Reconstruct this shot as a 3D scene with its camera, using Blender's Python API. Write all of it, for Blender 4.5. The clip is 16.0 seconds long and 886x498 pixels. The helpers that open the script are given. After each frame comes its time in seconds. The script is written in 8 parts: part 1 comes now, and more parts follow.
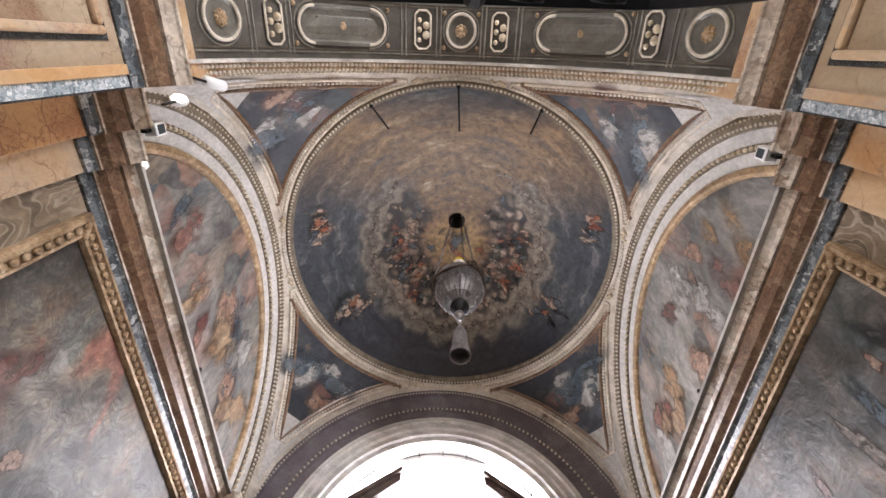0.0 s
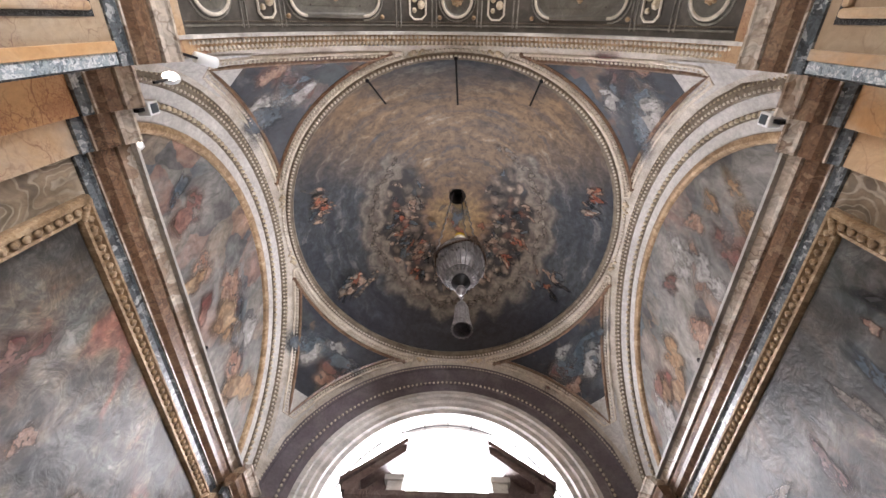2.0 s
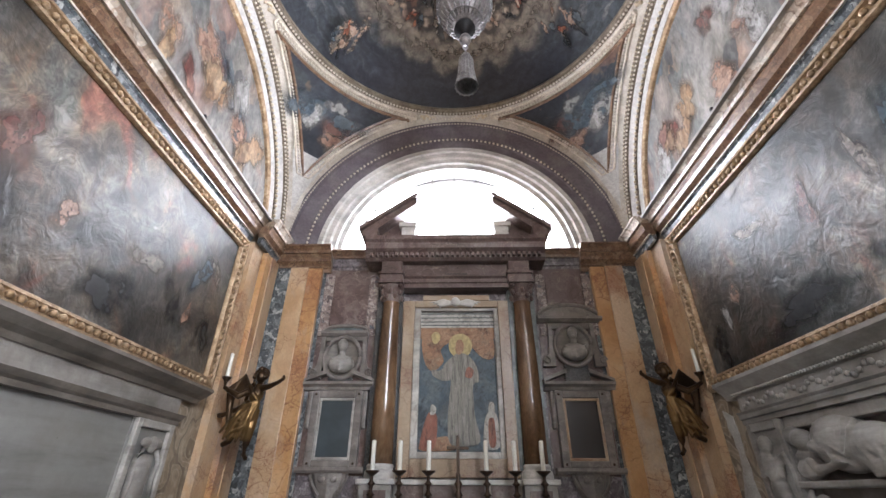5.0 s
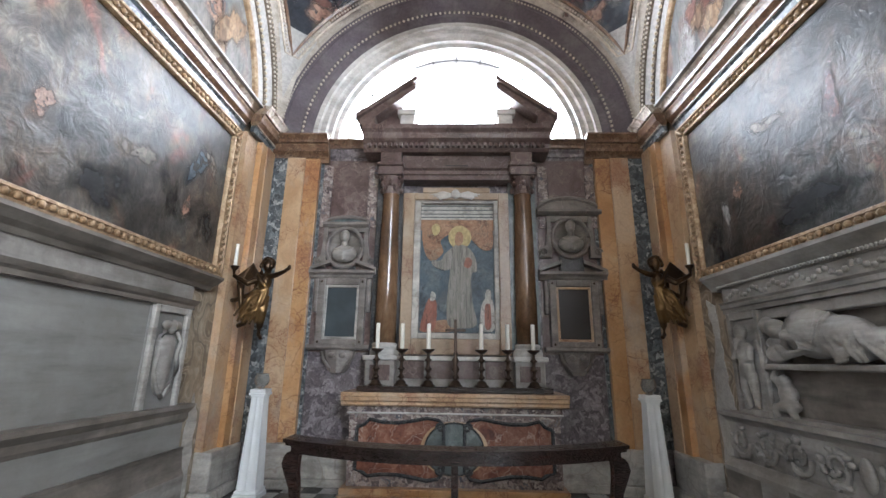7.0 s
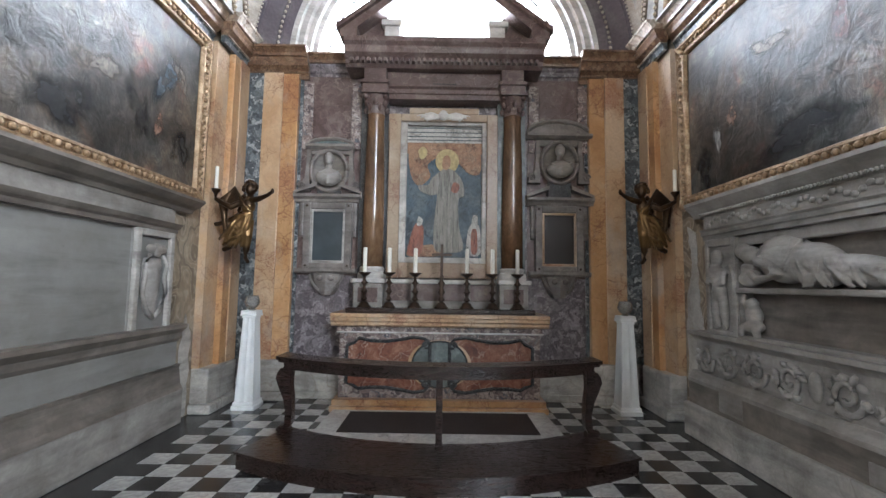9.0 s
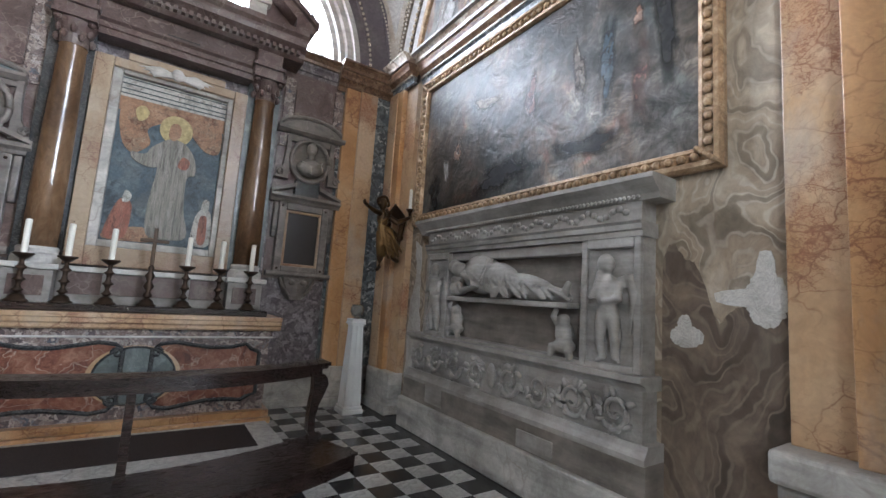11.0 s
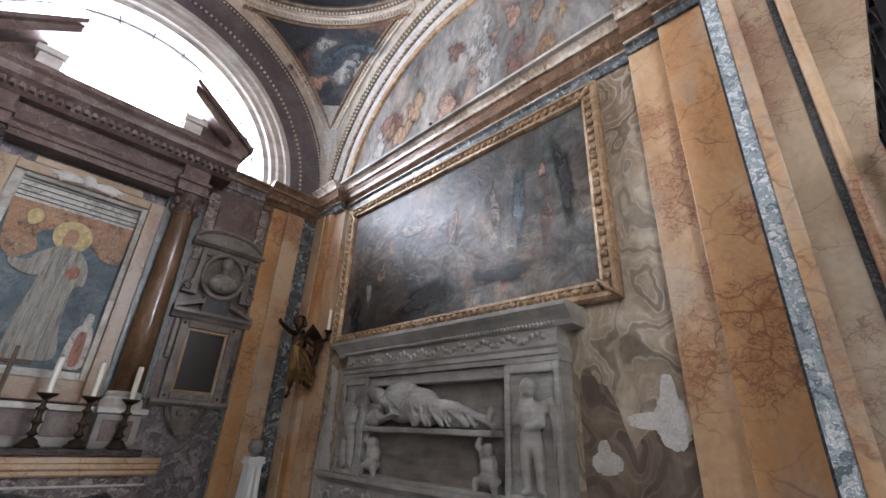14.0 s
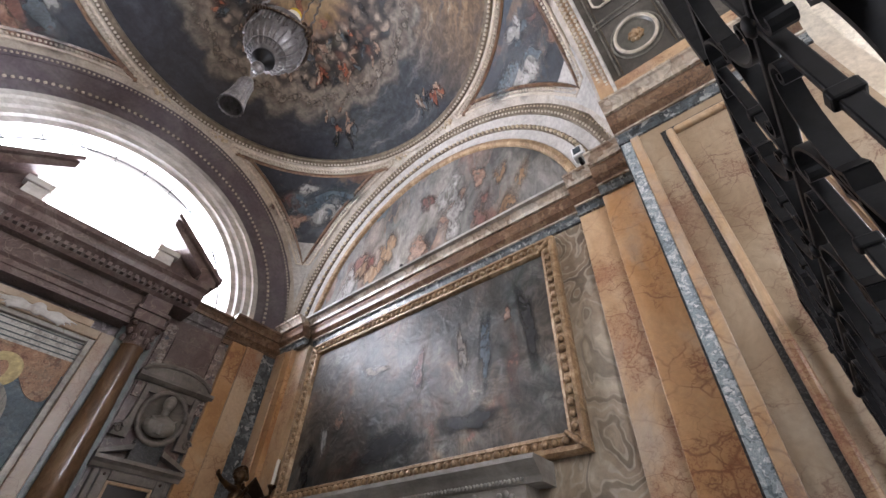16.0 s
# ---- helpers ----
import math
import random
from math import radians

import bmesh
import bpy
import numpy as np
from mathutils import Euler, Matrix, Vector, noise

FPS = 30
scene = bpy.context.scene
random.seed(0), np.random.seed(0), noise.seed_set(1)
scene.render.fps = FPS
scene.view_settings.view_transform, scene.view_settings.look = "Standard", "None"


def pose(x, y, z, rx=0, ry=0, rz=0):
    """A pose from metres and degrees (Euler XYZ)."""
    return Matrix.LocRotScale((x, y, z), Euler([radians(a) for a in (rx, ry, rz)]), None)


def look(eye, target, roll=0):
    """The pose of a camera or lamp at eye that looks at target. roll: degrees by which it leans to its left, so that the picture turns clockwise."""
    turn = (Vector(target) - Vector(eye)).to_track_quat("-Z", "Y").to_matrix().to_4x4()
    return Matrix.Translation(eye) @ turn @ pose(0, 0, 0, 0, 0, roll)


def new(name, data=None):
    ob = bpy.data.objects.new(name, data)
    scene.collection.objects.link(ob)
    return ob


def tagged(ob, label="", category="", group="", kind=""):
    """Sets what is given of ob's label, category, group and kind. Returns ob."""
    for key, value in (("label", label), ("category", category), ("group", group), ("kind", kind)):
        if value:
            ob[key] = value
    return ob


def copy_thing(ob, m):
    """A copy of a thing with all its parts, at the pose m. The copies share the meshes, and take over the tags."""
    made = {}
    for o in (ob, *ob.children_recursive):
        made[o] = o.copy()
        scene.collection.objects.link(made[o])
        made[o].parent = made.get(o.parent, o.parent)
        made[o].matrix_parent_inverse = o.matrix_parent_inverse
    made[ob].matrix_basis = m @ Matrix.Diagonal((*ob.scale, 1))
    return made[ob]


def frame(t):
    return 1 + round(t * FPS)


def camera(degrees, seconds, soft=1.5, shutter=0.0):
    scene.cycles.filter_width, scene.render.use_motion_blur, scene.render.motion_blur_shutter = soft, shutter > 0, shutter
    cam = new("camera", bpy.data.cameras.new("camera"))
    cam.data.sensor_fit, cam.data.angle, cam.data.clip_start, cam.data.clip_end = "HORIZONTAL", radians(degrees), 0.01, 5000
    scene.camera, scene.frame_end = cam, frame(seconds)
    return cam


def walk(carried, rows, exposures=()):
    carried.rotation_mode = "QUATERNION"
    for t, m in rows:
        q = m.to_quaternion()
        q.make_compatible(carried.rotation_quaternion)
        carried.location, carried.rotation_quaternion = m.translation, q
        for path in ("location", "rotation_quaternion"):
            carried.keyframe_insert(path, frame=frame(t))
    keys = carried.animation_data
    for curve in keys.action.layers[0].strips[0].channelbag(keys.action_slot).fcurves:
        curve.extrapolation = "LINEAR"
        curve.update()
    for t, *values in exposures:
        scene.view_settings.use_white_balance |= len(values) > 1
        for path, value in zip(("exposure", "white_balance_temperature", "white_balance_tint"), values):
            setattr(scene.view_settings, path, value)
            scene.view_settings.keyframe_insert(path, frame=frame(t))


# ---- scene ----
cam = camera(91.9, 16.0)
PATH = [
    (0, (-0.061, -0.144, 1.488), (-0.083, 0.71, 3.296), 3.6),
    (0.5, (-0.043, -0.141, 1.485), (-0.075, 0.766, 3.267), 4.0),
    (1, (-0.028, -0.13, 1.483), (-0.07, 0.804, 3.251), 4.2),
    (1.5, (-0.022, -0.123, 1.481), (-0.06, 0.814, 3.248), 3.6),
    (2, (-0.026, -0.122, 1.481), (-0.059, 0.826, 3.242), 2.9),
    (2.5, (-0.033, -0.128, 1.486), (-0.062, 0.901, 3.201), 2.0),
    (3, (-0.038, -0.128, 1.496), (-0.061, 1.07, 3.097), 0.4),
    (3.5, (-0.041, -0.126, 1.502), (-0.061, 1.241, 2.961), 0.1),
    (4, (-0.044, -0.13, 1.503), (-0.071, 1.389, 2.804), -0.1),
    (6.3, (-0.011, -0.138, 1.624), (-0.076, 1.754, 2.267), 0.7),
    (6.5, (-0.009, -0.138, 1.627), (-0.068, 1.77, 2.224), 0.6),
    (7, (-0.005, -0.142, 1.633), (-0.061, 1.792, 2.14), 0.8),
    (7.5, (-0.005, -0.14, 1.637), (-0.051, 1.817, 2.046), 0.8),
    (8, (-0.003, -0.134, 1.642), (-0.038, 1.846, 1.923), 0.7),
    (8.5, (0.0, -0.125, 1.645), (-0.024, 1.867, 1.818), 0.8),
    (9, (0.005, -0.125, 1.644), (0.011, 1.868, 1.806), 0.9),
    (9.5, (0.013, -0.117, 1.639), (0.189, 1.867, 1.823), 1.6),
    (10, (0.025, -0.1, 1.629), (0.581, 1.81, 1.832), 2.8),
    (10.2, (0.027, -0.092, 1.627), (0.738, 1.767, 1.825), 3.3),
    (12.5, (-0.042, -0.02, 1.575), (1.276, 1.449, 1.899), 1.9),
    (13, (-0.052, -0.044, 1.57), (1.27, 1.405, 1.963), 1.1),
    (13.5, (-0.059, -0.047, 1.572), (1.252, 1.345, 2.156), 1.5),
    (14, (-0.068, -0.039, 1.575), (1.212, 1.27, 2.381), 3.0),
    (14.5, (-0.081, -0.062, 1.578), (1.14, 1.08, 2.677), 1.7),
    (15, (-0.106, -0.082, 1.576), (1.008, 0.951, 2.875), 3.0),
    (15.5, (-0.122, -0.087, 1.579), (0.996, 0.923, 2.895), 3.2),
    (16, (-0.13, -0.093, 1.584), (0.981, 0.895, 2.921), 2.9),
]
walk(cam, [(t, look(eye, target, roll)) for t, eye, target, roll in PATH],
     [(0, -0.66, 6900, 22), (2.5, -0.66, 6900, 22), (4, -0.22, 6600, 20), (6.5, -0.14, 6150, 14), (9, -0.04, 6050, 13), (10, -0.03, 6000, 13), (12.5, 0.09, 5900, 15), (14, -0.20, 6200, 18), (16, -0.45, 6450, 20)])


# ---- light ----
world = bpy.data.worlds.new("sky")
scene.world = world
world.use_nodes = True
sky = world.node_tree.nodes.new("ShaderNodeTexSky")
sky.sky_type, sky.sun_disc = "NISHITA", False
sky.sun_elevation, sky.sun_rotation = radians(40), radians(0)
world.node_tree.links.new(sky.outputs[0], world.node_tree.nodes["Background"].inputs[0])
world.node_tree.nodes["Background"].inputs[1].default_value = 0.12


def area_lamp(name, m, size_x, size_y, watts, colour):
    data = bpy.data.lights.new(name, "AREA")
    data.shape, data.size, data.size_y, data.energy, data.color = "RECTANGLE", size_x, size_y, watts, colour
    ob = new(name, data)
    ob.matrix_world = m
    return ob


def spot_lamp(name, eye, target, watts, degrees, colour, radius=0.05):
    data = bpy.data.lights.new(name, "SPOT")
    data.energy, data.spot_size, data.spot_blend, data.color, data.shadow_soft_size = watts, radians(degrees), 0.8, colour, radius
    ob = new(name, data)
    ob.matrix_world = look(eye, target)
    return ob


WARM = (1.0, 0.84, 0.66)
DAY = (0.86, 0.93, 1.0)
# daylight through the lunette window over the altar
area_lamp("window_daylight", look((0, 6.75, 5.95), (0, 2.6, 4.6)), 3.6, 1.9, 740, DAY)
# added fill lamps behind the gate for the nave's cool daylight; no windows there
for nx in (-1, 1):
    area_lamp("nave_daylight", look((nx * 5.9, -5.2, 5.0), (-nx * 2.6, 1.6, 2.2)), 3.0, 5.0, 1150, (0.86, 0.94, 1.0))
# extra fill aimed at the altar's left half, cut off by the pier
area_lamp("nave_daylight", look((4.2, -8.8, 5.0), (-1.3, 5.0, 0.6)), 3.0, 5.0, 2700, (0.86, 0.94, 1.0))
# the small spotlights on the cornice
spot_lamp("spot_beam", (-2.62, 0.62, 5.50), (1.2, 3.4, 8.2), 110, 130, WARM)
spot_lamp("spot_beam", (2.62, 0.62, 5.50), (-1.2, 3.4, 8.2), 110, 130, WARM)

# ---- materials ----


def material(name):
    m = bpy.data.materials.new(name)
    m.use_nodes = True
    return m, m.node_tree.nodes, m.node_tree.links, m.node_tree.nodes["Principled BSDF"]


def ramp(nodes, stops):
    r = nodes.new("ShaderNodeValToRGB")
    while len(r.color_ramp.elements) < len(stops):
        r.color_ramp.elements.new(0.5)
    for e, (p, c) in zip(r.color_ramp.elements, stops):
        e.position, e.color = p, (*c, 1)
    return r


def noise_tex(nodes, links, vec, scale, detail=6, rough=0.55, distortion=0.0):
    n = nodes.new("ShaderNodeTexNoise")
    n.inputs["Scale"].default_value, n.inputs["Detail"].default_value = scale, detail
    n.inputs["Roughness"].default_value, n.inputs["Distortion"].default_value = rough, distortion
    links.new(vec, n.inputs["Vector"])
    return n


def coords(nodes, links, stretch=(1, 1, 1), warp=0.0, warp_scale=2.0, shift=0.0):
    c = nodes.new("ShaderNodeTexCoord")
    mp = nodes.new("ShaderNodeMapping")
    mp.inputs["Scale"].default_value = stretch
    mp.inputs["Location"].default_value = (shift, shift * 0.7, shift * 1.3)
    links.new(c.outputs["Object"], mp.inputs["Vector"])
    out = mp.outputs[0]
    if warp:
        n = noise_tex(nodes, links, out, warp_scale, 3)
        k = nodes.new("ShaderNodeVectorMath")
        k.operation = "MULTIPLY_ADD"
        links.new(n.outputs["Color"], k.inputs[0])
        k.inputs[1].default_value = (warp, warp, warp)
        links.new(out, k.inputs[2])
        out = k.outputs[0]
    return out


def mix(nodes, links, fac, a, b, mode="MIX"):
    m = nodes.new("ShaderNodeMix")
    m.data_type, m.blend_type, m.clamp_factor = "RGBA", mode, True
    for sock, v in ((m.inputs[0], fac), (m.inputs[6], a), (m.inputs[7], b)):
        if isinstance(v, (int, float)):
            sock.default_value = v
        elif isinstance(v, tuple):
            sock.default_value = (*v, 1)
        else:
            links.new(v, sock)
    return m.outputs[2]


def bump(nodes, links, bsdf, height, strength, distance=0.01):
    b = nodes.new("ShaderNodeBump")
    b.inputs["Strength"].default_value, b.inputs["Distance"].default_value = strength, distance
    links.new(height, b.inputs["Height"])
    links.new(b.outputs[0], bsdf.inputs["Normal"])


def maths(nodes, links, op, a, b=0.0, c=0.0):
    m = nodes.new("ShaderNodeMath")
    m.operation = op
    for sock, v in zip(m.inputs, (a, b, c)):
        if isinstance(v, (int, float)):
            sock.default_value = v
        else:
            links.new(v, sock)
    return m.outputs[0]


def stone(name, stops, scale=3.0, warp=0.3, vein=None, grime=(0.10, 0.08, 0.06), grime_amount=0.35, rough=0.4,
          relief=0.15, stretch=(1, 1, 1), shift=0.0, metal=0.0, per_piece=0.0, speck=1.0, soot=0.0):
    """Veined, stained stone or plaster: a warped noise through a ramp, veins along warped cell edges, stains on top."""
    m, nodes, links, bsdf = material(name)
    v = coords(nodes, links, stretch, warp, scale * 0.7, shift)
    base = noise_tex(nodes, links, v, scale, 8, 0.6)
    r = ramp(nodes, stops)
    links.new(base.outputs["Fac"], r.inputs[0])
    col = r.outputs[0]
    if vein:
        colour, vscale, width, amount = vein
        vo = nodes.new("ShaderNodeTexVoronoi")
        vo.feature = "DISTANCE_TO_EDGE"
        vo.inputs["Scale"].default_value = vscale
        links.new(v, vo.inputs["Vector"])
        vr = ramp(nodes, [(0.0, (amount,) * 3), (width, (0, 0, 0))])
        links.new(vo.outputs["Distance"], vr.inputs[0])
        gate_n = noise_tex(nodes, links, v, vscale * 0.5, 2)
        gr = ramp(nodes, [(0.38, (0, 0, 0)), (0.62, (1, 1, 1))])
        links.new(gate_n.outputs["Fac"], gr.inputs[0])
        f = mix(nodes, links, 1.0, vr.outputs[0], gr.outputs[0], "MULTIPLY")
        col = mix(nodes, links, f, col, colour)
    big = noise_tex(nodes, links, coords(nodes, links, shift=shift + 5), 0.9, 7, 0.65)
    br = ramp(nodes, [(0.42, (0, 0, 0)), (0.75, (grime_amount,) * 3)])
    links.new(big.outputs["Fac"], br.inputs[0])
    col = mix(nodes, links, br.outputs[0], col, grime)
    if per_piece:
        info = nodes.new("ShaderNodeObjectInfo")
        pr = ramp(nodes, [(0, (1 - per_piece,) * 3), (1, (1, 1, 1))])
        links.new(info.outputs["Random"], pr.inputs[0])
        col = mix(nodes, links, 1.0, col, pr.outputs[0], "MULTIPLY")
    fine = noise_tex(nodes, links, v, scale * 9, 5, 0.7)
    gr2 = ramp(nodes, [(0.3, (1 - 0.30 * speck,) * 3), (0.7, (1 + 0.2 * speck,) * 3)])
    links.new(fine.outputs["Fac"], gr2.inputs[0])
    col = mix(nodes, links, 1.0, col, gr2.outputs[0], "MULTIPLY")
    if soot:
        # runs of dirt, long along the courses, and rubbed pale places
        runs_n = noise_tex(nodes, links, coords(nodes, links, (1, 0.5, 3.2), 0.25, 2.0, shift + 31), 2.2, 7, 0.62)
        sr = ramp(nodes, [(0.30, (1 - soot,) * 3), (0.52, (1,) * 3), (0.74, (1 + 0.5 * soot,) * 3)])
        links.new(runs_n.outputs["Fac"], sr.inputs[0])
        col = mix(nodes, links, 1.0, col, sr.outputs[0], "MULTIPLY")
    links.new(col, bsdf.inputs["Base Color"])
    rr = nodes.new("ShaderNodeMapRange")
    rr.inputs["To Min"].default_value, rr.inputs["To Max"].default_value = max(0.05, rough - 0.12), min(1, rough + 0.15)
    links.new(fine.outputs["Fac"], rr.inputs["Value"])
    links.new(rr.outputs[0], bsdf.inputs["Roughness"])
    bsdf.inputs["Metallic"].default_value = metal
    if relief:
        bump(nodes, links, bsdf, fine.outputs["Fac"], relief, 0.008)
    return m


def breccia(name, cells, edge, scale=7.0, rough=0.3, warp=0.25, edge_width=0.07, shift=0.0, relief=0.05, stretch=(1, 1, 1)):
    """Broken marble: pebbles of several tones in a darker cement."""
    m, nodes, links, bsdf = material(name)
    v = coords(nodes, links, stretch, warp, scale * 0.6, shift)
    vo = nodes.new("ShaderNodeTexVoronoi")
    vo.inputs["Scale"].default_value = scale
    links.new(v, vo.inputs["Vector"])
    sep = nodes.new("ShaderNodeSeparateColor")
    links.new(vo.outputs["Color"], sep.inputs[0])
    r = ramp(nodes, cells)
    links.new(sep.outputs[0], r.inputs[0])
    ve = nodes.new("ShaderNodeTexVoronoi")
    ve.feature = "DISTANCE_TO_EDGE"
    ve.inputs["Scale"].default_value = scale
    links.new(v, ve.inputs["Vector"])
    er = ramp(nodes, [(0.0, (1, 1, 1)), (edge_width, (0, 0, 0))])
    links.new(ve.outputs["Distance"], er.inputs[0])
    patch = noise_tex(nodes, links, v, scale * 0.25, 4)
    pr = ramp(nodes, [(0.4, (0.05,) * 3), (0.62, (0.9,) * 3)])
    links.new(patch.outputs["Fac"], pr.inputs[0])
    f = mix(nodes, links, 1.0, er.outputs[0], pr.outputs[0], "MULTIPLY")
    n = noise_tex(nodes, links, v, scale * 2.2, 7)
    nr = ramp(nodes, [(0.3, (0.50,) * 3), (0.68, (1.2,) * 3)])
    links.new(n.outputs["Fac"], nr.inputs[0])
    col = mix(nodes, links, f, r.outputs[0], edge)
    col = mix(nodes, links, 1.0, col, nr.outputs[0], "MULTIPLY")
    links.new(col, bsdf.inputs["Base Color"])
    bsdf.inputs["Roughness"].default_value = rough
    bump(nodes, links, bsdf, n.outputs["Fac"], relief, 0.006)
    return m


def cracked(name, tones, crack, scale=2.0, shift=0.0, rough=0.3, bleach=0.5):
    """Yellow marble: broad calm clouds of colour, knots of fine dark cracks, a few rubbed places."""
    m, nodes, links, bsdf = material(name)
    v = coords(nodes, links, (1, 1, 0.8), 0.45, 1.6, shift)
    cloud = noise_tex(nodes, links, v, 1.3, 5, 0.55, 0.6)
    r = ramp(nodes, tones)
    links.new(cloud.outputs["Fac"], r.inputs[0])
    col = r.outputs[0]
    knots = noise_tex(nodes, links, coords(nodes, links, shift=shift + 9), 1.5, 4, 0.6)
    for k, (sc, width, lo, hi, amount) in enumerate(((scale, 0.022, 0.38, 0.55, 0.85), (scale * 2.6, 0.05, 0.45, 0.58, 0.9), (scale * 5.5, 0.09, 0.51, 0.61, 0.85))):
        ve = nodes.new("ShaderNodeTexVoronoi")
        ve.feature = "DISTANCE_TO_EDGE"
        ve.inputs["Scale"].default_value = sc
        links.new(coords(nodes, links, (1, 1, 1.3), 0.30, sc * 1.3, shift + 3 * k), ve.inputs["Vector"])
        er = ramp(nodes, [(0.0, (amount,) * 3), (width, (0, 0, 0))])
        links.new(ve.outputs["Distance"], er.inputs[0])
        pr = ramp(nodes, [(lo, (0.0,) * 3), (hi, (1,) * 3)])
        links.new(knots.outputs["Fac"], pr.inputs[0])
        col = mix(nodes, links, mix(nodes, links, 1.0, er.outputs[0], pr.outputs[0], "MULTIPLY"), col, crack)
    stain = ramp(nodes, [(0.53, (0,) * 3), (0.66, (0.6,) * 3)])
    links.new(knots.outputs["Fac"], stain.inputs[0])
    col = mix(nodes, links, stain.outputs[0], col, tuple(c * 1.5 for c in crack))
    worn = noise_tex(nodes, links, coords(nodes, links, (1, 1, 0.6), 0.3, 1.5, shift + 17), 1.1, 8, 0.65)
    wr = ramp(nodes, [(0.52, (0,) * 3), (0.68, (bleach,) * 3)])
    links.new(worn.outputs["Fac"], wr.inputs[0])
    col = mix(nodes, links, wr.outputs[0], col, (0.42, 0.37, 0.31))
    fine = noise_tex(nodes, links, v, 30, 6, 0.65)
    fr = ramp(nodes, [(0.3, (0.86,) * 3), (0.7, (1.08,) * 3)])
    links.new(fine.outputs["Fac"], fr.inputs[0])
    links.new(mix(nodes, links, 1.0, col, fr.outputs[0], "MULTIPLY"), bsdf.inputs["Base Color"])
    bsdf.inputs["Roughness"].default_value = rough
    bump(nodes, links, bsdf, fine.outputs["Fac"], 0.05, 0.005)
    return m


def old_canvas(name, shift):
    """A darkened oil painting: large light and dark masses, swirling forms, broken brushwork, a slack glossy skin."""
    m, nodes, links, bsdf = material(name)
    v = coords(nodes, links, (1, 1, 1.15), 0.55, 1.1, shift)
    mass = noise_tex(nodes, links, v, 0.75, 3, 0.5, 1.2)
    r = ramp(nodes, [(0.30, (0.018, 0.017, 0.016)), (0.44, (0.042, 0.039, 0.035)), (0.56, (0.080, 0.074, 0.065)), (0.70, (0.15, 0.138, 0.12))])
    links.new(mass.outputs["Fac"], r.inputs[0])
    col = r.outputs[0]
    hue_n = noise_tex(nodes, links, coords(nodes, links, (1, 1, 0.7), 0.6, 1.5, shift + 4), 1.5, 4, 0.55, 0.8)
    hue = ramp(nodes, [(0.30, (0.75, 0.92, 1.0)), (0.44, (1, 1, 1)), (0.58, (1.2, 1.0, 0.84)), (0.68, (2.0, 0.95, 0.78))])
    links.new(hue_n.outputs["Fac"], hue.inputs[0])
    col = mix(nodes, links, 1.0, col, hue.outputs[0], "MULTIPLY")
    swirl = noise_tex(nodes, links, v, 2.1, 6, 0.58, 2.2)
    sr = ramp(nodes, [(0.34, (0.55,) * 3), (0.47, (0.95,) * 3), (0.53, (1.35,) * 3), (0.58, (0.85,) * 3), (0.70, (2.0,) * 3)])
    links.new(swirl.outputs["Fac"], sr.inputs[0])
    col = mix(nodes, links, 1.0, col, sr.outputs[0], "MULTIPLY")
    brush = noise_tex(nodes, links, coords(nodes, links, (1, 1, 0.6), 0.3, 5.0, shift + 8), 10.0, 7, 0.65, 1.0)
    br = ramp(nodes, [(0.32, (0.65,) * 3), (0.68, (1.35,) * 3)])
    links.new(brush.outputs["Fac"], br.inputs[0])
    links.new(mix(nodes, links, 1.0, col, br.outputs[0], "MULTIPLY"), bsdf.inputs["Base Color"])
    bsdf.inputs["Roughness"].default_value, bsdf.inputs["Specular IOR Level"].default_value = 0.38, 0.34
    slack = noise_tex(nodes, links, coords(nodes, links, (1, 1, 1), 0.4, 2, shift), 4.5, 6, 0.6, 0.8)
    bump(nodes, links, bsdf, maths(nodes, links, "MULTIPLY_ADD", slack.outputs["Fac"], 3.0, swirl.outputs["Fac"]), 0.42, 0.012)
    return m


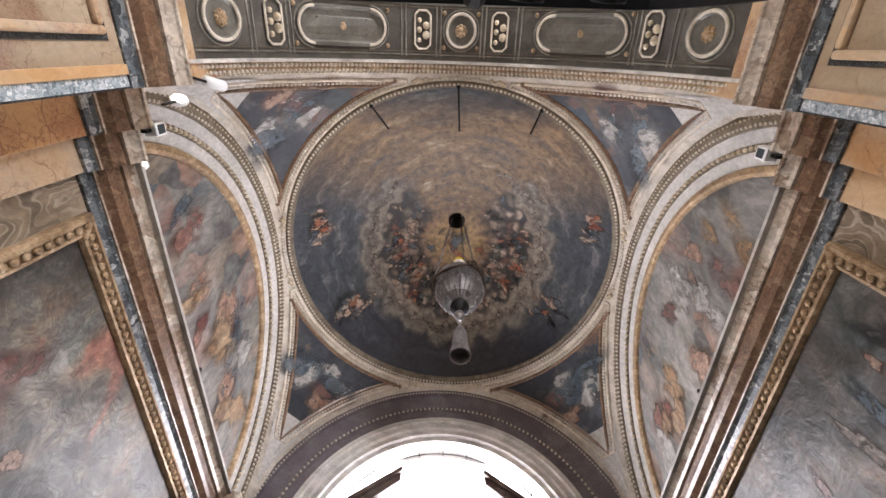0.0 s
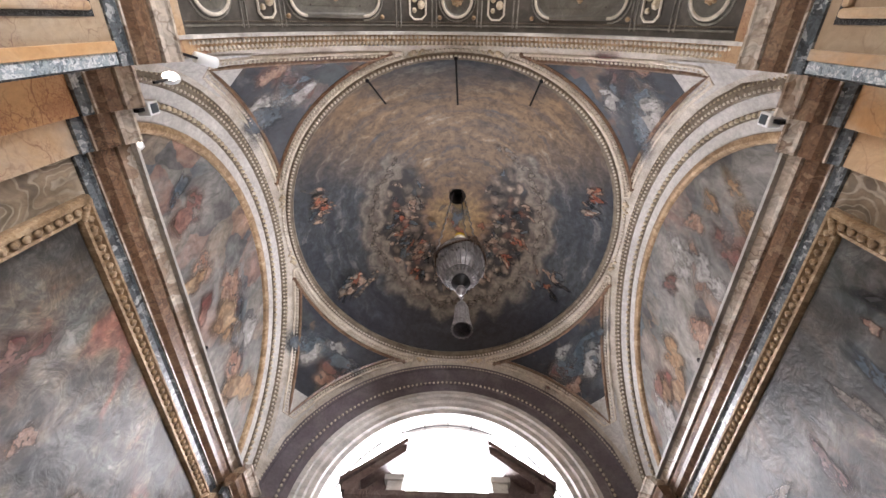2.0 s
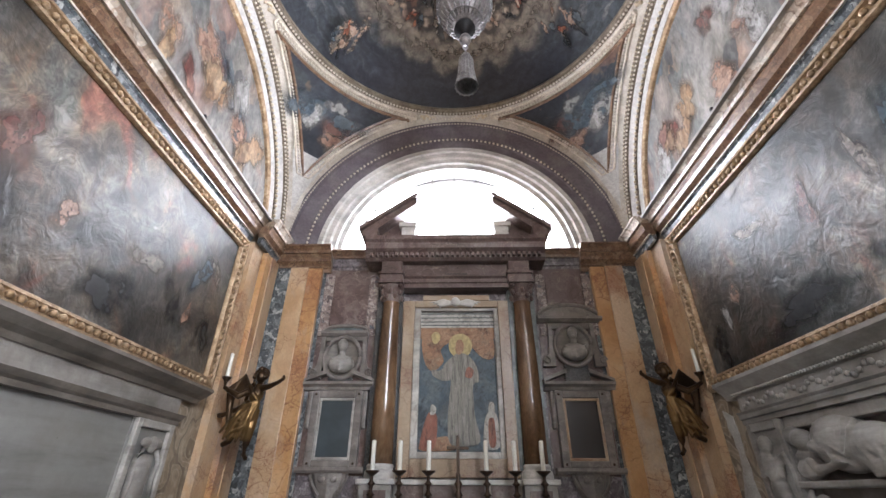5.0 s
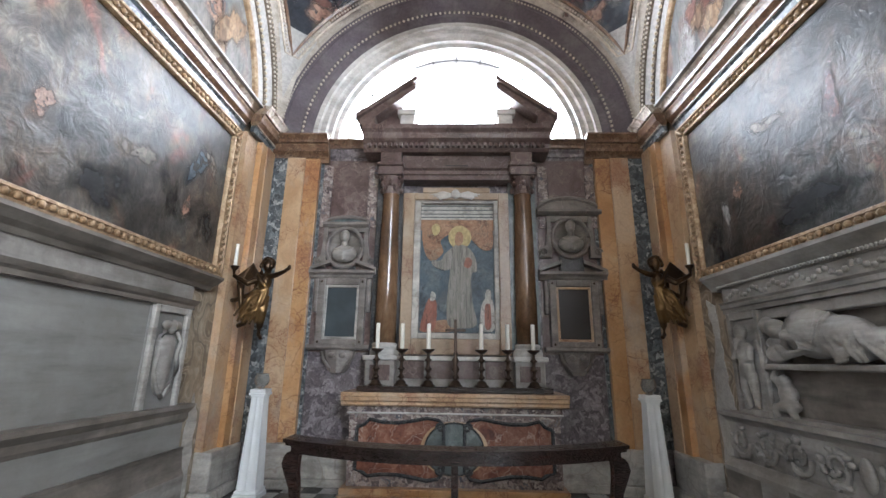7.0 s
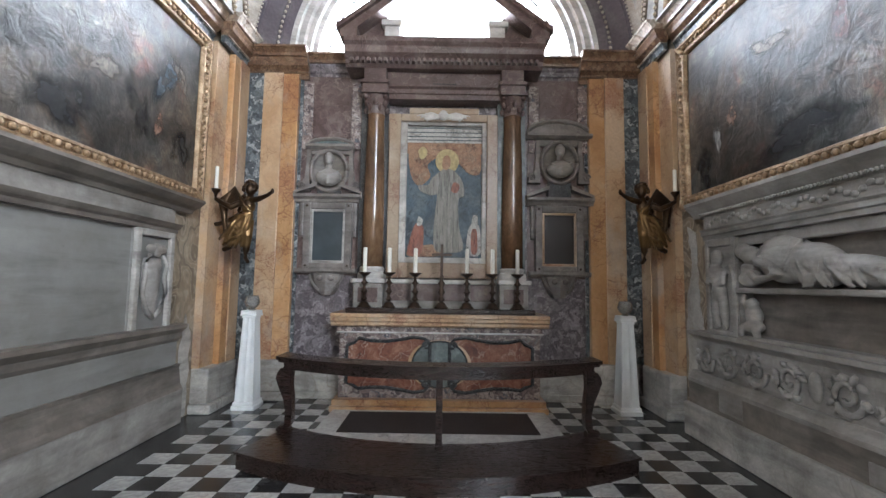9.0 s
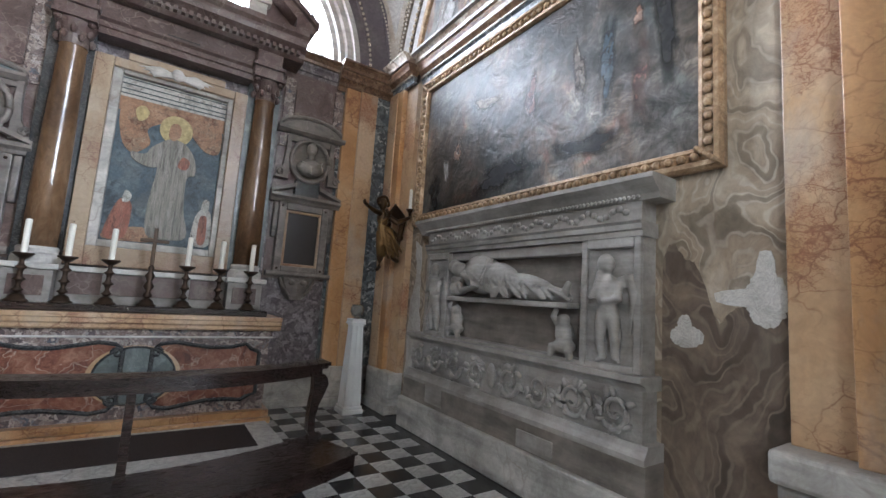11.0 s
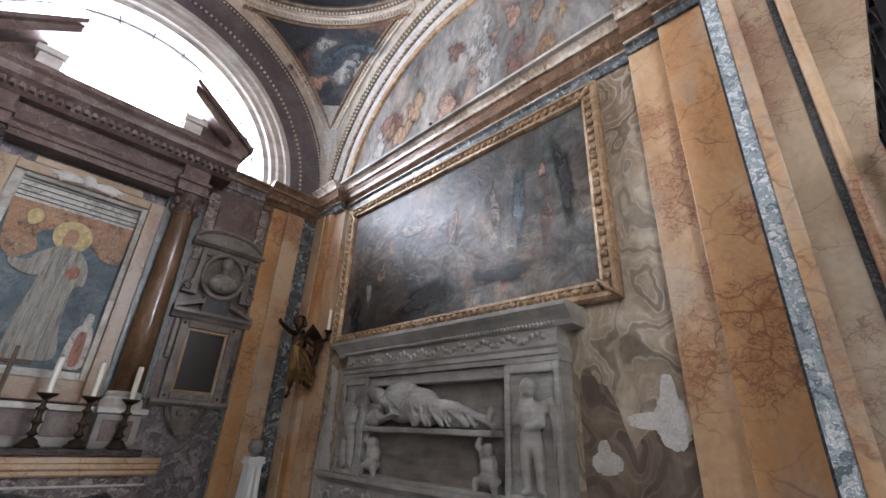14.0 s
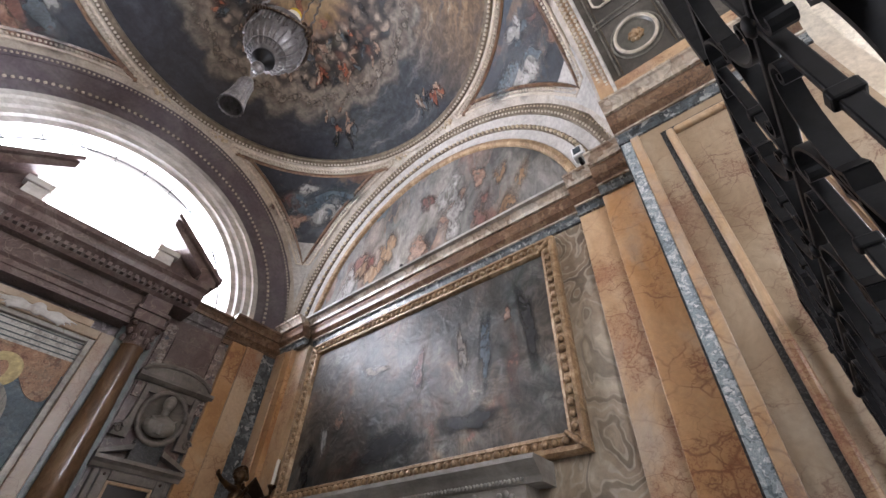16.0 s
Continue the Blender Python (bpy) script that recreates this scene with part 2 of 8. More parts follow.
def painted(name, ground, accents, scale=1.2, stroke=(1, 1, 1), cover=(0.46, 0.60), rough=0.45, shift=0.0, relief=0.1, gloss=0.3, wave=0.0, thin=False):
    """Old paint: a mottled ground, soft coloured passages over it, streaked by the brush."""
    m, nodes, links, bsdf = material(name)
    v = coords(nodes, links, stroke, 0.5, scale, shift)
    g = noise_tex(nodes, links, v, scale, 8, 0.6)
    r = ramp(nodes, ground)
    links.new(g.outputs["Fac"], r.inputs[0])
    col = r.outputs[0]
    v2 = coords(nodes, links, stroke, 0.35, scale * 2.2, shift + 11)
    cell = nodes.new("ShaderNodeTexVoronoi")
    cell.inputs["Scale"].default_value = scale * 2.4
    links.new(v2, cell.inputs["Vector"])
    sep = nodes.new("ShaderNodeSeparateColor")
    links.new(cell.outputs["Color"], sep.inputs[0])
    hr = ramp(nodes, [((k + 0.5) / len(accents), c) for k, (p, c) in enumerate(accents)])
    links.new(sep.outputs[0], hr.inputs[0])
    v3 = coords(nodes, links, stroke, 0.3, scale * 3, shift + 23)
    mask = noise_tex(nodes, links, v3, scale * 1.3, 6, 0.6)
    mr = ramp(nodes, [(cover[0], (0, 0, 0)), (cover[1], (0.85,) * 3)])
    links.new(mask.outputs["Fac"], mr.inputs[0])
    col = mix(nodes, links, mr.outputs[0], col, hr.outputs[0])
    fine = noise_tex(nodes, links, v2, scale * 9, 8, 0.7)
    fr = ramp(nodes, [(0.3, (0.45,) * 3), (0.7, (1.35,) * 3)])
    links.new(fine.outputs["Fac"], fr.inputs[0])
    folds = ramp(nodes, [(0.0, (1.3,) * 3), (0.5, (0.45,) * 3)])
    links.new(cell.outputs["Distance"], folds.inputs[0])
    col = mix(nodes, links, maths(nodes, links, "MULTIPLY", mr.outputs[0], 0.9), col, mix(nodes, links, 1.0, col, folds.outputs[0], "MULTIPLY"))
    col = mix(nodes, links, 1.0, col, fr.outputs[0], "MULTIPLY")
    links.new(col, bsdf.inputs["Base Color"])
    bsdf.inputs["Roughness"].default_value = rough
    bsdf.inputs["Specular IOR Level"].default_value = gloss
    if thin:
        # worn, half-transparent paint
        wear = noise_tex(nodes, links, v3, scale * 1.3, 4, 0.55)
        wr = ramp(nodes, [(0.30, (0.0,) * 3), (0.52, (0.9,) * 3)])
        links.new(wear.outputs["Fac"], wr.inputs[0])
        rim = nodes.new("ShaderNodeAttribute")
        rim.attribute_name = "cover"
        links.new(maths(nodes, links, "MULTIPLY", wr.outputs[0], rim.outputs["Fac"]), bsdf.inputs["Alpha"])
    height = fine.outputs["Fac"]
    if wave:
        slack = noise_tex(nodes, links, coords(nodes, links, (1, 1, 1), 0.4, 2, shift), 5.0, 6, 0.6)
        height = maths(nodes, links, "MULTIPLY_ADD", slack.outputs["Fac"], wave, height)
    bump(nodes, links, bsdf, height, relief, 0.01)
    return m


def dome_paint():
    """The dome's fresco: gold in the middle, crowds inside a scalloped ring of cloud that opens on a golden sky, streaked blue outside it."""
    m, nodes, links, bsdf = material("dome_fresco")

    def op(kind, a, b=0.0, c=None):
        return maths(nodes, links, kind, a, b) if c is None else maths(nodes, links, kind, a, b, c)

    def ramped(value, stops):
        r = ramp(nodes, stops)
        links.new(value, r.inputs[0])
        return r.outputs[0]

    def grey(value, a, b, hi=1.0):
        return ramped(value, [(a, (0,) * 3), (b, (hi,) * 3)])

    raw = coords(nodes, links)
    w = noise_tex(nodes, links, raw, 2.6, 5, 0.6)
    sepw, sepc = nodes.new("ShaderNodeSeparateColor"), nodes.new("ShaderNodeSeparateXYZ")
    links.new(w.outputs["Color"], sepw.inputs[0])
    links.new(raw, sepc.inputs[0])
    x = op("ADD", op("MULTIPLY", sepw.outputs[0], 0.34), op("ADD", sepc.outputs["X"], -0.27))
    y = op("ADD", op("MULTIPLY", sepw.outputs[1], 0.34), op("ADD", sepc.outputs["Y"], -3.45 - 0.17))
    r = op("SQRT", op("ADD", op("MULTIPLY", x, x), op("MULTIPLY", y, y)))
    th = op("ARCTAN2", y, x)
    south = op("DIVIDE", y, r)
    # streaks that run round the dome
    polar = nodes.new("ShaderNodeCombineXYZ")
    links.new(op("MULTIPLY", th, 1.1), polar.inputs[0])
    links.new(op("MULTIPLY", r, 3.4), polar.inputs[1])
    streak = noise_tex(nodes, links, polar.outputs[0], 1.9, 8, 0.68)
    gold_sky = ramped(streak.outputs["Fac"], [(0.30, (0.055, 0.065, 0.07)), (0.42, (0.15, 0.105, 0.07)), (0.50, (0.20, 0.125, 0.065)), (0.58, (0.25, 0.155, 0.08)), (0.68, (0.36, 0.29, 0.21))])
    blue_sky = ramped(streak.outputs["Fac"], [(0.32, (0.018, 0.022, 0.034)), (0.46, (0.035, 0.043, 0.054)), (0.56, (0.06, 0.07, 0.077)), (0.66, (0.15, 0.15, 0.145)), (0.76, (0.24, 0.235, 0.21))])
    navy = ramped(streak.outputs["Fac"], [(0.35, (0.010, 0.011, 0.02)), (0.65, (0.035, 0.035, 0.05))])
    col = mix(nodes, links, grey(op("MULTIPLY_ADD", y, 0.25, 0.25), 0.45, 0.68), blue_sky, navy)
    col = mix(nodes, links, op("MULTIPLY", grey(op("MULTIPLY", south, -1.0), 0.35, 0.80), grey(op("MULTIPLY_ADD", y, 0.25, 0.75), 0.0, 0.14)), col, gold_sky)
    # the ring of cloud, its lobes turned inwards and out
    lobes = op("MULTIPLY", op("ABSOLUTE", op("SINE", op("MULTIPLY", th, 10.0))), 0.13)
    rr = op("DIVIDE", op("SUBTRACT", r, lobes), 2.0)
    inner = ramped(rr, [(0.0, (0.38, 0.27, 0.13)), (0.16, (0.34, 0.22, 0.10)), (0.30, (0.17, 0.10, 0.06)), (0.48, (0.085, 0.055, 0.042)), (0.68, (0.05, 0.038, 0.034)), (0.715, (0.22, 0.18, 0.14)),
                        (0.75, (0.24, 0.20, 0.16)), (0.80, (0.12, 0.095, 0.075)), (0.86, (0.21, 0.185, 0.15)), (0.90, (0.10, 0.085, 0.075))])
    inside = op("MULTIPLY", op("SUBTRACT", 1.0, grey(rr, 0.885, 0.925)), op("SUBTRACT", 1.0, op("MULTIPLY", grey(op("MULTIPLY", south, -1.0), 0.68, 0.84), grey(rr, 0.12, 0.34))))
    col = mix(nodes, links, inside, col, inner)
    # crowds: small rounded forms of flesh, red and shadow
    v = coords(nodes, links, (1, 1, 1), 0.35, 3.2, 3.0)
    cell = nodes.new("ShaderNodeTexVoronoi")
    cell.inputs["Scale"].default_value = 5.0
    links.new(v, cell.inputs["Vector"])
    sepv = nodes.new("ShaderNodeSeparateColor")
    links.new(cell.outputs["Color"], sepv.inputs[0])
    hue = ramped(sepv.outputs[0], [(0.05, (0.03, 0.024, 0.022)), (0.2, (0.46, 0.34, 0.25)), (0.38, (0.46, 0.36, 0.28)), (0.50, (0.30, 0.10, 0.06)), (0.62, (0.06, 0.06, 0.045)), (0.75, (0.42, 0.32, 0.24)), (0.9, (0.04, 0.05, 0.06))])
    fig = mix(nodes, links, 1.0, hue, ramped(cell.outputs["Distance"], [(0.05, (1.3,) * 3), (0.58, (0.10,) * 3)]), "MULTIPLY")
    band = ramped(rr, [(0.26, (0,) * 3), (0.34, (0.85,) * 3), (0.66, (0.85,) * 3), (0.70, (0.0,) * 3), (0.88, (0,) * 3), (0.90, (0.12,) * 3)])
    col = mix(nodes, links, op("MULTIPLY", band, inside), col, fig)
    fine = noise_tex(nodes, links, v, 9, 7, 0.65)
    col = mix(nodes, links, 1.0, col, ramped(fine.outputs["Fac"], [(0.3, (0.30,) * 3), (0.5, (0.70,) * 3), (0.7, (1.15,) * 3)]), "MULTIPLY")
    links.new(col, bsdf.inputs["Base Color"])
    bsdf.inputs["Roughness"].default_value = 0.6
    bump(nodes, links, bsdf, fine.outputs["Fac"], 0.1, 0.01)
    return m


def agate(name, stops, line, shift=0.0, scale=1.5):
    """Banded stone painted on plaster: pale and dark contour lines round scattered eyes."""
    m, nodes, links, bsdf = material(name)
    v = coords(nodes, links, (1, 1.25, 1), 0.55, 1.6, shift)
    drift = noise_tex(nodes, links, v, scale, 2, 0.35)
    eyes = nodes.new("ShaderNodeTexVoronoi")
    eyes.feature = "SMOOTH_F1"
    eyes.inputs["Scale"].default_value = scale * 1.7
    links.new(v, eyes.inputs["Vector"])
    field = maths(nodes, links, "MULTIPLY_ADD", eyes.outputs["Distance"], 0.42, drift.outputs["Fac"])
    tone = noise_tex(nodes, links, v, 1.1, 7, 0.62)
    r = ramp(nodes, stops)
    links.new(tone.outputs["Fac"], r.inputs[0])
    bands = maths(nodes, links, "SINE", maths(nodes, links, "MULTIPLY", field, 95.0))
    lr = ramp(nodes, [(0.45, (0,) * 3), (0.95, (0.7,) * 3)])
    links.new(bands, lr.inputs[0])
    gate_n = noise_tex(nodes, links, v, 2.3, 3)
    gr = ramp(nodes, [(0.36, (0.15,) * 3), (0.55, (1,) * 3)])
    links.new(gate_n.outputs["Fac"], gr.inputs[0])
    shade = ramp(nodes, [(0.0, (0.62,) * 3), (0.5, (0.95,) * 3), (1.0, (1.08,) * 3)])
    links.new(maths(nodes, links, "MULTIPLY_ADD", maths(nodes, links, "SINE", maths(nodes, links, "MULTIPLY", field, 33.0)), 0.5, 0.5), shade.inputs[0])
    col = mix(nodes, links, 1.0, r.outputs[0], shade.outputs[0], "MULTIPLY")
    col = mix(nodes, links, mix(nodes, links, 1.0, lr.outputs[0], gr.outputs[0], "MULTIPLY"), col, line)
    fine = noise_tex(nodes, links, v, 14, 6, 0.65)
    fr = ramp(nodes, [(0.3, (0.75,) * 3), (0.7, (1.2,) * 3)])
    links.new(fine.outputs["Fac"], fr.inputs[0])
    col = mix(nodes, links, 1.0, col, fr.outputs[0], "MULTIPLY")
    links.new(col, bsdf.inputs["Base Color"])
    bsdf.inputs["Roughness"].default_value = 0.5
    bump(nodes, links, bsdf, fine.outputs["Fac"], 0.15, 0.006)
    return m


def plain(name, colour, rough=0.5, metal=0.0, spread=0.25, scale=14.0, relief=0.1):
    """One colour with a slight unevenness."""
    m, nodes, links, bsdf = material(name)
    n = noise_tex(nodes, links, coords(nodes, links), scale, 6, 0.6)
    lo, hi = tuple(c * (1 - spread) for c in colour), tuple(min(1, c * (1 + spread)) for c in colour)
    r = ramp(nodes, [(0.3, lo), (0.7, hi)])
    links.new(n.outputs["Fac"], r.inputs[0])
    links.new(r.outputs[0], bsdf.inputs["Base Color"])
    bsdf.inputs["Roughness"].default_value, bsdf.inputs["Metallic"].default_value = rough, metal
    if relief:
        bump(nodes, links, bsdf, n.outputs["Fac"], relief, 0.006)
    return m


YC, ZS, A = 3.05, 5.0, 2.85        # middle and springing of the vault, half its span

GIALLO = cracked("yellow_marble", [(0.30, (0.36, 0.175, 0.07)), (0.42, (0.46, 0.255, 0.11)), (0.56, (0.53, 0.325, 0.165)), (0.70, (0.55, 0.40, 0.26))], (0.19, 0.075, 0.035), bleach=0.75)
GIALLO_PALE = cracked("pale_yellow_marble", [(0.30, (0.38, 0.225, 0.11)), (0.50, (0.50, 0.34, 0.20)), (0.70, (0.55, 0.42, 0.30))], (0.20, 0.085, 0.045), 2.6, 4.0, 0.33, 0.8)
BUFF = cracked("buff_marble", [(0.30, (0.27, 0.185, 0.115)), (0.50, (0.36, 0.265, 0.175)), (0.70, (0.44, 0.35, 0.25))], (0.15, 0.07, 0.045), 3.2, 11.0, 0.33, 0.5)
BROWN = breccia("brown_marble", [(0.0, (0.13, 0.07, 0.04)), (0.5, (0.19, 0.108, 0.062)), (1.0, (0.25, 0.165, 0.105))], (0.055, 0.03, 0.022), 9.0, 0.3, 0.6, 0.08, 7.0)
BLUE = breccia("blue_grey_breccia", [(0.0, (0.10, 0.135, 0.15)), (0.25, (0.30, 0.36, 0.385)), (0.6, (0.36, 0.42, 0.44)), (0.82, (0.62, 0.65, 0.66)), (1.0, (0.74, 0.75, 0.74))],
               (0.20, 0.25, 0.275), 24.0, 0.3, 0.3, 0.05, 9.0)
CORNICE_DARK = breccia("dark_flecked_marble", [(0.0, (0.03, 0.033, 0.036)), (0.45, (0.095, 0.115, 0.125)), (0.75, (0.17, 0.19, 0.20)), (1.0, (0.42, 0.43, 0.42))], (0.03, 0.028, 0.028), 16.0, 0.3, 0.3, 0.06, 12.0)
CORNICE_BEIGE = breccia("beige_brown_marble", [(0.0, (0.24, 0.165, 0.11)), (0.3, (0.46, 0.38, 0.30)), (0.75, (0.60, 0.54, 0.46)), (1.0, (0.34, 0.24, 0.17))], (0.13, 0.075, 0.05), 6.0, 0.32, 0.5, 0.07, 14.0)
PURPLE = breccia("purple_breccia", [(0.0, (0.095, 0.08, 0.088)), (0.5, (0.17, 0.145, 0.152)), (1.0, (0.32, 0.29, 0.30))], (0.08, 0.06, 0.065), 13.0, 0.35, 0.3, 0.09, 2.0)
FLOWERED = breccia("flowered_breccia", [(0.0, (0.11, 0.09, 0.09)), (0.45, (0.28, 0.22, 0.20)), (0.8, (0.48, 0.42, 0.38)), (1.0, (0.10, 0.11, 0.13))],
                   (0.12, 0.06, 0.055), 17.0, 0.25, 0.3, 0.08, 5.0)
RED = stone("red_marble", [(0.3, (0.08, 0.03, 0.024)), (0.5, (0.20, 0.075, 0.048)), (0.68, (0.32, 0.17, 0.115))], 5.0, 0.8,
            ((0.55, 0.42, 0.34), 3.0, 0.025, 0.7), grime_amount=0.2, rough=0.22)
# red-grey marble, base darkened to carry the altar wall's backlit shade
RED_GREY_BACKLIT = stone("backlit_red_grey_marble", [(0.3, (0.06, 0.036, 0.033)), (0.5, (0.125, 0.08, 0.072)), (0.7, (0.22, 0.175, 0.16))], 3.5, 0.8,
                 ((0.40, 0.32, 0.28), 4.0, 0.03, 0.6), rough=0.3)
GREEN = stone("green_grey_marble", [(0.3, (0.045, 0.06, 0.06)), (0.55, (0.12, 0.15, 0.15)), (0.7, (0.22, 0.25, 0.25))], 5.0, 0.6, rough=0.3)
DARKM = stone("dark_marble", [(0.3, (0.015, 0.018, 0.02)), (0.6, (0.045, 0.05, 0.055)), (0.75, (0.12, 0.12, 0.12))], 6.0, 0.5, rough=0.25)
# golden onyx with the columns' shade mixed into its base colour
ONYX_BACKLIT = stone("backlit_golden_onyx", [(0.3, (0.10, 0.052, 0.028)), (0.5, (0.17, 0.095, 0.05)), (0.7, (0.27, 0.17, 0.10))], 2.5, 1.0,
             ((0.18, 0.09, 0.045), 2.5, 0.03, 0.6), rough=0.16, stretch=(1, 1, 0.4))
GREY = stone("grey_tomb_marble", [(0.3, (0.22, 0.205, 0.185)), (0.5, (0.32, 0.30, 0.275)), (0.7, (0.42, 0.40, 0.375))], 3.0, 0.4, grime=(0.14, 0.115, 0.09), grime_amount=0.6, rough=0.5, speck=0.4, soot=0.45)
# brown-grey stone; its dark tone also gives the tomb niche's back its shade
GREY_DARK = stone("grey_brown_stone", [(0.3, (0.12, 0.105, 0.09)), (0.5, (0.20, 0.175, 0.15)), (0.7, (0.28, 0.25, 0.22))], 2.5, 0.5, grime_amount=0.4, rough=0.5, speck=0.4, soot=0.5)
PANEL = stone("smooth_grey_panel", [(0.3, (0.22, 0.215, 0.20)), (0.55, (0.27, 0.265, 0.25)), (0.7, (0.31, 0.305, 0.285))], 1.2, 0.3, grime_amount=0.35, rough=0.32, speck=0.2, soot=0.28)
MONUMENT = stone("brown_grey_marble", [(0.3, (0.14, 0.122, 0.11)), (0.5, (0.215, 0.19, 0.172)), (0.7, (0.30, 0.275, 0.25))], 4.0, 0.5, ((0.36, 0.33, 0.30), 3.0, 0.03, 0.5), grime=(0.09, 0.07, 0.055), grime_amount=0.6, rough=0.42, speck=0.6, soot=0.4)
WHITE = stone("white_marble", [(0.3, (0.50, 0.49, 0.46)), (0.5, (0.62, 0.61, 0.58)), (0.7, (0.70, 0.69, 0.67))], 3.0, 0.4, grime=(0.24, 0.20, 0.16), grime_amount=0.6, rough=0.4, speck=0.5, soot=0.4)
BASES = stone("worn_white_marble", [(0.3, (0.34, 0.32, 0.29)), (0.5, (0.50, 0.48, 0.44)), (0.7, (0.62, 0.60, 0.56))], 3.0, 0.6, ((0.26, 0.21, 0.17), 2.0, 0.03, 0.6), grime_amount=0.7, rough=0.45, speck=0.6, soot=0.45)
PAINTED_WHITE = plain("white_painted_wood", (0.74, 0.76, 0.76), 0.4, 0, 0.06, 5, 0.03)
STUCCO = stone("grey_stucco", [(0.3, (0.42, 0.41, 0.385)), (0.5, (0.50, 0.485, 0.46)), (0.7, (0.57, 0.555, 0.53))], 2.0, 0.3, grime=(0.20, 0.18, 0.15), grime_amount=0.4, rough=0.75)
CREAM = stone("cream_stucco", [(0.3, (0.44, 0.385, 0.31)), (0.5, (0.64, 0.575, 0.48)), (0.7, (0.78, 0.72, 0.62))], 9.0, 0.4, grime=(0.22, 0.16, 0.09), grime_amount=0.5, rough=0.65, relief=0.4)
FIELD = stone("warm_white_stucco", [(0.3, (0.36, 0.32, 0.265)), (0.5, (0.50, 0.455, 0.39)), (0.7, (0.62, 0.575, 0.505))], 5.0, 0.4, grime=(0.20, 0.15, 0.10), grime_amount=0.6, rough=0.6, relief=0.5)
# tan gilt stucco, darkened to paint in the shade between beads and bands
TAN_SHADED = stone("shaded_tan_gilt_stucco", [(0.3, (0.085, 0.062, 0.042)), (0.5, (0.15, 0.118, 0.082)), (0.7, (0.26, 0.22, 0.165))], 7.0, 0.4, grime=(0.12, 0.09, 0.055), grime_amount=0.6, rough=0.6, relief=0.4)
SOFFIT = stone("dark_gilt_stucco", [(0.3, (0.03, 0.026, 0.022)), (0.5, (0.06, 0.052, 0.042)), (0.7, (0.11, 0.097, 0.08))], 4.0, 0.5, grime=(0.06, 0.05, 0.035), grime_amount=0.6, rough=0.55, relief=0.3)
PLATE = stone("dull_silvered_plate", [(0.3, (0.075, 0.070, 0.058)), (0.5, (0.12, 0.112, 0.094)), (0.7, (0.18, 0.17, 0.145))], 3.0, 0.5, grime=(0.05, 0.042, 0.03), grime_amount=0.6, rough=0.38, relief=0.2)
SILVERED = stone("silvered_stucco", [(0.3, (0.13, 0.118, 0.098)), (0.5, (0.23, 0.215, 0.18)), (0.7, (0.38, 0.355, 0.305))], 6.0, 0.5, grime_amount=0.5, rough=0.42, relief=0.3)
# grey-mauve stucco with the backlit shade round the window put into its colour
MAUVE_BACKLIT = stone("backlit_grey_mauve_stucco", [(0.3, (0.085, 0.07, 0.085)), (0.5, (0.12, 0.10, 0.118)), (0.7, (0.18, 0.16, 0.17))], 2.5, 0.3, grime_amount=0.4, rough=0.7)
GOLD = stone("old_gilding", [(0.3, (0.17, 0.105, 0.055)), (0.5, (0.36, 0.235, 0.13)), (0.7, (0.60, 0.45, 0.29))], 9.0, 0.4, grime=(0.11, 0.075, 0.04), grime_amount=0.6, rough=0.45, relief=0.35, metal=0.25)
GILT_PALE = stone("pale_gilding", [(0.3, (0.40, 0.32, 0.21)), (0.5, (0.60, 0.51, 0.37)), (0.7, (0.76, 0.69, 0.55))], 9.0, 0.4, grime=(0.18, 0.12, 0.06), grime_amount=0.6, rough=0.45, relief=0.3, metal=0.2)
BRONZE = stone("gilt_bronze", [(0.36, (0.030, 0.018, 0.011)), (0.52, (0.070, 0.040, 0.020)), (0.70, (0.16, 0.095, 0.04))], 4.0, 0.4, grime=(0.03, 0.018, 0.01), grime_amount=0.7, rough=0.34, relief=0.2, metal=0.75)
DARK_BRONZE = plain("dark_bronze", (0.055, 0.036, 0.024), 0.38, 0.7, 0.4, 20)
SILVER = stone("tarnished_silver", [(0.3, (0.13, 0.125, 0.128)), (0.5, (0.26, 0.25, 0.255)), (0.7, (0.42, 0.41, 0.415))], 9.0, 0.4, grime=(0.03, 0.026, 0.026), grime_amount=0.7, rough=0.42, relief=0.4, metal=0.6)
IRON = plain("black_iron", (0.006, 0.006, 0.007), 0.5, 0.0, 0.4, 30)
IRON.node_tree.nodes["Principled BSDF"].inputs["Specular IOR Level"].default_value = 0.18
WOOD = stone("dark_walnut", [(0.3, (0.010, 0.005, 0.004)), (0.5, (0.017, 0.008, 0.006)), (0.7, (0.032, 0.014, 0.010))], 4.0, 0.5, grime=(0.03, 0.022, 0.018), grime_amount=0.3, rough=0.26, stretch=(0.4, 4, 4), relief=0.06)
WAX = plain("candle_wax", (0.80, 0.78, 0.70), 0.45, 0, 0.05, 5, 0.0)
SLATE = plain("dark_slate", (0.045, 0.06, 0.068), 0.3, 0, 0.25, 3.0, 0.03)
SLATE_BROWN = plain("black_brown_slate", (0.018, 0.014, 0.013), 0.3, 0, 0.25, 3.0, 0.03)
CARPET = plain("dark_carpet", (0.030, 0.020, 0.018), 0.95, 0, 0.4, 60, 0.3)
TILE_BLACK = stone("black_floor_marble", [(0.3, (0.020, 0.021, 0.022)), (0.5, (0.040, 0.041, 0.042)), (0.7, (0.075, 0.076, 0.076))], 4.0, 0.4, grime=(0.10, 0.09, 0.08), grime_amount=0.35, rough=0.20, relief=0.05, per_piece=0.4)
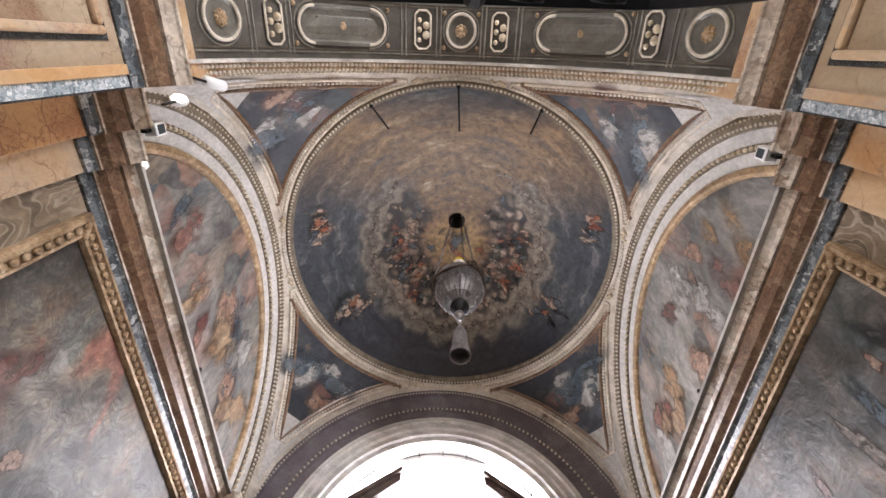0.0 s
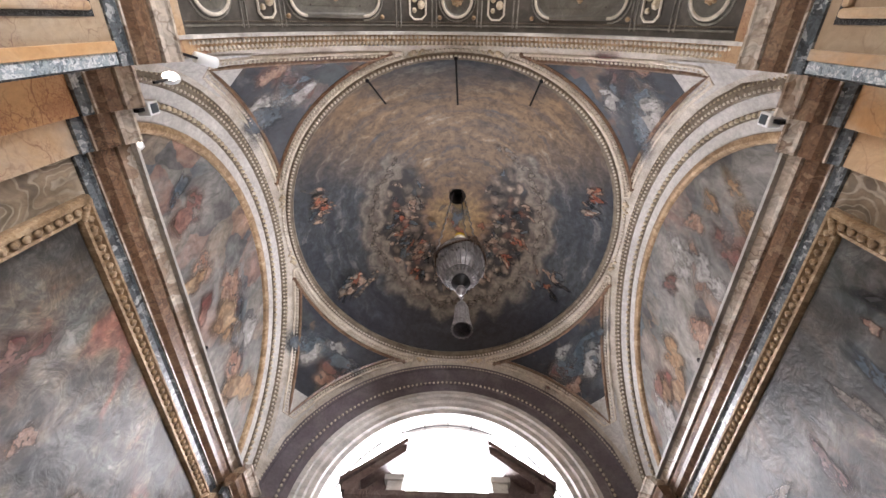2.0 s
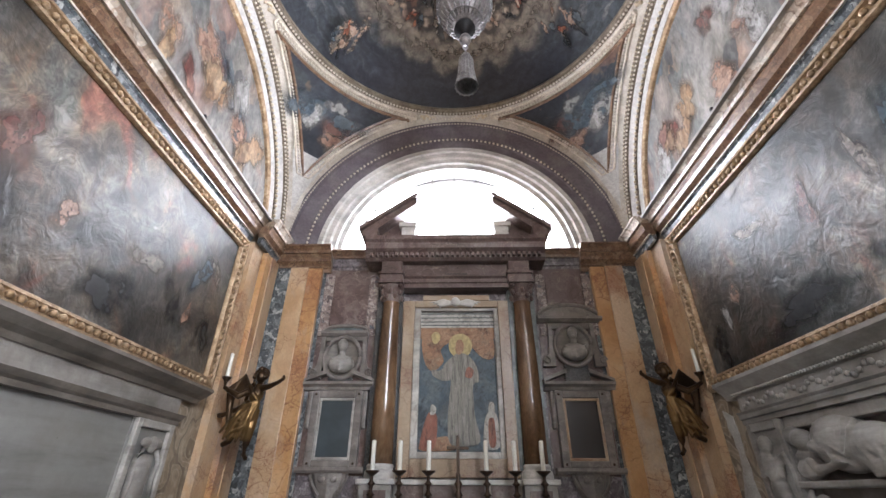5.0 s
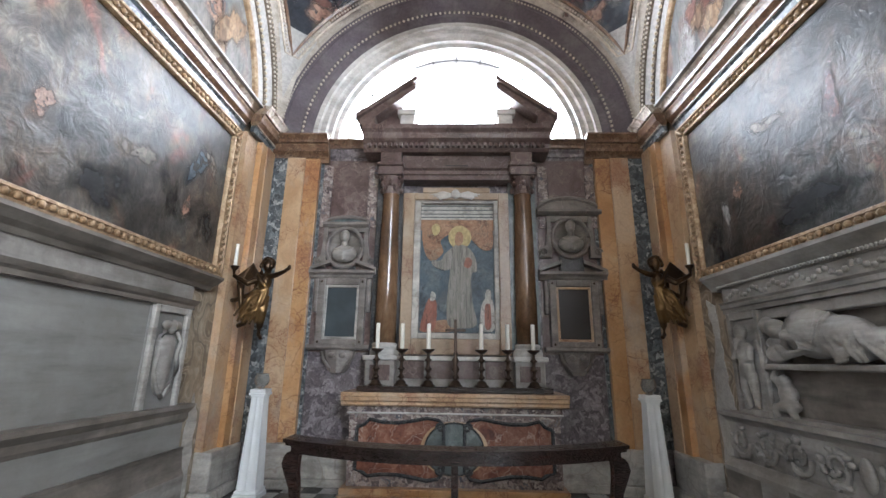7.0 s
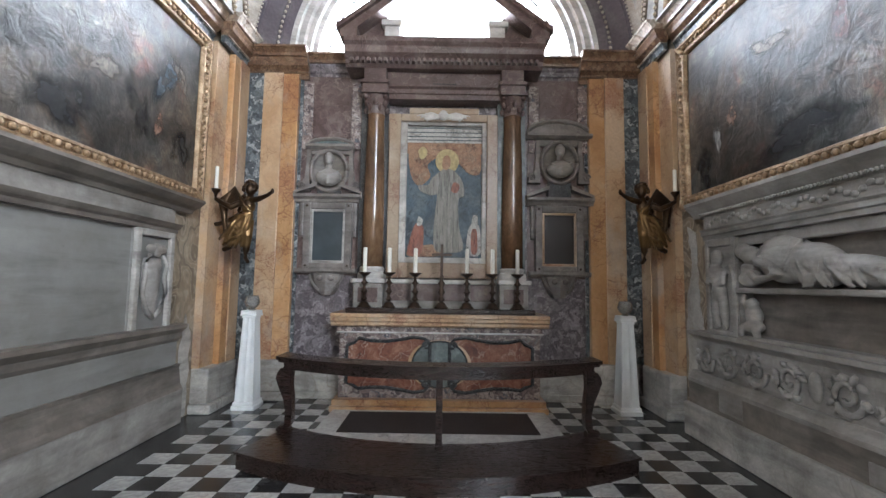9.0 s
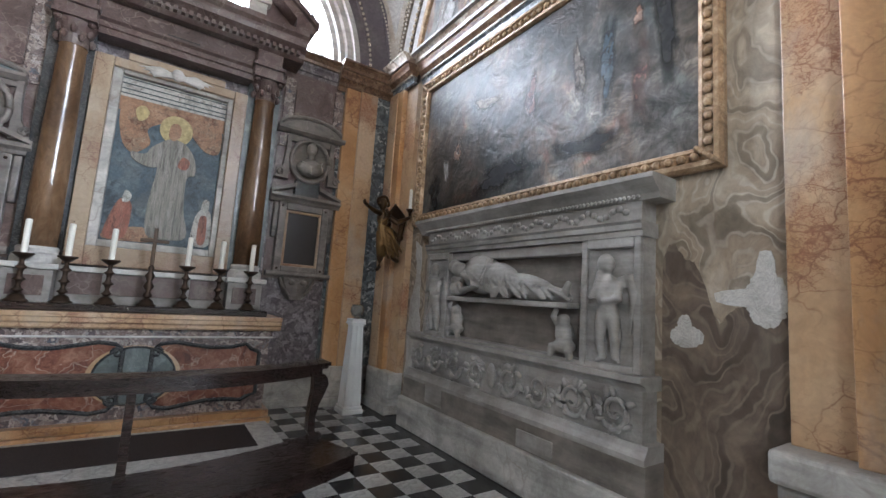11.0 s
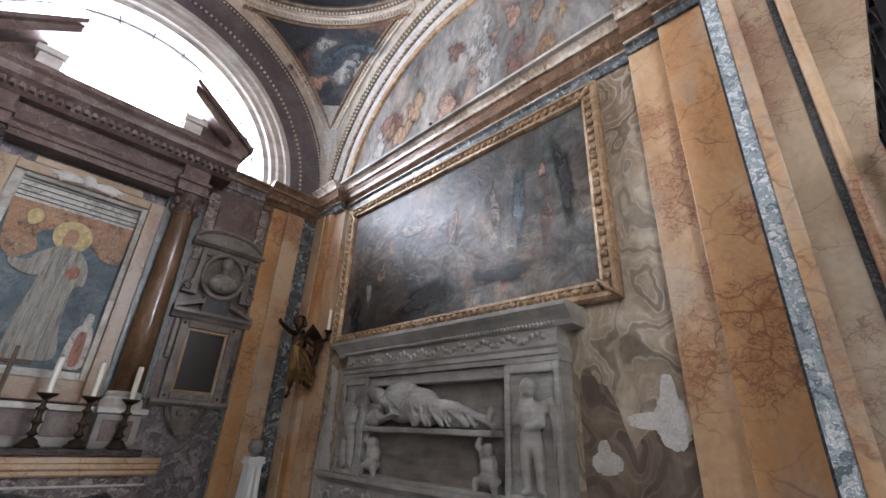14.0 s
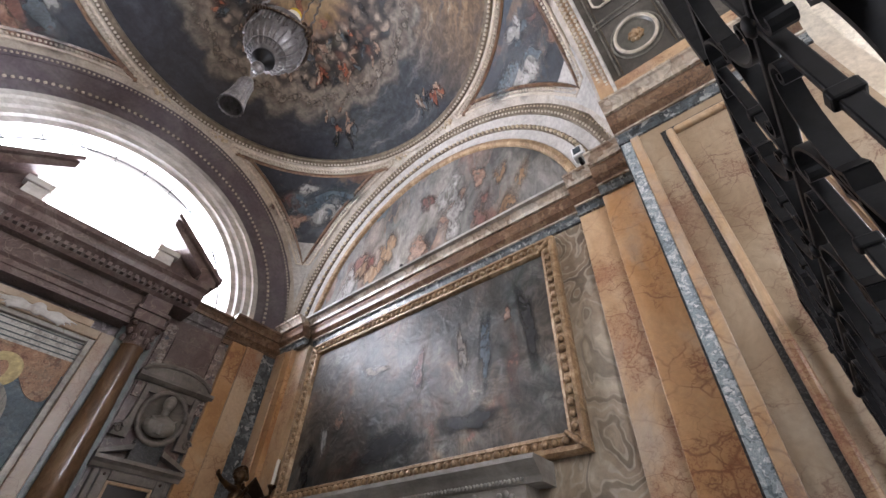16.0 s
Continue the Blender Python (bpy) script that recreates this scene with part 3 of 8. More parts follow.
TILE_WHITE = stone("white_floor_marble", [(0.3, (0.52, 0.52, 0.505)), (0.5, (0.64, 0.64, 0.62)), (0.7, (0.72, 0.72, 0.70))], 3.0, 0.6, ((0.25, 0.25, 0.25), 2.0, 0.03, 0.6), grime=(0.22, 0.20, 0.18), grime_amount=0.5, rough=0.2, relief=0.05, per_piece=0.25)
MORTAR = plain("floor_joint", (0.06, 0.055, 0.05), 0.9)
NAVE = stone("cream_plaster", [(0.3, (0.55, 0.50, 0.42)), (0.5, (0.62, 0.57, 0.49)), (0.7, (0.68, 0.63, 0.55))], 1.5, 0.3, grime_amount=0.2, rough=0.85)
PATCH = stone("bare_plaster", [(0.3, (0.42, 0.40, 0.36)), (0.5, (0.52, 0.50, 0.46)), (0.7, (0.60, 0.58, 0.54))], 6.0, 0.4, grime_amount=0.5, rough=0.9, relief=0.4)
DOME = dome_paint()
AGATE = agate("banded_agate_paint", [(0.30, (0.13, 0.09, 0.06)), (0.45, (0.25, 0.19, 0.13)), (0.60, (0.34, 0.275, 0.20)), (0.72, (0.40, 0.34, 0.26))], (0.44, 0.38, 0.30))
LUNETTE = painted("faded_lunette_fresco", [(0.25, (0.10, 0.10, 0.095)), (0.45, (0.18, 0.175, 0.165)), (0.6, (0.25, 0.235, 0.215)), (0.75, (0.34, 0.315, 0.28))],
                  [(0.36, (0.12, 0.15, 0.165)), (0.46, (0.27, 0.25, 0.22)), (0.53, (0.28, 0.155, 0.12)), (0.58, (0.32, 0.215, 0.145)), (0.68, (0.14, 0.16, 0.15)), (0.9, (0.10, 0.10, 0.10))],
                  1.2, (1, 1, 0.5), (0.42, 0.60), 0.6, 6.0, 0.1, 0.25)
PENDENT = painted("pendentive_fresco", [(0.25, (0.012, 0.014, 0.019)), (0.45, (0.026, 0.030, 0.038)), (0.6, (0.042, 0.046, 0.054)), (0.75, (0.065, 0.066, 0.072))],
                  [(0.36, (0.06, 0.085, 0.11)), (0.45, (0.20, 0.18, 0.17)), (0.52, (0.20, 0.08, 0.06)), (0.58, (0.22, 0.15, 0.10)), (0.66, (0.06, 0.075, 0.08))],
                  1.0, (1, 1, 1), (0.52, 0.60), 0.55, 15.0, 0.1, 0.3)

# ---- mesh helpers ----


def part(name, bm, mat, parent=None, label="", smooth=False):
    me = bpy.data.meshes.new(name)
    bm.normal_update()
    bm.to_mesh(me)
    bm.free()
    me.materials.append(mat)
    if smooth:
        for p in me.polygons:
            p.use_smooth = True
    ob = new(name, me)
    if parent is not None:
        ob.parent = parent
    if label:
        ob["label"] = label
    return ob


def thing(name, label, category, group="", kind="", at=(0, 0, 0)):
    ob = new(name)
    ob.empty_display_size = 0.1
    ob.location = at
    return tagged(ob, label, category, group, kind)


def box(bm, x0, x1, y0, y1, z0, z1, bevel=0.0):
    made = bmesh.ops.create_cube(bm, size=1)["verts"]
    for v in made:
        v.co = Vector((x0 if v.co.x < 0 else x1, y0 if v.co.y < 0 else y1, z0 if v.co.z < 0 else z1))
    if bevel:
        edges = list({e for v in made for e in v.link_edges})
        bmesh.ops.bevel(bm, geom=edges, offset=bevel, segments=2, affect="EDGES", profile=0.5)
    return bm


def boxes(*rows, bevel=0.0):
    bm = bmesh.new()
    for r in rows:
        box(bm, *r, bevel=bevel)
    return bm


def skin(bm, rings, closed_ring=False, closed_path=False, caps=False):
    """Quads between rows of points."""
    grid = [[bm.verts.new(p) for p in ring] for ring in rings]
    n, m = len(grid), len(grid[0])
    for i in range(n if closed_path else n - 1):
        for j in range(m if closed_ring else m - 1):
            a, b = grid[i], grid[(i + 1) % n]
            bm.faces.new((a[j], a[(j + 1) % m], b[(j + 1) % m], b[j]))
    if caps:
        bm.faces.new(grid[0][::-1])
        bm.faces.new(grid[-1])
    return bm


def run(profile, start, end, side, bm=None):
    """A moulding: profile of (out, up) swept from start to end, out being the way of side; closed and capped."""
    bm = bm or bmesh.new()
    side = Vector(side)
    rings = [[Vector(p) + side * o + Vector((0, 0, u)) for o, u in profile] for p in (start, end)]
    skin(bm, rings, closed_ring=True, caps=True)
    return bm


def upright(profile, z0, z1, bm=None):
    """A prism: plan outline of (x, y) raised from z0 to z1."""
    bm = bm or bmesh.new()
    return skin(bm, [[(x, y, z) for x, y in profile] for z in (z0, z1)], closed_ring=True, caps=True)


def lathe(profile, centre=(0, 0, 0), seg=20, bm=None, squash=(1, 1)):
    bm = bm or bmesh.new()
    c = Vector(centre)
    rings = [[c + Vector((r * math.cos(2 * math.pi * k / seg) * squash[0], r * math.sin(2 * math.pi * k / seg) * squash[1], z)) for k in range(seg)] for r, z in profile]
    return skin(bm, rings, closed_ring=True, caps=True)


def tube(points, radius, seg=6, bm=None, flat=1.0):
    """A rod along a polyline; radius a number or one for each point."""
    bm = bm or bmesh.new()
    pts = [Vector(p) for p in points]
    rad = radius if isinstance(radius, (list, tuple)) else [radius] * len(pts)
    rings = []
    for i, p in enumerate(pts):
        d = (pts[min(i + 1, len(pts) - 1)] - pts[max(i - 1, 0)]).normalized()
        ref = Vector((0, 0, 1)) if abs(d.z) < 0.9 else Vector((0, 1, 0))
        u = d.cross(ref).normalized()
        w = d.cross(u)
        rings.append([p + (u * math.cos(2 * math.pi * k / seg) * flat + w * math.sin(2 * math.pi * k / seg)) * rad[i] for k in range(seg)])
    return skin(bm, rings, closed_ring=True, caps=True)


def blob(bm, centre, radii, turn=(0, 0, 0), seg=10, rings=7):
    m = pose(*centre, *turn) @ Matrix.Diagonal((*radii, 1))
    bmesh.ops.create_uvsphere(bm, u_segments=seg, v_segments=rings, radius=1, matrix=m)
    return bm


def pebbles(places, size, squash=(1, 1, 1)):
    """Many small round beads in one mesh."""
    verts, faces = [], []
    for p in places:
        n = len(verts)
        p = Vector(p)
        for lat in (-0.75, 0.15, 0.85):
            rr = math.sqrt(1 - lat * lat)
            for k in range(6):
                a = k * math.pi / 3
                verts.append(p + Vector((size * rr * math.cos(a) * squash[0], size * rr * math.sin(a) * squash[1], size * lat * squash[2])))
        for i in range(2):
            for k in range(6):
                faces.append((n + i * 6 + k, n + i * 6 + (k + 1) % 6, n + i * 6 + 6 + (k + 1) % 6, n + i * 6 + 6 + k))
        faces.append(tuple(n + k for k in range(5, -1, -1)))
        faces.append(tuple(n + 12 + k for k in range(6)))
    me = bpy.data.meshes.new("beads")
    me.from_pydata([tuple(v) for v in verts], [], faces)
    for p in me.polygons:
        p.use_smooth = True
    return me


def bead_row(places, size, mat, parent, squash=(1, 1, 1), name="beading"):
    me = pebbles(places, size, squash)
    me.materials.append(mat)
    ob = new(name, me)
    ob.parent = parent
    ob["kind"] = "stuff"
    return ob


def arch_x(r, x, a, yc=YC, zc=ZS):
    return Vector((x, yc + r * math.cos(a), zc + r * math.sin(a)))


def arch_y(r, y, a, zc=ZS):
    return Vector((r * math.cos(a), y, zc + r * math.sin(a)))


def arc(n, lo=0.0, hi=math.pi):
    return [lo + (hi - lo) * k / n for k in range(n + 1)]

# ---- the chapel's structure ----
PIER = 2.45          # the entrance piers' faces
WALL = 3.08          # the side walls' faces
NY = 6.12            # the altar wall's face


def sbox(bm, s, x0, x1, y0, y1, z0, z1, bevel=0.0):
    return box(bm, min(s * x0, s * x1), max(s * x0, s * x1), y0, y1, z0, z1, bevel)


def sboxes(s, *rows, bevel=0.0):
    bm = bmesh.new()
    for r in rows:
        sbox(bm, s, *r, bevel=bevel)
    return bm


CORNICE_LOW = [(-0.02, -0.42), (0.03, -0.42), (0.04, -0.36), (0.06, -0.34), (0.06, -0.32), (-0.02, -0.32)]
CORNICE_MID = [(-0.02, -0.32), (0.05, -0.32), (0.07, -0.29), (0.12, -0.25), (0.13, -0.20), (0.15, -0.16), (0.15, -0.13), (-0.02, -0.13)]
CORNICE_FILLET = [(-0.02, -0.333), (0.078, -0.333), (0.082, -0.318), (-0.02, -0.318)]
CORNICE_TOP = [(-0.02, -0.13), (0.18, -0.13), (0.19, -0.09), (0.23, -0.04), (0.25, -0.03), (0.25, 0.0), (-0.02, 0.0)]


def cornice(name, runs, top, label, mats):
    """A cornice of three mouldings over a row of (start, end, side) stretches."""
    t = thing(name, label, "cornice", kind="structure")
    for profile, mat, what in zip((CORNICE_LOW, CORNICE_MID, CORNICE_TOP), mats, ("architrave", "bed_moulding", "corona")):
        bm = bmesh.new()
        for a, b, side in runs:
            run(profile, (*a, top), (*b, top), side, bm)
        part(what, bm, mat, t)
    bm = bmesh.new()
    for a, b, side in runs:
        run(CORNICE_FILLET, (*a, top), (*b, top), side, bm)
    part("fillet", bm, mats[2], t, "thin pale fillet")
    return t


LATER = []
for s, side_name in ((-1, "west"), (1, "east")):
    # the wall itself, with its painted plaster
    w = tagged(part(f"wall_{side_name}", sboxes(s, (WALL, WALL + 0.35, -1.2, 6.6, 0, 8.2)), AGATE), "plaster side wall painted as banded agate", "wall", kind="structure")
    # pilasters of yellow marble at the far corner and by the entrance
    p = thing("pilaster", "yellow marble corner pilaster with a white base", "pilaster", "pilasters", "structure")
    part("back_strip", sboxes(s, (2.98, WALL, 5.30, 5.61, 0.55, 4.79)), GIALLO_PALE, p)
    part("shaft", sboxes(s, (2.90, WALL, 5.61, 6.04, 0.55, 4.79), bevel=0.008), GIALLO, p)
    part("fillet", sboxes(s, (2.885, WALL, 5.77, 6.03, 0.55, 4.79), bevel=0.006), GIALLO_PALE, p)
    part("corner_strip", sboxes(s, (2.665, 2.90, 6.045, 6.12, 0.55, 4.79)), CORNICE_DARK, p, "dark flecked marble strip")
    part("base", sboxes(s, (2.80, WALL, 5.26, 6.04, 0.0, 0.12), (2.86, WALL, 5.29, 6.03, 0.12, 0.55), bevel=0.02), BASES, p, "worn white marble base")
    p = thing("pilaster", "yellow marble pilaster stepping out towards the entrance", "pilaster", "pilasters", "structure")
    part("back_strip", sboxes(s, (3.0, WALL, 0.565, 0.86, 0.95, 4.79), bevel=0.006), GIALLO_PALE, p)
    part("shaft", sboxes(s, (2.88, WALL, 0.206, 0.565, 0.95, 4.79), bevel=0.006), GIALLO, p)
    part("base", sboxes(s, (2.80, WALL, 0.10, 0.90, 0.0, 0.60), (2.84, WALL, 0.12, 0.88, 0.60, 0.78), (2.78, WALL, 0.12, 0.90, 0.78, 0.95), bevel=0.025), BASES, p, "worn white marble base")
    # entrance pier with its framed panel
    p = thing("pier", "entrance pier faced with brown, yellow and blue marble panels", "pier", "entrance piers", "structure")
    part("core", sboxes(s, (PIER, WALL, -1.2, 0.205, 0.0, 8.2)), GIALLO_PALE, p)
    part("edge_strip", sboxes(s, (PIER - 0.012, PIER, 0.115, 0.193, 0.95, 4.79)), BLUE, p, "blue-grey breccia strip")
    part("joint", sboxes(s, (PIER - 0.006, PIER, 0.193, 0.206, 0.95, 4.79)), DARKM, p)
    part("yellow_strip", sboxes(s, (PIER - 0.03, PIER, 0.04, 0.112, 0.95, 4.79), bevel=0.006), GIALLO, p)
    part("panel_border", sboxes(s, (PIER - 0.012, PIER, -0.11, 0.04, 0.95, 4.79), (PIER - 0.012, PIER, -1.2, -0.85, 0.95, 4.79), (PIER - 0.0118, PIER, -0.85, -0.11, 4.68, 4.79)), BUFF, p)
    part("dark_line", sboxes(s, (PIER - 0.020, PIER, -0.145, -0.11, 0.95, 4.68), (PIER - 0.020, PIER, -0.85, -0.815, 0.95, 4.68), (PIER - 0.020, PIER, -0.815, -0.145, 4.645, 4.68)), DARKM, p)
    part("torus", sboxes(s, (PIER - 0.055, PIER, -0.205, -0.145, 0.95, 4.645), (PIER - 0.055, PIER, -0.815, -0.755, 0.95, 4.645), (PIER - 0.055, PIER, -0.755, -0.205, 4.585, 4.645), bevel=0.02), GIALLO_PALE, p, "cream marble roll moulding")
    part("inner_panel", sboxes(s, (PIER - 0.010, PIER, -0.755, -0.205, 0.95, 4.585)), BUFF, p)
    part("base", sboxes(s, (PIER - 0.10, PIER, -1.2, 0.22, 0.0, 0.6), (PIER - 0.06, PIER, -1.2, 0.215, 0.6, 0.95), bevel=0.02), BASES, p, "worn white marble base")
    # cornice: breaks forward over the pilasters
    d = (-s, 0, 0)
    runs = [((s * WALL, 0.86), (s * WALL, 5.30), d), ((s * 3.0, 0.565), (s * 3.0, 0.86), d), ((s * 2.88, 0.206), (s * 2.88, 0.565), d),
            ((s * 2.93, 5.30), (s * 2.93, 5.95), d), ((s * PIER, -1.2), (s * PIER, 0.206), d)]
    cornice(f"cornice_{side_name}", runs, 5.2, "brown, dark and beige marble cornice along the side wall", (CORNICE_DARK, BROWN, CORNICE_BEIGE))
    part("cornice_shelf", sboxes(s, (2.80, WALL, 0.13, 6.1, 5.16, 5.195)), BASES, tagged(new(f"ledge_{side_name}"), "flat top of the cornice", "ledge", kind="structure"))
    # the lunette: fresco, gilt inner moulding, grey bands, beads and a carved outer moulding
    lun = thing(f"lunette_{side_name}", "faded lunette fresco framed by grey and gilt stucco arches", "lunette", "lunettes", "structure")
    bm = bmesh.new()
    angles = arc(40)
    ring_pts = [arch_x(2.32, s * 3.06, a, YC + 0.08) for a in angles]
    centre = bm.verts.new((s * 3.06, YC + 0.08, 5.0))
    vs = [bm.verts.new(p) for p in ring_pts]
    for a, b in zip(vs, vs[1:]):
        bm.faces.new((centre, a, b))
    part("fresco", bm, LUNETTE, lun, "faded fresco in grey, red and ochre")
    rnd = random.Random(7 + s)
    for k in range(15):
        y = YC + 0.08 + rnd.uniform(-1.9, 1.9)
        hi = math.sqrt(max(0.05, 2.15 ** 2 - (y - YC - 0.08) ** 2))
        rz = min(rnd.uniform(0.18, 0.42), hi * 0.4)
        z = 5.24 + rz + rnd.random() * max(0.0, hi - 2 * rz - 0.35)
        nm, mt = rnd.choice((("red_robe", "ROBE_RED"), ("pale_cloth", "CLOTH"), ("grey_form", "ROBE_BLUE"), ("ochre_form", "OCHRES"), ("flesh_tone", "FLESH"), ("red_robe", "ROBE_RED")))
        LATER.append((lun, nm, mt, s, 3.056 - 0.0015 * k, y, z, rz * rnd.uniform(0.5, 0.9), rz * 1.15, rnd.uniform(-0.5, 0.5), k))

    def arch_band(name, profile, mat, label=""):
        """profile: (radius, x, middle's y shift)"""
        rings = [[arch_x(r, s * x, a, YC + dy) for r, x, dy in profile] for a in angles]
        part(name, skin(bmesh.new(), rings), mat, lun, label, smooth=False)

    arch_band("gilt_moulding", [(2.32, 3.06, 0.08), (2.33, 3.02, 0.08), (2.36, 3.00, 0.08), (2.41, 3.0, 0.07), (2.42, 3.02, 0.07)], GOLD)
    arch_band("inner_band", [(2.42, 3.02, 0.07), (2.54, 2.985, 0.05)], STUCCO, "plain grey stucco band")
    # the seat's dark colour paints the shadow lines between the grey bands
    arch_band("bead_seat", [(2.54, 2.985, 0.05), (2.545, 2.965, 0.05), (2.59, 2.955, 0.04), (2.60, 2.965, 0.04)], TAN_SHADED)
    arch_band("outer_band", [(2.60, 2.965, 0.04), (2.71, 2.90, 0.02)], STUCCO, "plain grey stucco band")
    arch_band("carved_moulding", [(2.71, 2.90, 0.02), (2.715, 2.875, 0.02), (2.75, 2.855, 0.01), (2.80, 2.85, 0.0), (2.85, 2.85, 0.0)], TAN_SHADED)
    n = 92
    bead_row([arch_x(2.567, s * 2.950, math.pi * (k + 0.5) / n, YC + 0.045) for k in range(n)], 0.030, GILT_PALE, lun)
    n = 130
    bead_row([arch_x(2.735, s * 2.862, math.pi * (k + 0.5) / n, YC + 0.01) for k in range(n)], 0.020, CREAM, lun)
    bead_row([arch_x(2.80, s * 2.848, math.pi * (k + 0.25) / n, YC) for k in range(n)], 0.016, GILT_PALE, lun)

# worn paint for the large pictures' plain shapes
ROBE_BLUE = painted("blue_grey_paint", [(0.3, (0.03, 0.045, 0.06)), (0.5, (0.08, 0.105, 0.125)), (0.7, (0.15, 0.18, 0.20))], [(0.2, (0.05, 0.07, 0.09)), (0.8, (0.14, 0.16, 0.17))], 2.5, shift=31, thin=True)
ROBE_RED = painted("dull_red_paint", [(0.3, (0.10, 0.055, 0.048)), (0.5, (0.17, 0.10, 0.085)), (0.7, (0.26, 0.175, 0.15))], [(0.2, (0.16, 0.05, 0.04)), (0.8, (0.32, 0.17, 0.13))], 2.5, (1, 1, 0.6), shift=33, thin=True)
CLOTH = painted("pale_cloth_paint", [(0.3, (0.22, 0.21, 0.195)), (0.5, (0.42, 0.405, 0.38)), (0.7, (0.60, 0.58, 0.55))], [(0.2, (0.20, 0.19, 0.18)), (0.8, (0.55, 0.53, 0.50))], 3.0, (1, 1, 0.6), shift=35, thin=True)
FLESH = painted("flesh_paint", [(0.3, (0.22, 0.12, 0.085)), (0.5, (0.38, 0.24, 0.175)), (0.7, (0.50, 0.36, 0.28))], [(0.2, (0.20, 0.10, 0.07)), (0.8, (0.46, 0.33, 0.26))], 3.0, shift=37, thin=True)
SHADOW = painted("shadow_paint", [(0.3, (0.012, 0.012, 0.013)), (0.5, (0.028, 0.028, 0.03)), (0.7, (0.055, 0.053, 0.05))], [(0.2, (0.015, 0.015, 0.018)), (0.8, (0.06, 0.055, 0.05))], 2.0, shift=39, thin=True)
OCHRES = painted("ochre_streak_paint", [(0.3, (0.22, 0.13, 0.07)), (0.5, (0.38, 0.25, 0.15)), (0.7, (0.48, 0.36, 0.25))], [(0.2, (0.20, 0.12, 0.07)), (0.8, (0.44, 0.33, 0.22))], 2.5, (1, 1, 0.5), shift=41, thin=True)


def blot(centre, rim):
    """A soft patch of paint: full in the middle, thinning out to its rim."""
    n = len(rim)
    c = Vector(centre)
    verts = [c] + [c.lerp(p, q) for q in (0.55, 1.0) for p in rim]
    faces = [(0, 1 + i, 1 + (i + 1) % n) for i in range(n)] + [(1 + i, 1 + n + i, 1 + n + (i + 1) % n, 1 + (i + 1) % n) for i in range(n)]
    me = bpy.data.meshes.new("paint")
    me.from_pydata([tuple(p) for p in verts], [], faces)
    cover = me.attributes.new("cover", "FLOAT", "POINT")
    for i in range(len(verts)):
        cover.data[i].value = 1.0 if i <= n else 0.0
    for p in me.polygons:
        p.use_smooth = True
    return me


def paint_part(name, me, mat, parent):
    me.materials.append(mat)
    ob = new(name, me)
    ob.parent = parent
    return ob


def wall_shape(parent, name, mat, s, x, yc, zc, ry, rz, lean, seed):
    """A plain painted form on a side wall: an uneven upright blot."""
    rim = []
    for k in range(44):
        a = 2 * math.pi * k / 44
        w = 1 + 0.22 * math.sin(2 * a + seed) + 0.16 * math.sin(3 * a + 2.3 * seed) + 0.12 * math.sin(5 * a + 1.7 * seed) + 0.06 * math.sin(9 * a + seed)
        dy, dz = ry * w * math.cos(a), rz * w * math.sin(a)
        rim.append(Vector((s * x, yc + dy + lean * dz, zc + dz)))
    return paint_part(name, blot((s * x, yc, zc), rim), mat, parent)


PAINTS = {"ROBE_RED": ROBE_RED, "CLOTH": CLOTH, "ROBE_BLUE": ROBE_BLUE, "OCHRES": OCHRES, "FLESH": FLESH, "SHADOW": SHADOW}
for parent, nm, mt, *rest_of in LATER:
    wall_shape(parent, nm, PAINTS[mt], *rest_of)

# pendentives with their framed frescoes
RING_R, SPHERE = 2.72, A * math.sqrt(2)


def on_sphere(r, phi, inset=0.0):
    z = math.sqrt(max(0.0, SPHERE ** 2 - r * r))
    p = Vector((r * math.cos(phi), r * math.sin(phi), z))
    p *= (SPHERE - inset) / SPHERE
    return p + Vector((0, YC, ZS))


def edge_r(phi):
    return A / max(abs(math.cos(phi)), abs(math.sin(phi)))


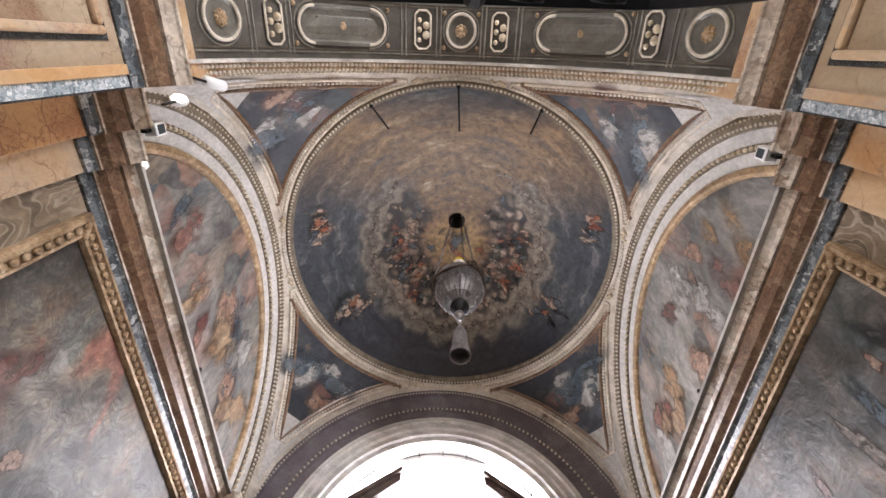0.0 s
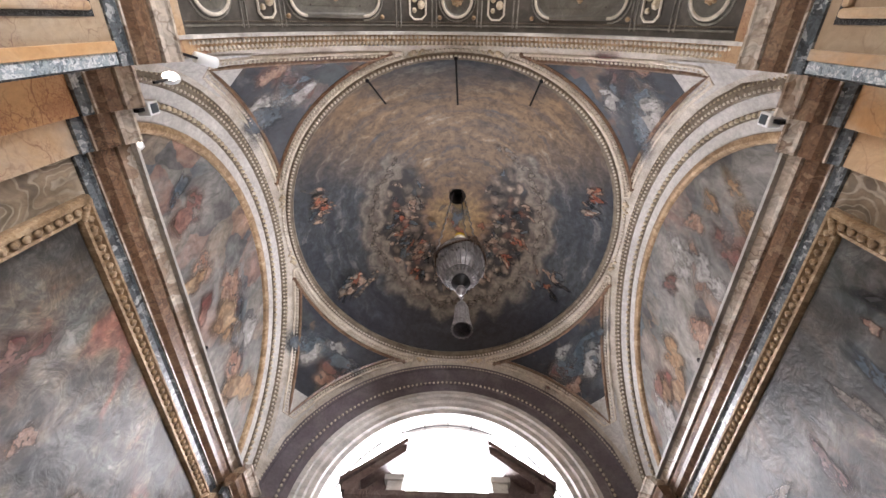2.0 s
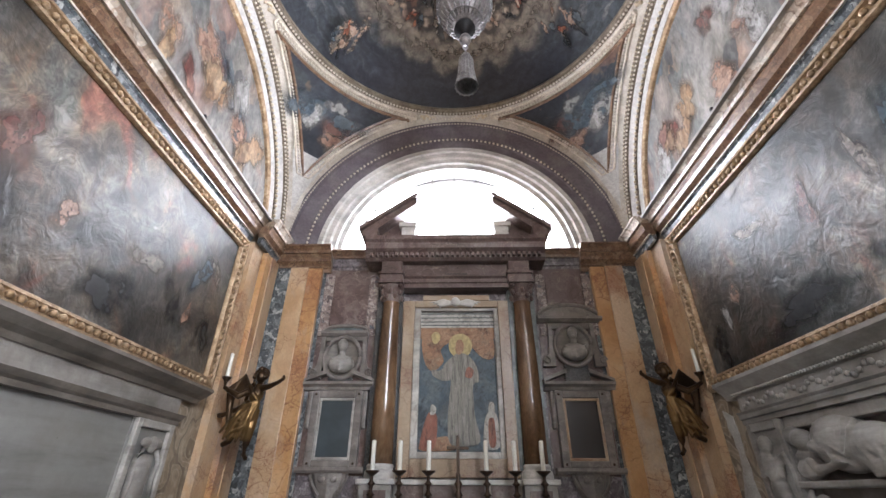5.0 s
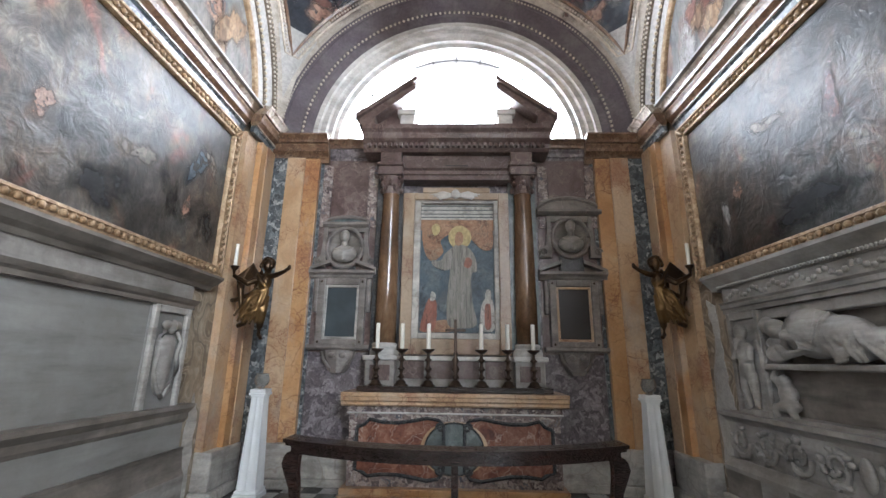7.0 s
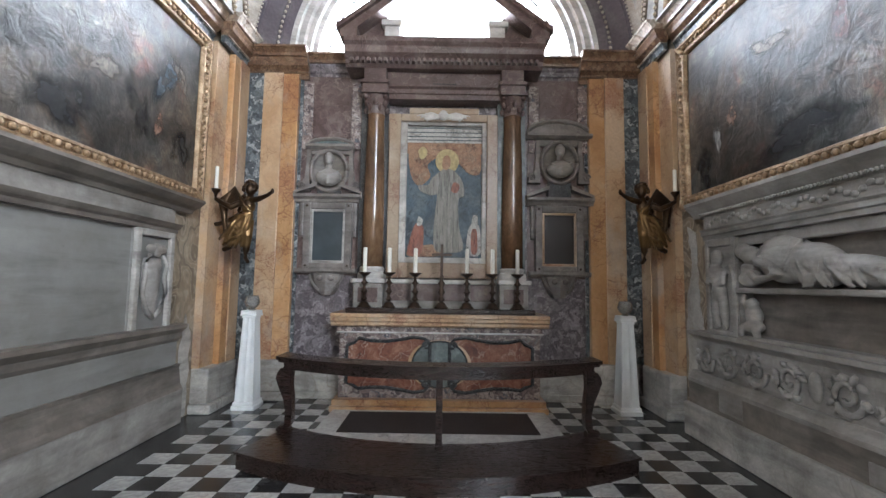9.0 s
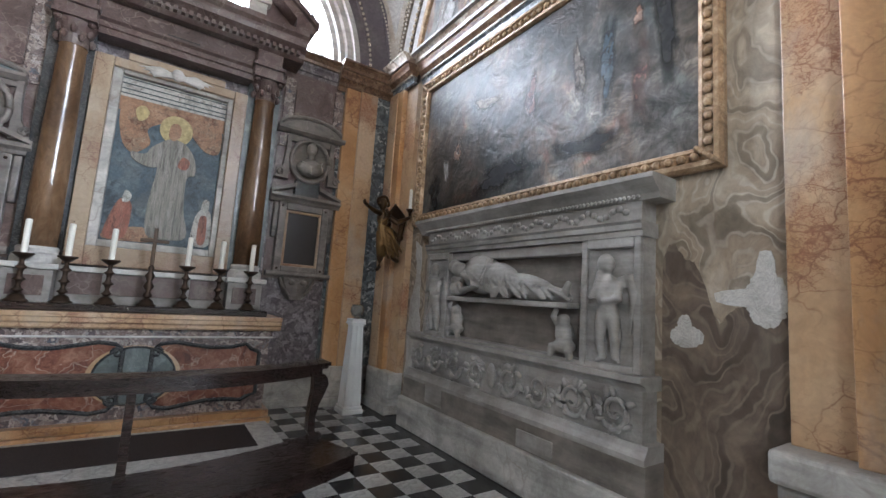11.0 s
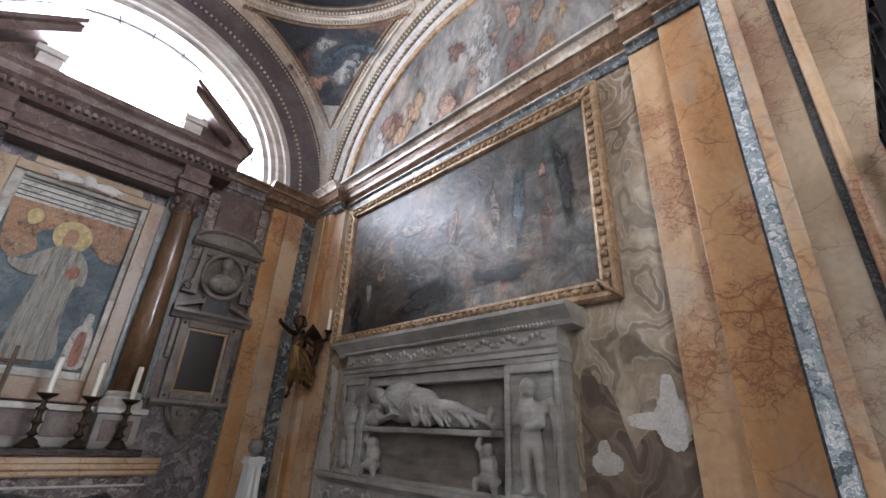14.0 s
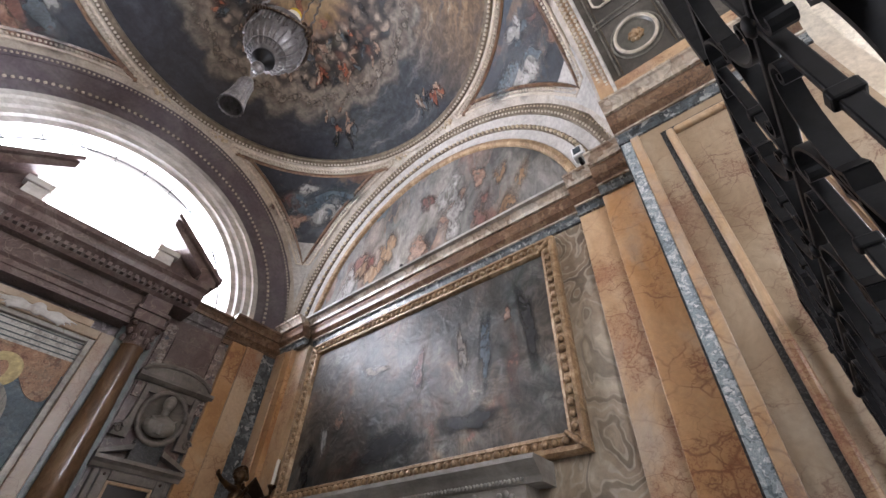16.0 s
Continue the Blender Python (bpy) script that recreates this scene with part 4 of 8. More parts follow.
for q in range(4):
    mid = math.pi / 4 + q * math.pi / 2
    pen = thing("pendentive", "stucco pendentive with a framed dark fresco", "pendentive", "pendentives", "structure")
    rings = []
    for k in range(41):
        phi = mid - math.pi / 4 + math.pi / 2 * k / 40
        hi = max(edge_r(phi), RING_R + 0.001)
        rings.append([on_sphere(RING_R + (hi - RING_R) * j / 14, phi) for j in range(15)])
    part("field", skin(bmesh.new(), rings), FIELD, pen, smooth=True)

    def panel_pts(m_in, m_out, cut, inset):
        """The painted field's outline as rows from the rim to the corner."""
        rows = []
        for k in range(37):
            phi = mid - cut + 2 * cut * k / 36
            lo, hi = RING_R + m_in, min(edge_r(phi) - m_out / max(abs(math.cos(phi)), abs(math.sin(phi))), 3.78)
            rows.append([on_sphere(lo + (max(hi, lo + 0.01) - lo) * j / 12, phi, inset) for j in range(13)])
        return rows

    rows = panel_pts(0.17, 0.17, radians(27.5), 0.012)
    part("fresco", skin(bmesh.new(), rows), PENDENT, pen, "dark fresco with pale robed shapes", smooth=True)
    outline = [r[0] for r in rows] + rows[-1] + [r[-1] for r in rows[::-1]] + rows[0][::-1]
    part("inner_frame", tube(outline + outline[:1], 0.030, 5), BROWN, pen, "brown painted border")
    rows = panel_pts(0.08, 0.09, radians(30), 0.01)
    outline = [r[0] for r in rows] + rows[-1] + [r[-1] for r in rows[::-1]] + rows[0][::-1]
    part("outer_frame", tube(outline + outline[:1], 0.024, 6), CREAM, pen)
    rows = panel_pts(0.125, 0.13, radians(29), 0.012)
    outline = [r[0] for r in rows] + rows[-1] + [r[-1] for r in rows[::-1]] + rows[0][::-1]
    beads, left = [], 0.0
    for a, b in zip(outline, outline[1:]):
        d = (b - a).length
        while left < d:
            beads.append(a.lerp(b, left / d))
            left += 0.055
        left -= d
    bead_row(beads, 0.025, CREAM, pen)
    rnd = random.Random(20 + q)
    for name, mat, pu, pr, ru, rr, lift in (("dark_robe", ROBE_BLUE, 3, 3.22, 13, 0.22, 0.014), ("red_robe", ROBE_RED, -7, 3.28, 7, 0.16, 0.016), ("pale_cloth", CLOTH, 6, 3.30, 6, 0.17, 0.018), ("pale_cloth", CLOTH, -2, 3.08, 4, 0.10, 0.020), ("flesh_tone", FLESH, -4, 3.42, 4, 0.10, 0.022)):
        sg = 1 if q % 2 else -1
        out = []
        for k in range(40):
            a = 2 * math.pi * k / 40
            w = 1 + 0.28 * math.sin(2 * a + q) + 0.22 * math.sin(3 * a + 2 * q + pu) + 0.12 * math.sin(5 * a + pr * 9)
            out.append(on_sphere(pr + rr * w * math.sin(a), mid + radians(sg * pu + ru * w * math.cos(a)), lift))
        paint_part(name, blot(on_sphere(pr, mid + radians(sg * pu), lift), out), mat, pen)
    for sgn in (-1, 1):
        phi = mid + sgn * radians(34.5)
        bm = bmesh.new()
        for k in range(7):
            rr = 0.05 * (1 - k / 9)
            blob(bm, on_sphere(RING_R + 0.09 + 0.02 * math.sin(k * 2), phi + sgn * radians(k * 0.8 - 2), 0.01), (rr, rr * 0.8, 0.03), seg=8, rings=5)
        part("scroll_ornament", bm, GILT_PALE, pen, smooth=True)
    # plain marble corner where the panel ends
    bm = bmesh.new()
    rows = []
    for k in range(9):
        phi = mid + radians(-5 + 10 * k / 8)
        hi = edge_r(phi) - 0.06
        rows.append([on_sphere(3.62 + (hi - 3.62) * j / 4, phi, 0.018) for j in range(5)])
    part("corner_panel", skin(bm, rows), STUCCO, pen)

# the dome's ring and the painted shell with its round opening
ring = thing("dome_ring", "moulded stucco ring under the dome", "ring moulding", kind="structure")
RZ = ZS + math.sqrt(SPHERE ** 2 - RING_R ** 2)
prof = [(2.77, RZ - 0.04), (2.735, RZ - 0.055), (2.70, RZ - 0.04), (2.69, RZ), (2.67, RZ + 0.01), (2.665, RZ + 0.04), (2.69, RZ + 0.08), (2.74, RZ + 0.12)]
rings = [[Vector((r * math.cos(a), YC + r * math.sin(a), z)) for r, z in prof] for a in arc(96, 0, 2 * math.pi)]
# crevice shade behind the ring's beads is in this moulding's colour
part("moulding", skin(bmesh.new(), rings), TAN_SHADED, ring)
n = 280
bead_row([(2.715 * math.cos(2 * math.pi * k / n), YC + 2.715 * math.sin(2 * math.pi * k / n), RZ - 0.055) for k in range(n)], 0.023, CREAM, ring)
bead_row([(2.80 * math.cos(2 * math.pi * (k + 0.5) / n), YC + 2.80 * math.sin(2 * math.pi * (k + 0.5) / n), RZ - 0.10) for k in range(n)], 0.020, CREAM, ring)
DOME_TOP, R_DOME = 9.62, 2.71
cap_h = DOME_TOP - RZ - 0.08
RS = (R_DOME ** 2 + cap_h ** 2) / (2 * cap_h)
HOLE = 0.17
rings = []
for j in range(33):
    r = HOLE + (R_DOME - HOLE) * j / 32
    z = DOME_TOP - RS + math.sqrt(RS * RS - r * r)
    rings.append([Vector((r * math.cos(a) + (0.10 * (1 - j / 32)), YC + r * math.sin(a), z)) for a in arc(96, 0, 2 * math.pi)])
dome = tagged(part("dome", skin(bmesh.new(), rings), DOME, smooth=True), "dome frescoed with clouds and blurred figures round gold", "dome", kind="structure")
bm = bmesh.new()
rings = [[Vector((0.10 + HOLE * math.cos(a), YC + HOLE * math.sin(a), z)) for a in arc(24, 0, 2 * math.pi)] for z in (DOME_TOP - 0.006, DOME_TOP + 0.5)]
skin(bm, rings)
bmesh.ops.create_circle(bm, cap_ends=True, segments=24, radius=HOLE, matrix=pose(0.10, YC, DOME_TOP + 0.5))
part("opening", bm, SLATE_BROWN, dome, "dark round opening at the top")
part("dome_shell", skin(bmesh.new(), [[Vector((r * math.cos(a), YC + r * math.sin(a), z)) for a in arc(32, 0, 2 * math.pi)] for r, z in [(2.9, RZ + 0.05), (2.9, 8.6), (2.0, 9.8), (0.5, 10.4), (0.02, 10.45)]]), NAVE, dome, "outer shell")

DOME_FLESH = painted("dome_flesh_paint", [(0.3, (0.20, 0.12, 0.085)), (0.5, (0.38, 0.26, 0.19)), (0.7, (0.52, 0.39, 0.30))], [(0.2, (0.16, 0.08, 0.05)), (0.8, (0.46, 0.35, 0.27))], 4.0, shift=51, thin=True)
DOME_CLOUD = painted("dome_cloud_paint", [(0.3, (0.12, 0.095, 0.075)), (0.5, (0.22, 0.185, 0.15)), (0.7, (0.34, 0.30, 0.255))], [(0.2, (0.12, 0.09, 0.07)), (0.8, (0.32, 0.28, 0.23))], 3.0, shift=53, thin=True)
DOME_RED = painted("dome_red_paint", [(0.3, (0.16, 0.05, 0.03)), (0.5, (0.32, 0.10, 0.055)), (0.7, (0.44, 0.19, 0.11))], [(0.2, (0.18, 0.05, 0.03)), (0.8, (0.40, 0.18, 0.10))], 4.0, shift=55, thin=True)


def dome_shape(name, mat, x, y, ru, rv, turn, lift, seed):
    """A plain painted form on the dome's inner face."""
    def on_dome(px, py):
        r = min(math.hypot(px - 0.05, py - YC), 2.66)
        return Vector((px, py, DOME_TOP - RS + math.sqrt(RS * RS - r * r) - lift))
    rim = []
    for k in range(26):
        a = 2 * math.pi * k / 26
        w = 1 + 0.25 * math.sin(2 * a + seed) + 0.22 * math.sin(3 * a + 2.1 * seed) + 0.14 * math.sin(5 * a + 1.3 * seed)
        u, v = ru * w * math.cos(a), rv * w * math.sin(a)
        rim.append(on_dome(x + u * math.cos(turn) - v * math.sin(turn), y + u * math.sin(turn) + v * math.cos(turn)))
    paint_part(name, blot(on_dome(x, y), rim), mat, dome)


rnd = random.Random(77)
CX, CY = 0.10, 3.45
# lobes of cloud in a ring that is open towards the entrance
for k in range(54):
    a = radians(-64 + 290 * k / 53)
    rr = 1.66 + 0.05 * math.sin(k * 1.7)
    dome_shape("cloud", DOME_CLOUD, CX + rr * math.cos(a), CY + rr * math.sin(a), 0.10, 0.055, a + math.pi / 2 + rnd.uniform(-0.4, 0.4), 0.008 + 0.0004 * k, k)
# crowds of seated forms inside the ring, then the groups along the rim
spots = []
for k in range(110):
    a = radians(rnd.choice((rnd.uniform(-52, 62), rnd.uniform(118, 226), rnd.uniform(30, 150))))
    rr = rnd.uniform(0.80, 1.44)
    spots.append((CX + rr * math.cos(a), CY + rr * math.sin(a), a, 1.0))
for gx, gy, sx, sy, n in ((-2.33, -0.30, 0.05, 0.42, 16), (2.42, -0.30, 0.05, 0.42, 16), (-1.90, 1.45, 0.24, 0.20, 18), (1.98, 1.35, 0.24, 0.20, 18)):
    for k in range(n):
        x, y = gx + rnd.gauss(0, sx), YC + gy + rnd.uniform(-sy, sy)
        if math.hypot(x, y - YC) < 2.52:
            spots.append((x, y, math.atan2(y - YC, x), 1.0))
for k, (x, y, a, q) in enumerate(spots):
    nm, mt = rnd.choice((("flesh_form", DOME_FLESH), ("flesh_form", DOME_FLESH), ("red_drapery", DOME_RED), ("shadow_form", SHADOW), ("dark_drapery", ROBE_BLUE), ("pale_drapery", DOME_CLOUD)))
    sz = rnd.uniform(0.08, 0.15)
    dome_shape(nm, mt, x, y, sz, sz * rnd.uniform(0.35, 0.6), a + rnd.uniform(-0.9, 0.9), 0.034 + 0.0003 * k, k)
    if k % 2:
        dome_shape("head_form", DOME_FLESH, x - 0.09 * math.cos(a), y - 0.09 * math.sin(a), 0.034, 0.030, 0, 0.036 + 0.0003 * k, 0.3)
# the seated middle group
for k, (dx, dy, ru, rv, mt) in enumerate(((0.0, 0.30, 0.20, 0.22, ROBE_BLUE), (-0.14, 0.16, 0.09, 0.12, DOME_FLESH), (0.16, 0.24, 0.10, 0.12, DOME_CLOUD), (-0.02, 0.50, 0.28, 0.09, DOME_RED), (-0.30, 0.10, 0.035, 0.16, DOME_CLOUD), (-0.5, 0.45, 0.12, 0.10, ROBE_BLUE), (0.5, 0.45, 0.12, 0.09, DOME_RED))):
    dome_shape("seated_form", mt, CX + dx, YC + dy + 0.1, ru, rv, 0.2 * k, 0.09 + 0.001 * k, k + 4)

# the entrance arch: gilt band and coffered soffit
soffit = thing("entrance_arch", "dark gilt coffered soffit of the entrance arch", "arch", kind="structure")
SZ, SR = 5.25, 2.50
angles = arc(64, radians(0), radians(180))


def band_y(parent, name, profile, mat, zc, label=""):
    rings = [[arch_y(r, y, a, zc) for r, y in profile] for a in angles]
    return part(name, skin(bmesh.new(), rings), mat, parent, label)


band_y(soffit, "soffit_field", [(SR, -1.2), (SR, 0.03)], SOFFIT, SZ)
band_y(soffit, "white_edge", [(SR, 0.03), (SR - 0.035, 0.035), (SR - 0.035, 0.065), (SR + 0.01, 0.07)], BASES, SZ)
band_y(soffit, "gilt_band", [(SR + 0.01, 0.07), (SR + 0.03, 0.09), (SR + 0.04, 0.13), (SR + 0.06, 0.16), (SR + 0.2, 0.20), (SR + 0.5, 0.2)], GOLD, SZ)
n = 140
bead_row([arch_y(SR + 0.02, 0.10, math.pi * (k + 0.5) / n, SZ) for k in range(n)], 0.024, CREAM, soffit)
bead_row([arch_y(SR + 0.10, 0.185, math.pi * (k + 0.5) / n, SZ) for k in range(n)], 0.022, GILT_PALE, soffit)
bead_row([arch_y(SR + 0.045, 0.16, math.pi * (k + 0.5) / n, SZ) for k in range(n)], 0.022, CREAM, soffit)
band_y(soffit, "front_face", [(SR, -1.2), (4.6, -1.2)], NAVE, SZ)
bm = bmesh.new()


def on_soffit(theta, y, lift=0.0):
    """theta: degrees from the crown; lift: metres below the surface."""
    return Vector(((SR - lift) * math.sin(radians(theta)), y, SZ + (SR - lift) * math.cos(radians(theta))))


def soffit_outline(theta, y, half_len, half_w, lift, round_ends, n=28):
    """A stadium or oval on the soffit."""
    pts = []
    for k in range(n):
        a = 2 * math.pi * k / n
        c, sn = math.cos(a), math.sin(a)
        u = half_w * c + (half_len - half_w) * (1 if c > 0 else -1) if round_ends else half_len * c
        pts.append(on_soffit(theta + math.degrees(u / SR), y + half_w * sn, lift))
    return pts


YM = -0.33
for theta, half in ((0, 0.21), (-35.5, 0.58), (35.5, 0.58), (-70, 0.24), (70, 0.24)):
    w = 0.22
    cof = half > 0.3
    medallion = "long_medallion" if cof else "round_medallion"
    body = bmesh.new()
    o = [soffit_outline(theta, YM, half - d, w - d, lf, cof, 32) for d, lf in ((0.0, 0.0), (0.01, 0.03), (0.04, 0.035), (0.06, 0.012), (0.12, 0.008))]
    skin(body, o, closed_ring=True)
    body.faces.new([body.verts.new(p) for p in o[-1]])
    med = part(medallion, body, PLATE, soffit)
    pts = soffit_outline(theta, YM, half - 0.025, w - 0.025, 0.036, cof, 64)
    bead_row(pts, 0.020, CREAM, med)
    bead_row(soffit_outline(theta, YM, half + 0.018, w + 0.018, 0.008, cof, 72), 0.013, SILVERED, med)
    rose = bmesh.new()
    c = on_soffit(theta, YM, 0.03)
    blob(rose, c, (0.05, 0.05, 0.035), seg=10, rings=6)
    for k in range(8):
        a = k * math.pi / 4
        blob(rose, on_soffit(theta + math.degrees(0.055 * math.cos(a) / SR), YM + 0.055 * math.sin(a), 0.02), (0.028, 0.028, 0.016), seg=7, rings=5)
    part("rosette", rose, GOLD, med, smooth=True)
    if cof:
        leaf = bmesh.new()
        for sx in (-1, 1):
            for sy in (-1, 0, 1):
                pts = [on_soffit(theta + sx * math.degrees((0.10 + 0.035 * k) / SR), YM + sy * 0.02 * k * (1 - k * 0.08), 0.016) for k in range(8)]
                tube(pts, [0.012 - 0.0012 * k for k in range(8)], 5, leaf)
                for k in (2, 4, 6):
                    blob(leaf, pts[k] + Vector((0, 0.02 * (1 if sy >= 0 else -1), 0)), (0.02, 0.014, 0.01), seg=6, rings=4)
        part("foliage", leaf, SOFFIT, med, smooth=True)
for theta in (-11.5, 11.5, -55, 55):
    body = bmesh.new()
    corners = []
    for du, dv in ((-0.10, -0.17), (-0.05, -0.22), (0.05, -0.22), (0.10, -0.17), (0.10, 0.17), (0.05, 0.22), (-0.05, 0.22), (-0.10, 0.17)):
        corners.append(on_soffit(theta + math.degrees(du / SR), YM + dv, 0.02))
    tube(corners + corners[:1], 0.014, 5, body)
    pan = part("narrow_panel", body, CREAM, soffit)
    fig = bmesh.new()
    for k, (dv, r) in enumerate(((-0.11, 0.03), (-0.05, 0.045), (0.0, 0.035), (0.06, 0.05), (0.12, 0.03))):
        blob(fig, on_soffit(theta + (1.0 if k % 2 else -1.0), YM + dv, 0.02), (r, r * 1.1, 0.03), seg=8, rings=5)
    part("relief", fig, GILT_PALE, pan, smooth=True)
for theta in (-7.3, -6.0, 6.0, 7.3, -17.8, -16.5, 16.5, 17.8, -51.2, -49.9, 49.9, 51.2, -62.0, -60.7, 60.7, 62.0):
    bead_row([on_soffit(theta, -0.62 + 0.022 * k, 0.006) for k in range(28)], 0.012, SILVERED, soffit)
for yy in (-0.62, -0.04):
    bead_row([on_soffit(-78 + 0.62 * k, yy, 0.006) for k in range(252)], 0.012, SILVERED, soffit)
    bead_row([on_soffit(-78 + 0.62 * k, yy + (0.035 if yy < -0.3 else -0.035), 0.006) for k in range(252)], 0.010, TAN_SHADED, soffit)
bead_row([on_soffit(t0 + dt, YM + dv, 0.01) for t0, spread in ((-35.5, 14.5), (35.5, 14.5), (0, 5.4)) for dt in (-spread * 0.93, spread * 0.93) for dv in (-0.2, 0.2)], 0.03, GOLD, soffit)

# the window's arch over the altar
north = thing("window_arch", "grey stucco arch with beads round the lunette window", "arch", kind="structure")
ZW, RW = 4.96, 1.95
angles = arc(64)


def arch_profile(name, profile, mat, label=""):
    rings = [[Vector((r * math.cos(a), y, zc + r * math.sin(a))) for r, y, zc in profile] for a in angles]
    return part(name, skin(bmesh.new(), rings), mat, north, label)


# arch bands coloured dark to stand for their shade against the bright window
arch_profile("carved_edge", [(2.85, 5.90, 5.0), (2.80, 5.90, 5.0), (2.755, 5.915, 5.0), (2.75, 5.935, 5.0)], MAUVE_BACKLIT)
arch_profile("outer_band", [(2.75, 5.935, 5.0), (2.52, 6.00, 4.98)], MAUVE_BACKLIT)
arch_profile("bead_seat", [(2.52, 6.0, 4.98), (2.50, 5.985, 4.98), (2.45, 5.985, 4.98), (2.44, 6.01, 4.97)], MAUVE_BACKLIT)
arch_profile("inner_band", [(2.44, 6.01, 4.97), (2.33, 6.05, 4.96)], MAUVE_BACKLIT)
arch_profile("white_moulding", [(2.33, 6.05, 4.96), (2.32, 6.01, 4.96), (2.24, 6.01, 4.96), (2.22, 6.05, 4.96), (2.14, 6.06, 4.96), (2.11, 6.10, 4.96), (2.04, 6.11, 4.96), (2.02, 6.16, 4.96), (RW, 6.18, 4.96), (RW, 6.60, 4.96)], WHITE)
n = 96
bead_row([(2.475 * math.cos(math.pi * (k + 0.5) / n), 5.975, 4.98 + 2.475 * math.sin(math.pi * (k + 0.5) / n)) for k in range(n)], 0.024, CREAM, north)
n = 150
bead_row([(2.79 * math.cos(math.pi * (k + 0.5) / n), 5.895, 5.0 + 2.79 * math.sin(math.pi * (k + 0.5) / n)) for k in range(n)], 0.018, CREAM, north)
window = thing("window_1", "bright lunette window of clear panes over the altar", "window", kind="structure")
bm = bmesh.new()
c = bm.verts.new((0, 6.5, ZW))
vs = [bm.verts.new((RW * math.cos(a), 6.5, ZW + RW * math.sin(a))) for a in arc(48)]
for a, b in zip(vs, vs[1:]):
    bm.faces.new((c, a, b))
glass, gn, gl, gb = material("window_glass")
gb.inputs["Transmission Weight"].default_value, gb.inputs["Roughness"].default_value, gb.inputs["IOR"].default_value = 1.0, 0.0, 1.02
pane = part("pane", bm, glass, window, "clear glass")
pane.visible_shadow = False
bm = tube([(1.86 * math.cos(a), 6.40, ZW + 1.86 * math.sin(a)) for a in arc(48)], 0.010, 5)
part("cable", bm, IRON, window, "thin dark cable along the arch")
for k in range(13):
    a = math.pi * (k + 1) / 14
    part("cable_clip", tube([(r * math.cos(a), 6.40, ZW + r * math.sin(a)) for r in (1.80, 1.95)], 0.008, 5), IRON, window)
# the bright sky behind the window
back, bn, bl, bb = material("sky_backdrop")
bb.inputs["Base Color"].default_value = (0, 0, 0, 1)
bb.inputs["Emission Color"].default_value = (0.96, 0.98, 1.0, 1)
bb.inputs["Emission Strength"].default_value = 5.0
tagged(part("sky_backdrop", boxes((-4.5, 4.5, 7.6, 7.62, 3.5, 9.0)), back), "overcast white sky outside the window", "sky", kind="structure")

# the altar wall below the window
wall = thing("wall_north", "altar wall faced with purple breccia", "wall", kind="structure")
part("masonry", boxes((-3.4, 3.4, NY, 6.6, 0, 4.96)), PURPLE, wall)
bm = bmesh.new()
for sgn in (-1, 1):
    rows = []
    for k in range(25):
        a = math.pi / 2 * k / 24
        p = Vector((sgn * 1.96 * math.cos(a), 6.3, ZW + 1.96 * math.sin(a)))
        rows.append([p, Vector((sgn * 3.4, 6.3, p.z)) if k < 24 else Vector((sgn * 3.4, 6.3, ZW + 1.96))])
    skin(bm, rows)
box(bm, -3.4, 3.4, 6.3, 6.6, ZW + 1.96, 8.3)
part("upper_wall", bm, MAUVE_BACKLIT, wall)
for s in (-1, 1):
    p = thing("pilaster", "yellow marble pilaster beside the altar", "pilaster", "altar pilasters", "structure")
    part("shaft", sboxes(s, (2.15, 2.66, NY - 0.10, NY, 0.55, 4.72), bevel=0.008), GIALLO, p)
    part("fillet", sboxes(s, (2.375, 2.655, NY - 0.135, NY - 0.10, 0.55, 4.72), bevel=0.006), GIALLO_PALE, p)
    part("base", sboxes(s, (2.11, 2.72, NY - 0.20, NY, 0.0, 0.12), (2.13, 2.70, NY - 0.16, NY, 0.12, 0.55), bevel=0.02), BASES, p, "worn white marble base")
    t = thing("inlay", "dark marble edging beside the pilaster", "inlay", "inlays", "structure")
    part("strip", sboxes(s, (2.10, 2.148, NY - 0.03, NY, 0.55, 4.72)), CORNICE_DARK, t)
    part("low_dado", sboxes(s, (1.40, 2.10, NY - 0.05, NY, 0.0, 0.10), (1.40, 2.10, NY - 0.035, NY, 0.10, 0.58), bevel=0.01), BASES, wall, "white marble dado beside the altar")
d = (0, -1, 0)
cornice("cornice_north", [((-2.95, NY - 0.02), (-2.02, NY - 0.02), d), ((2.02, NY - 0.02), (2.95, NY - 0.02), d)], 5.08, "brown marble cornice of the altar wall", (BROWN, BROWN, BROWN))
cornice("cornice_north", [((-2.02, NY + 0.1), (-1.40, NY + 0.1), d), ((1.40, NY + 0.1), (2.02, NY + 0.1), d)], 5.04, "brown marble cornice of the altar wall", (BROWN, PURPLE, BROWN))

# an unseen stand-in nave behind the gate, closed all round to bounce the fill
nave = thing("nave", "made-up plain cream nave room, unseen, that bounces light into the chapel", "nave", kind="structure")
part("side_wall", boxes((-6.3, -6.0, -9.3, -1.2, 0, 13)), NAVE, nave)
part("side_wall", boxes((6.0, 6.3, -9.3, -1.2, 0, 13)), NAVE, nave)
part("front_wall", boxes((-6.0, -2.9, -1.55, -1.2, 0, 13), (2.9, 6.0, -1.55, -1.2, 0, 13), (-2.9, 2.9, -1.55, -1.2, 8.0, 13)), NAVE, nave)
part("back_wall", boxes((-6.3, 6.3, -9.3, -9.0, 0, 13)), NAVE, nave)
part("vault", boxes((-6.3, 6.3, -9.3, -1.2, 13, 13.3)), NAVE, nave)
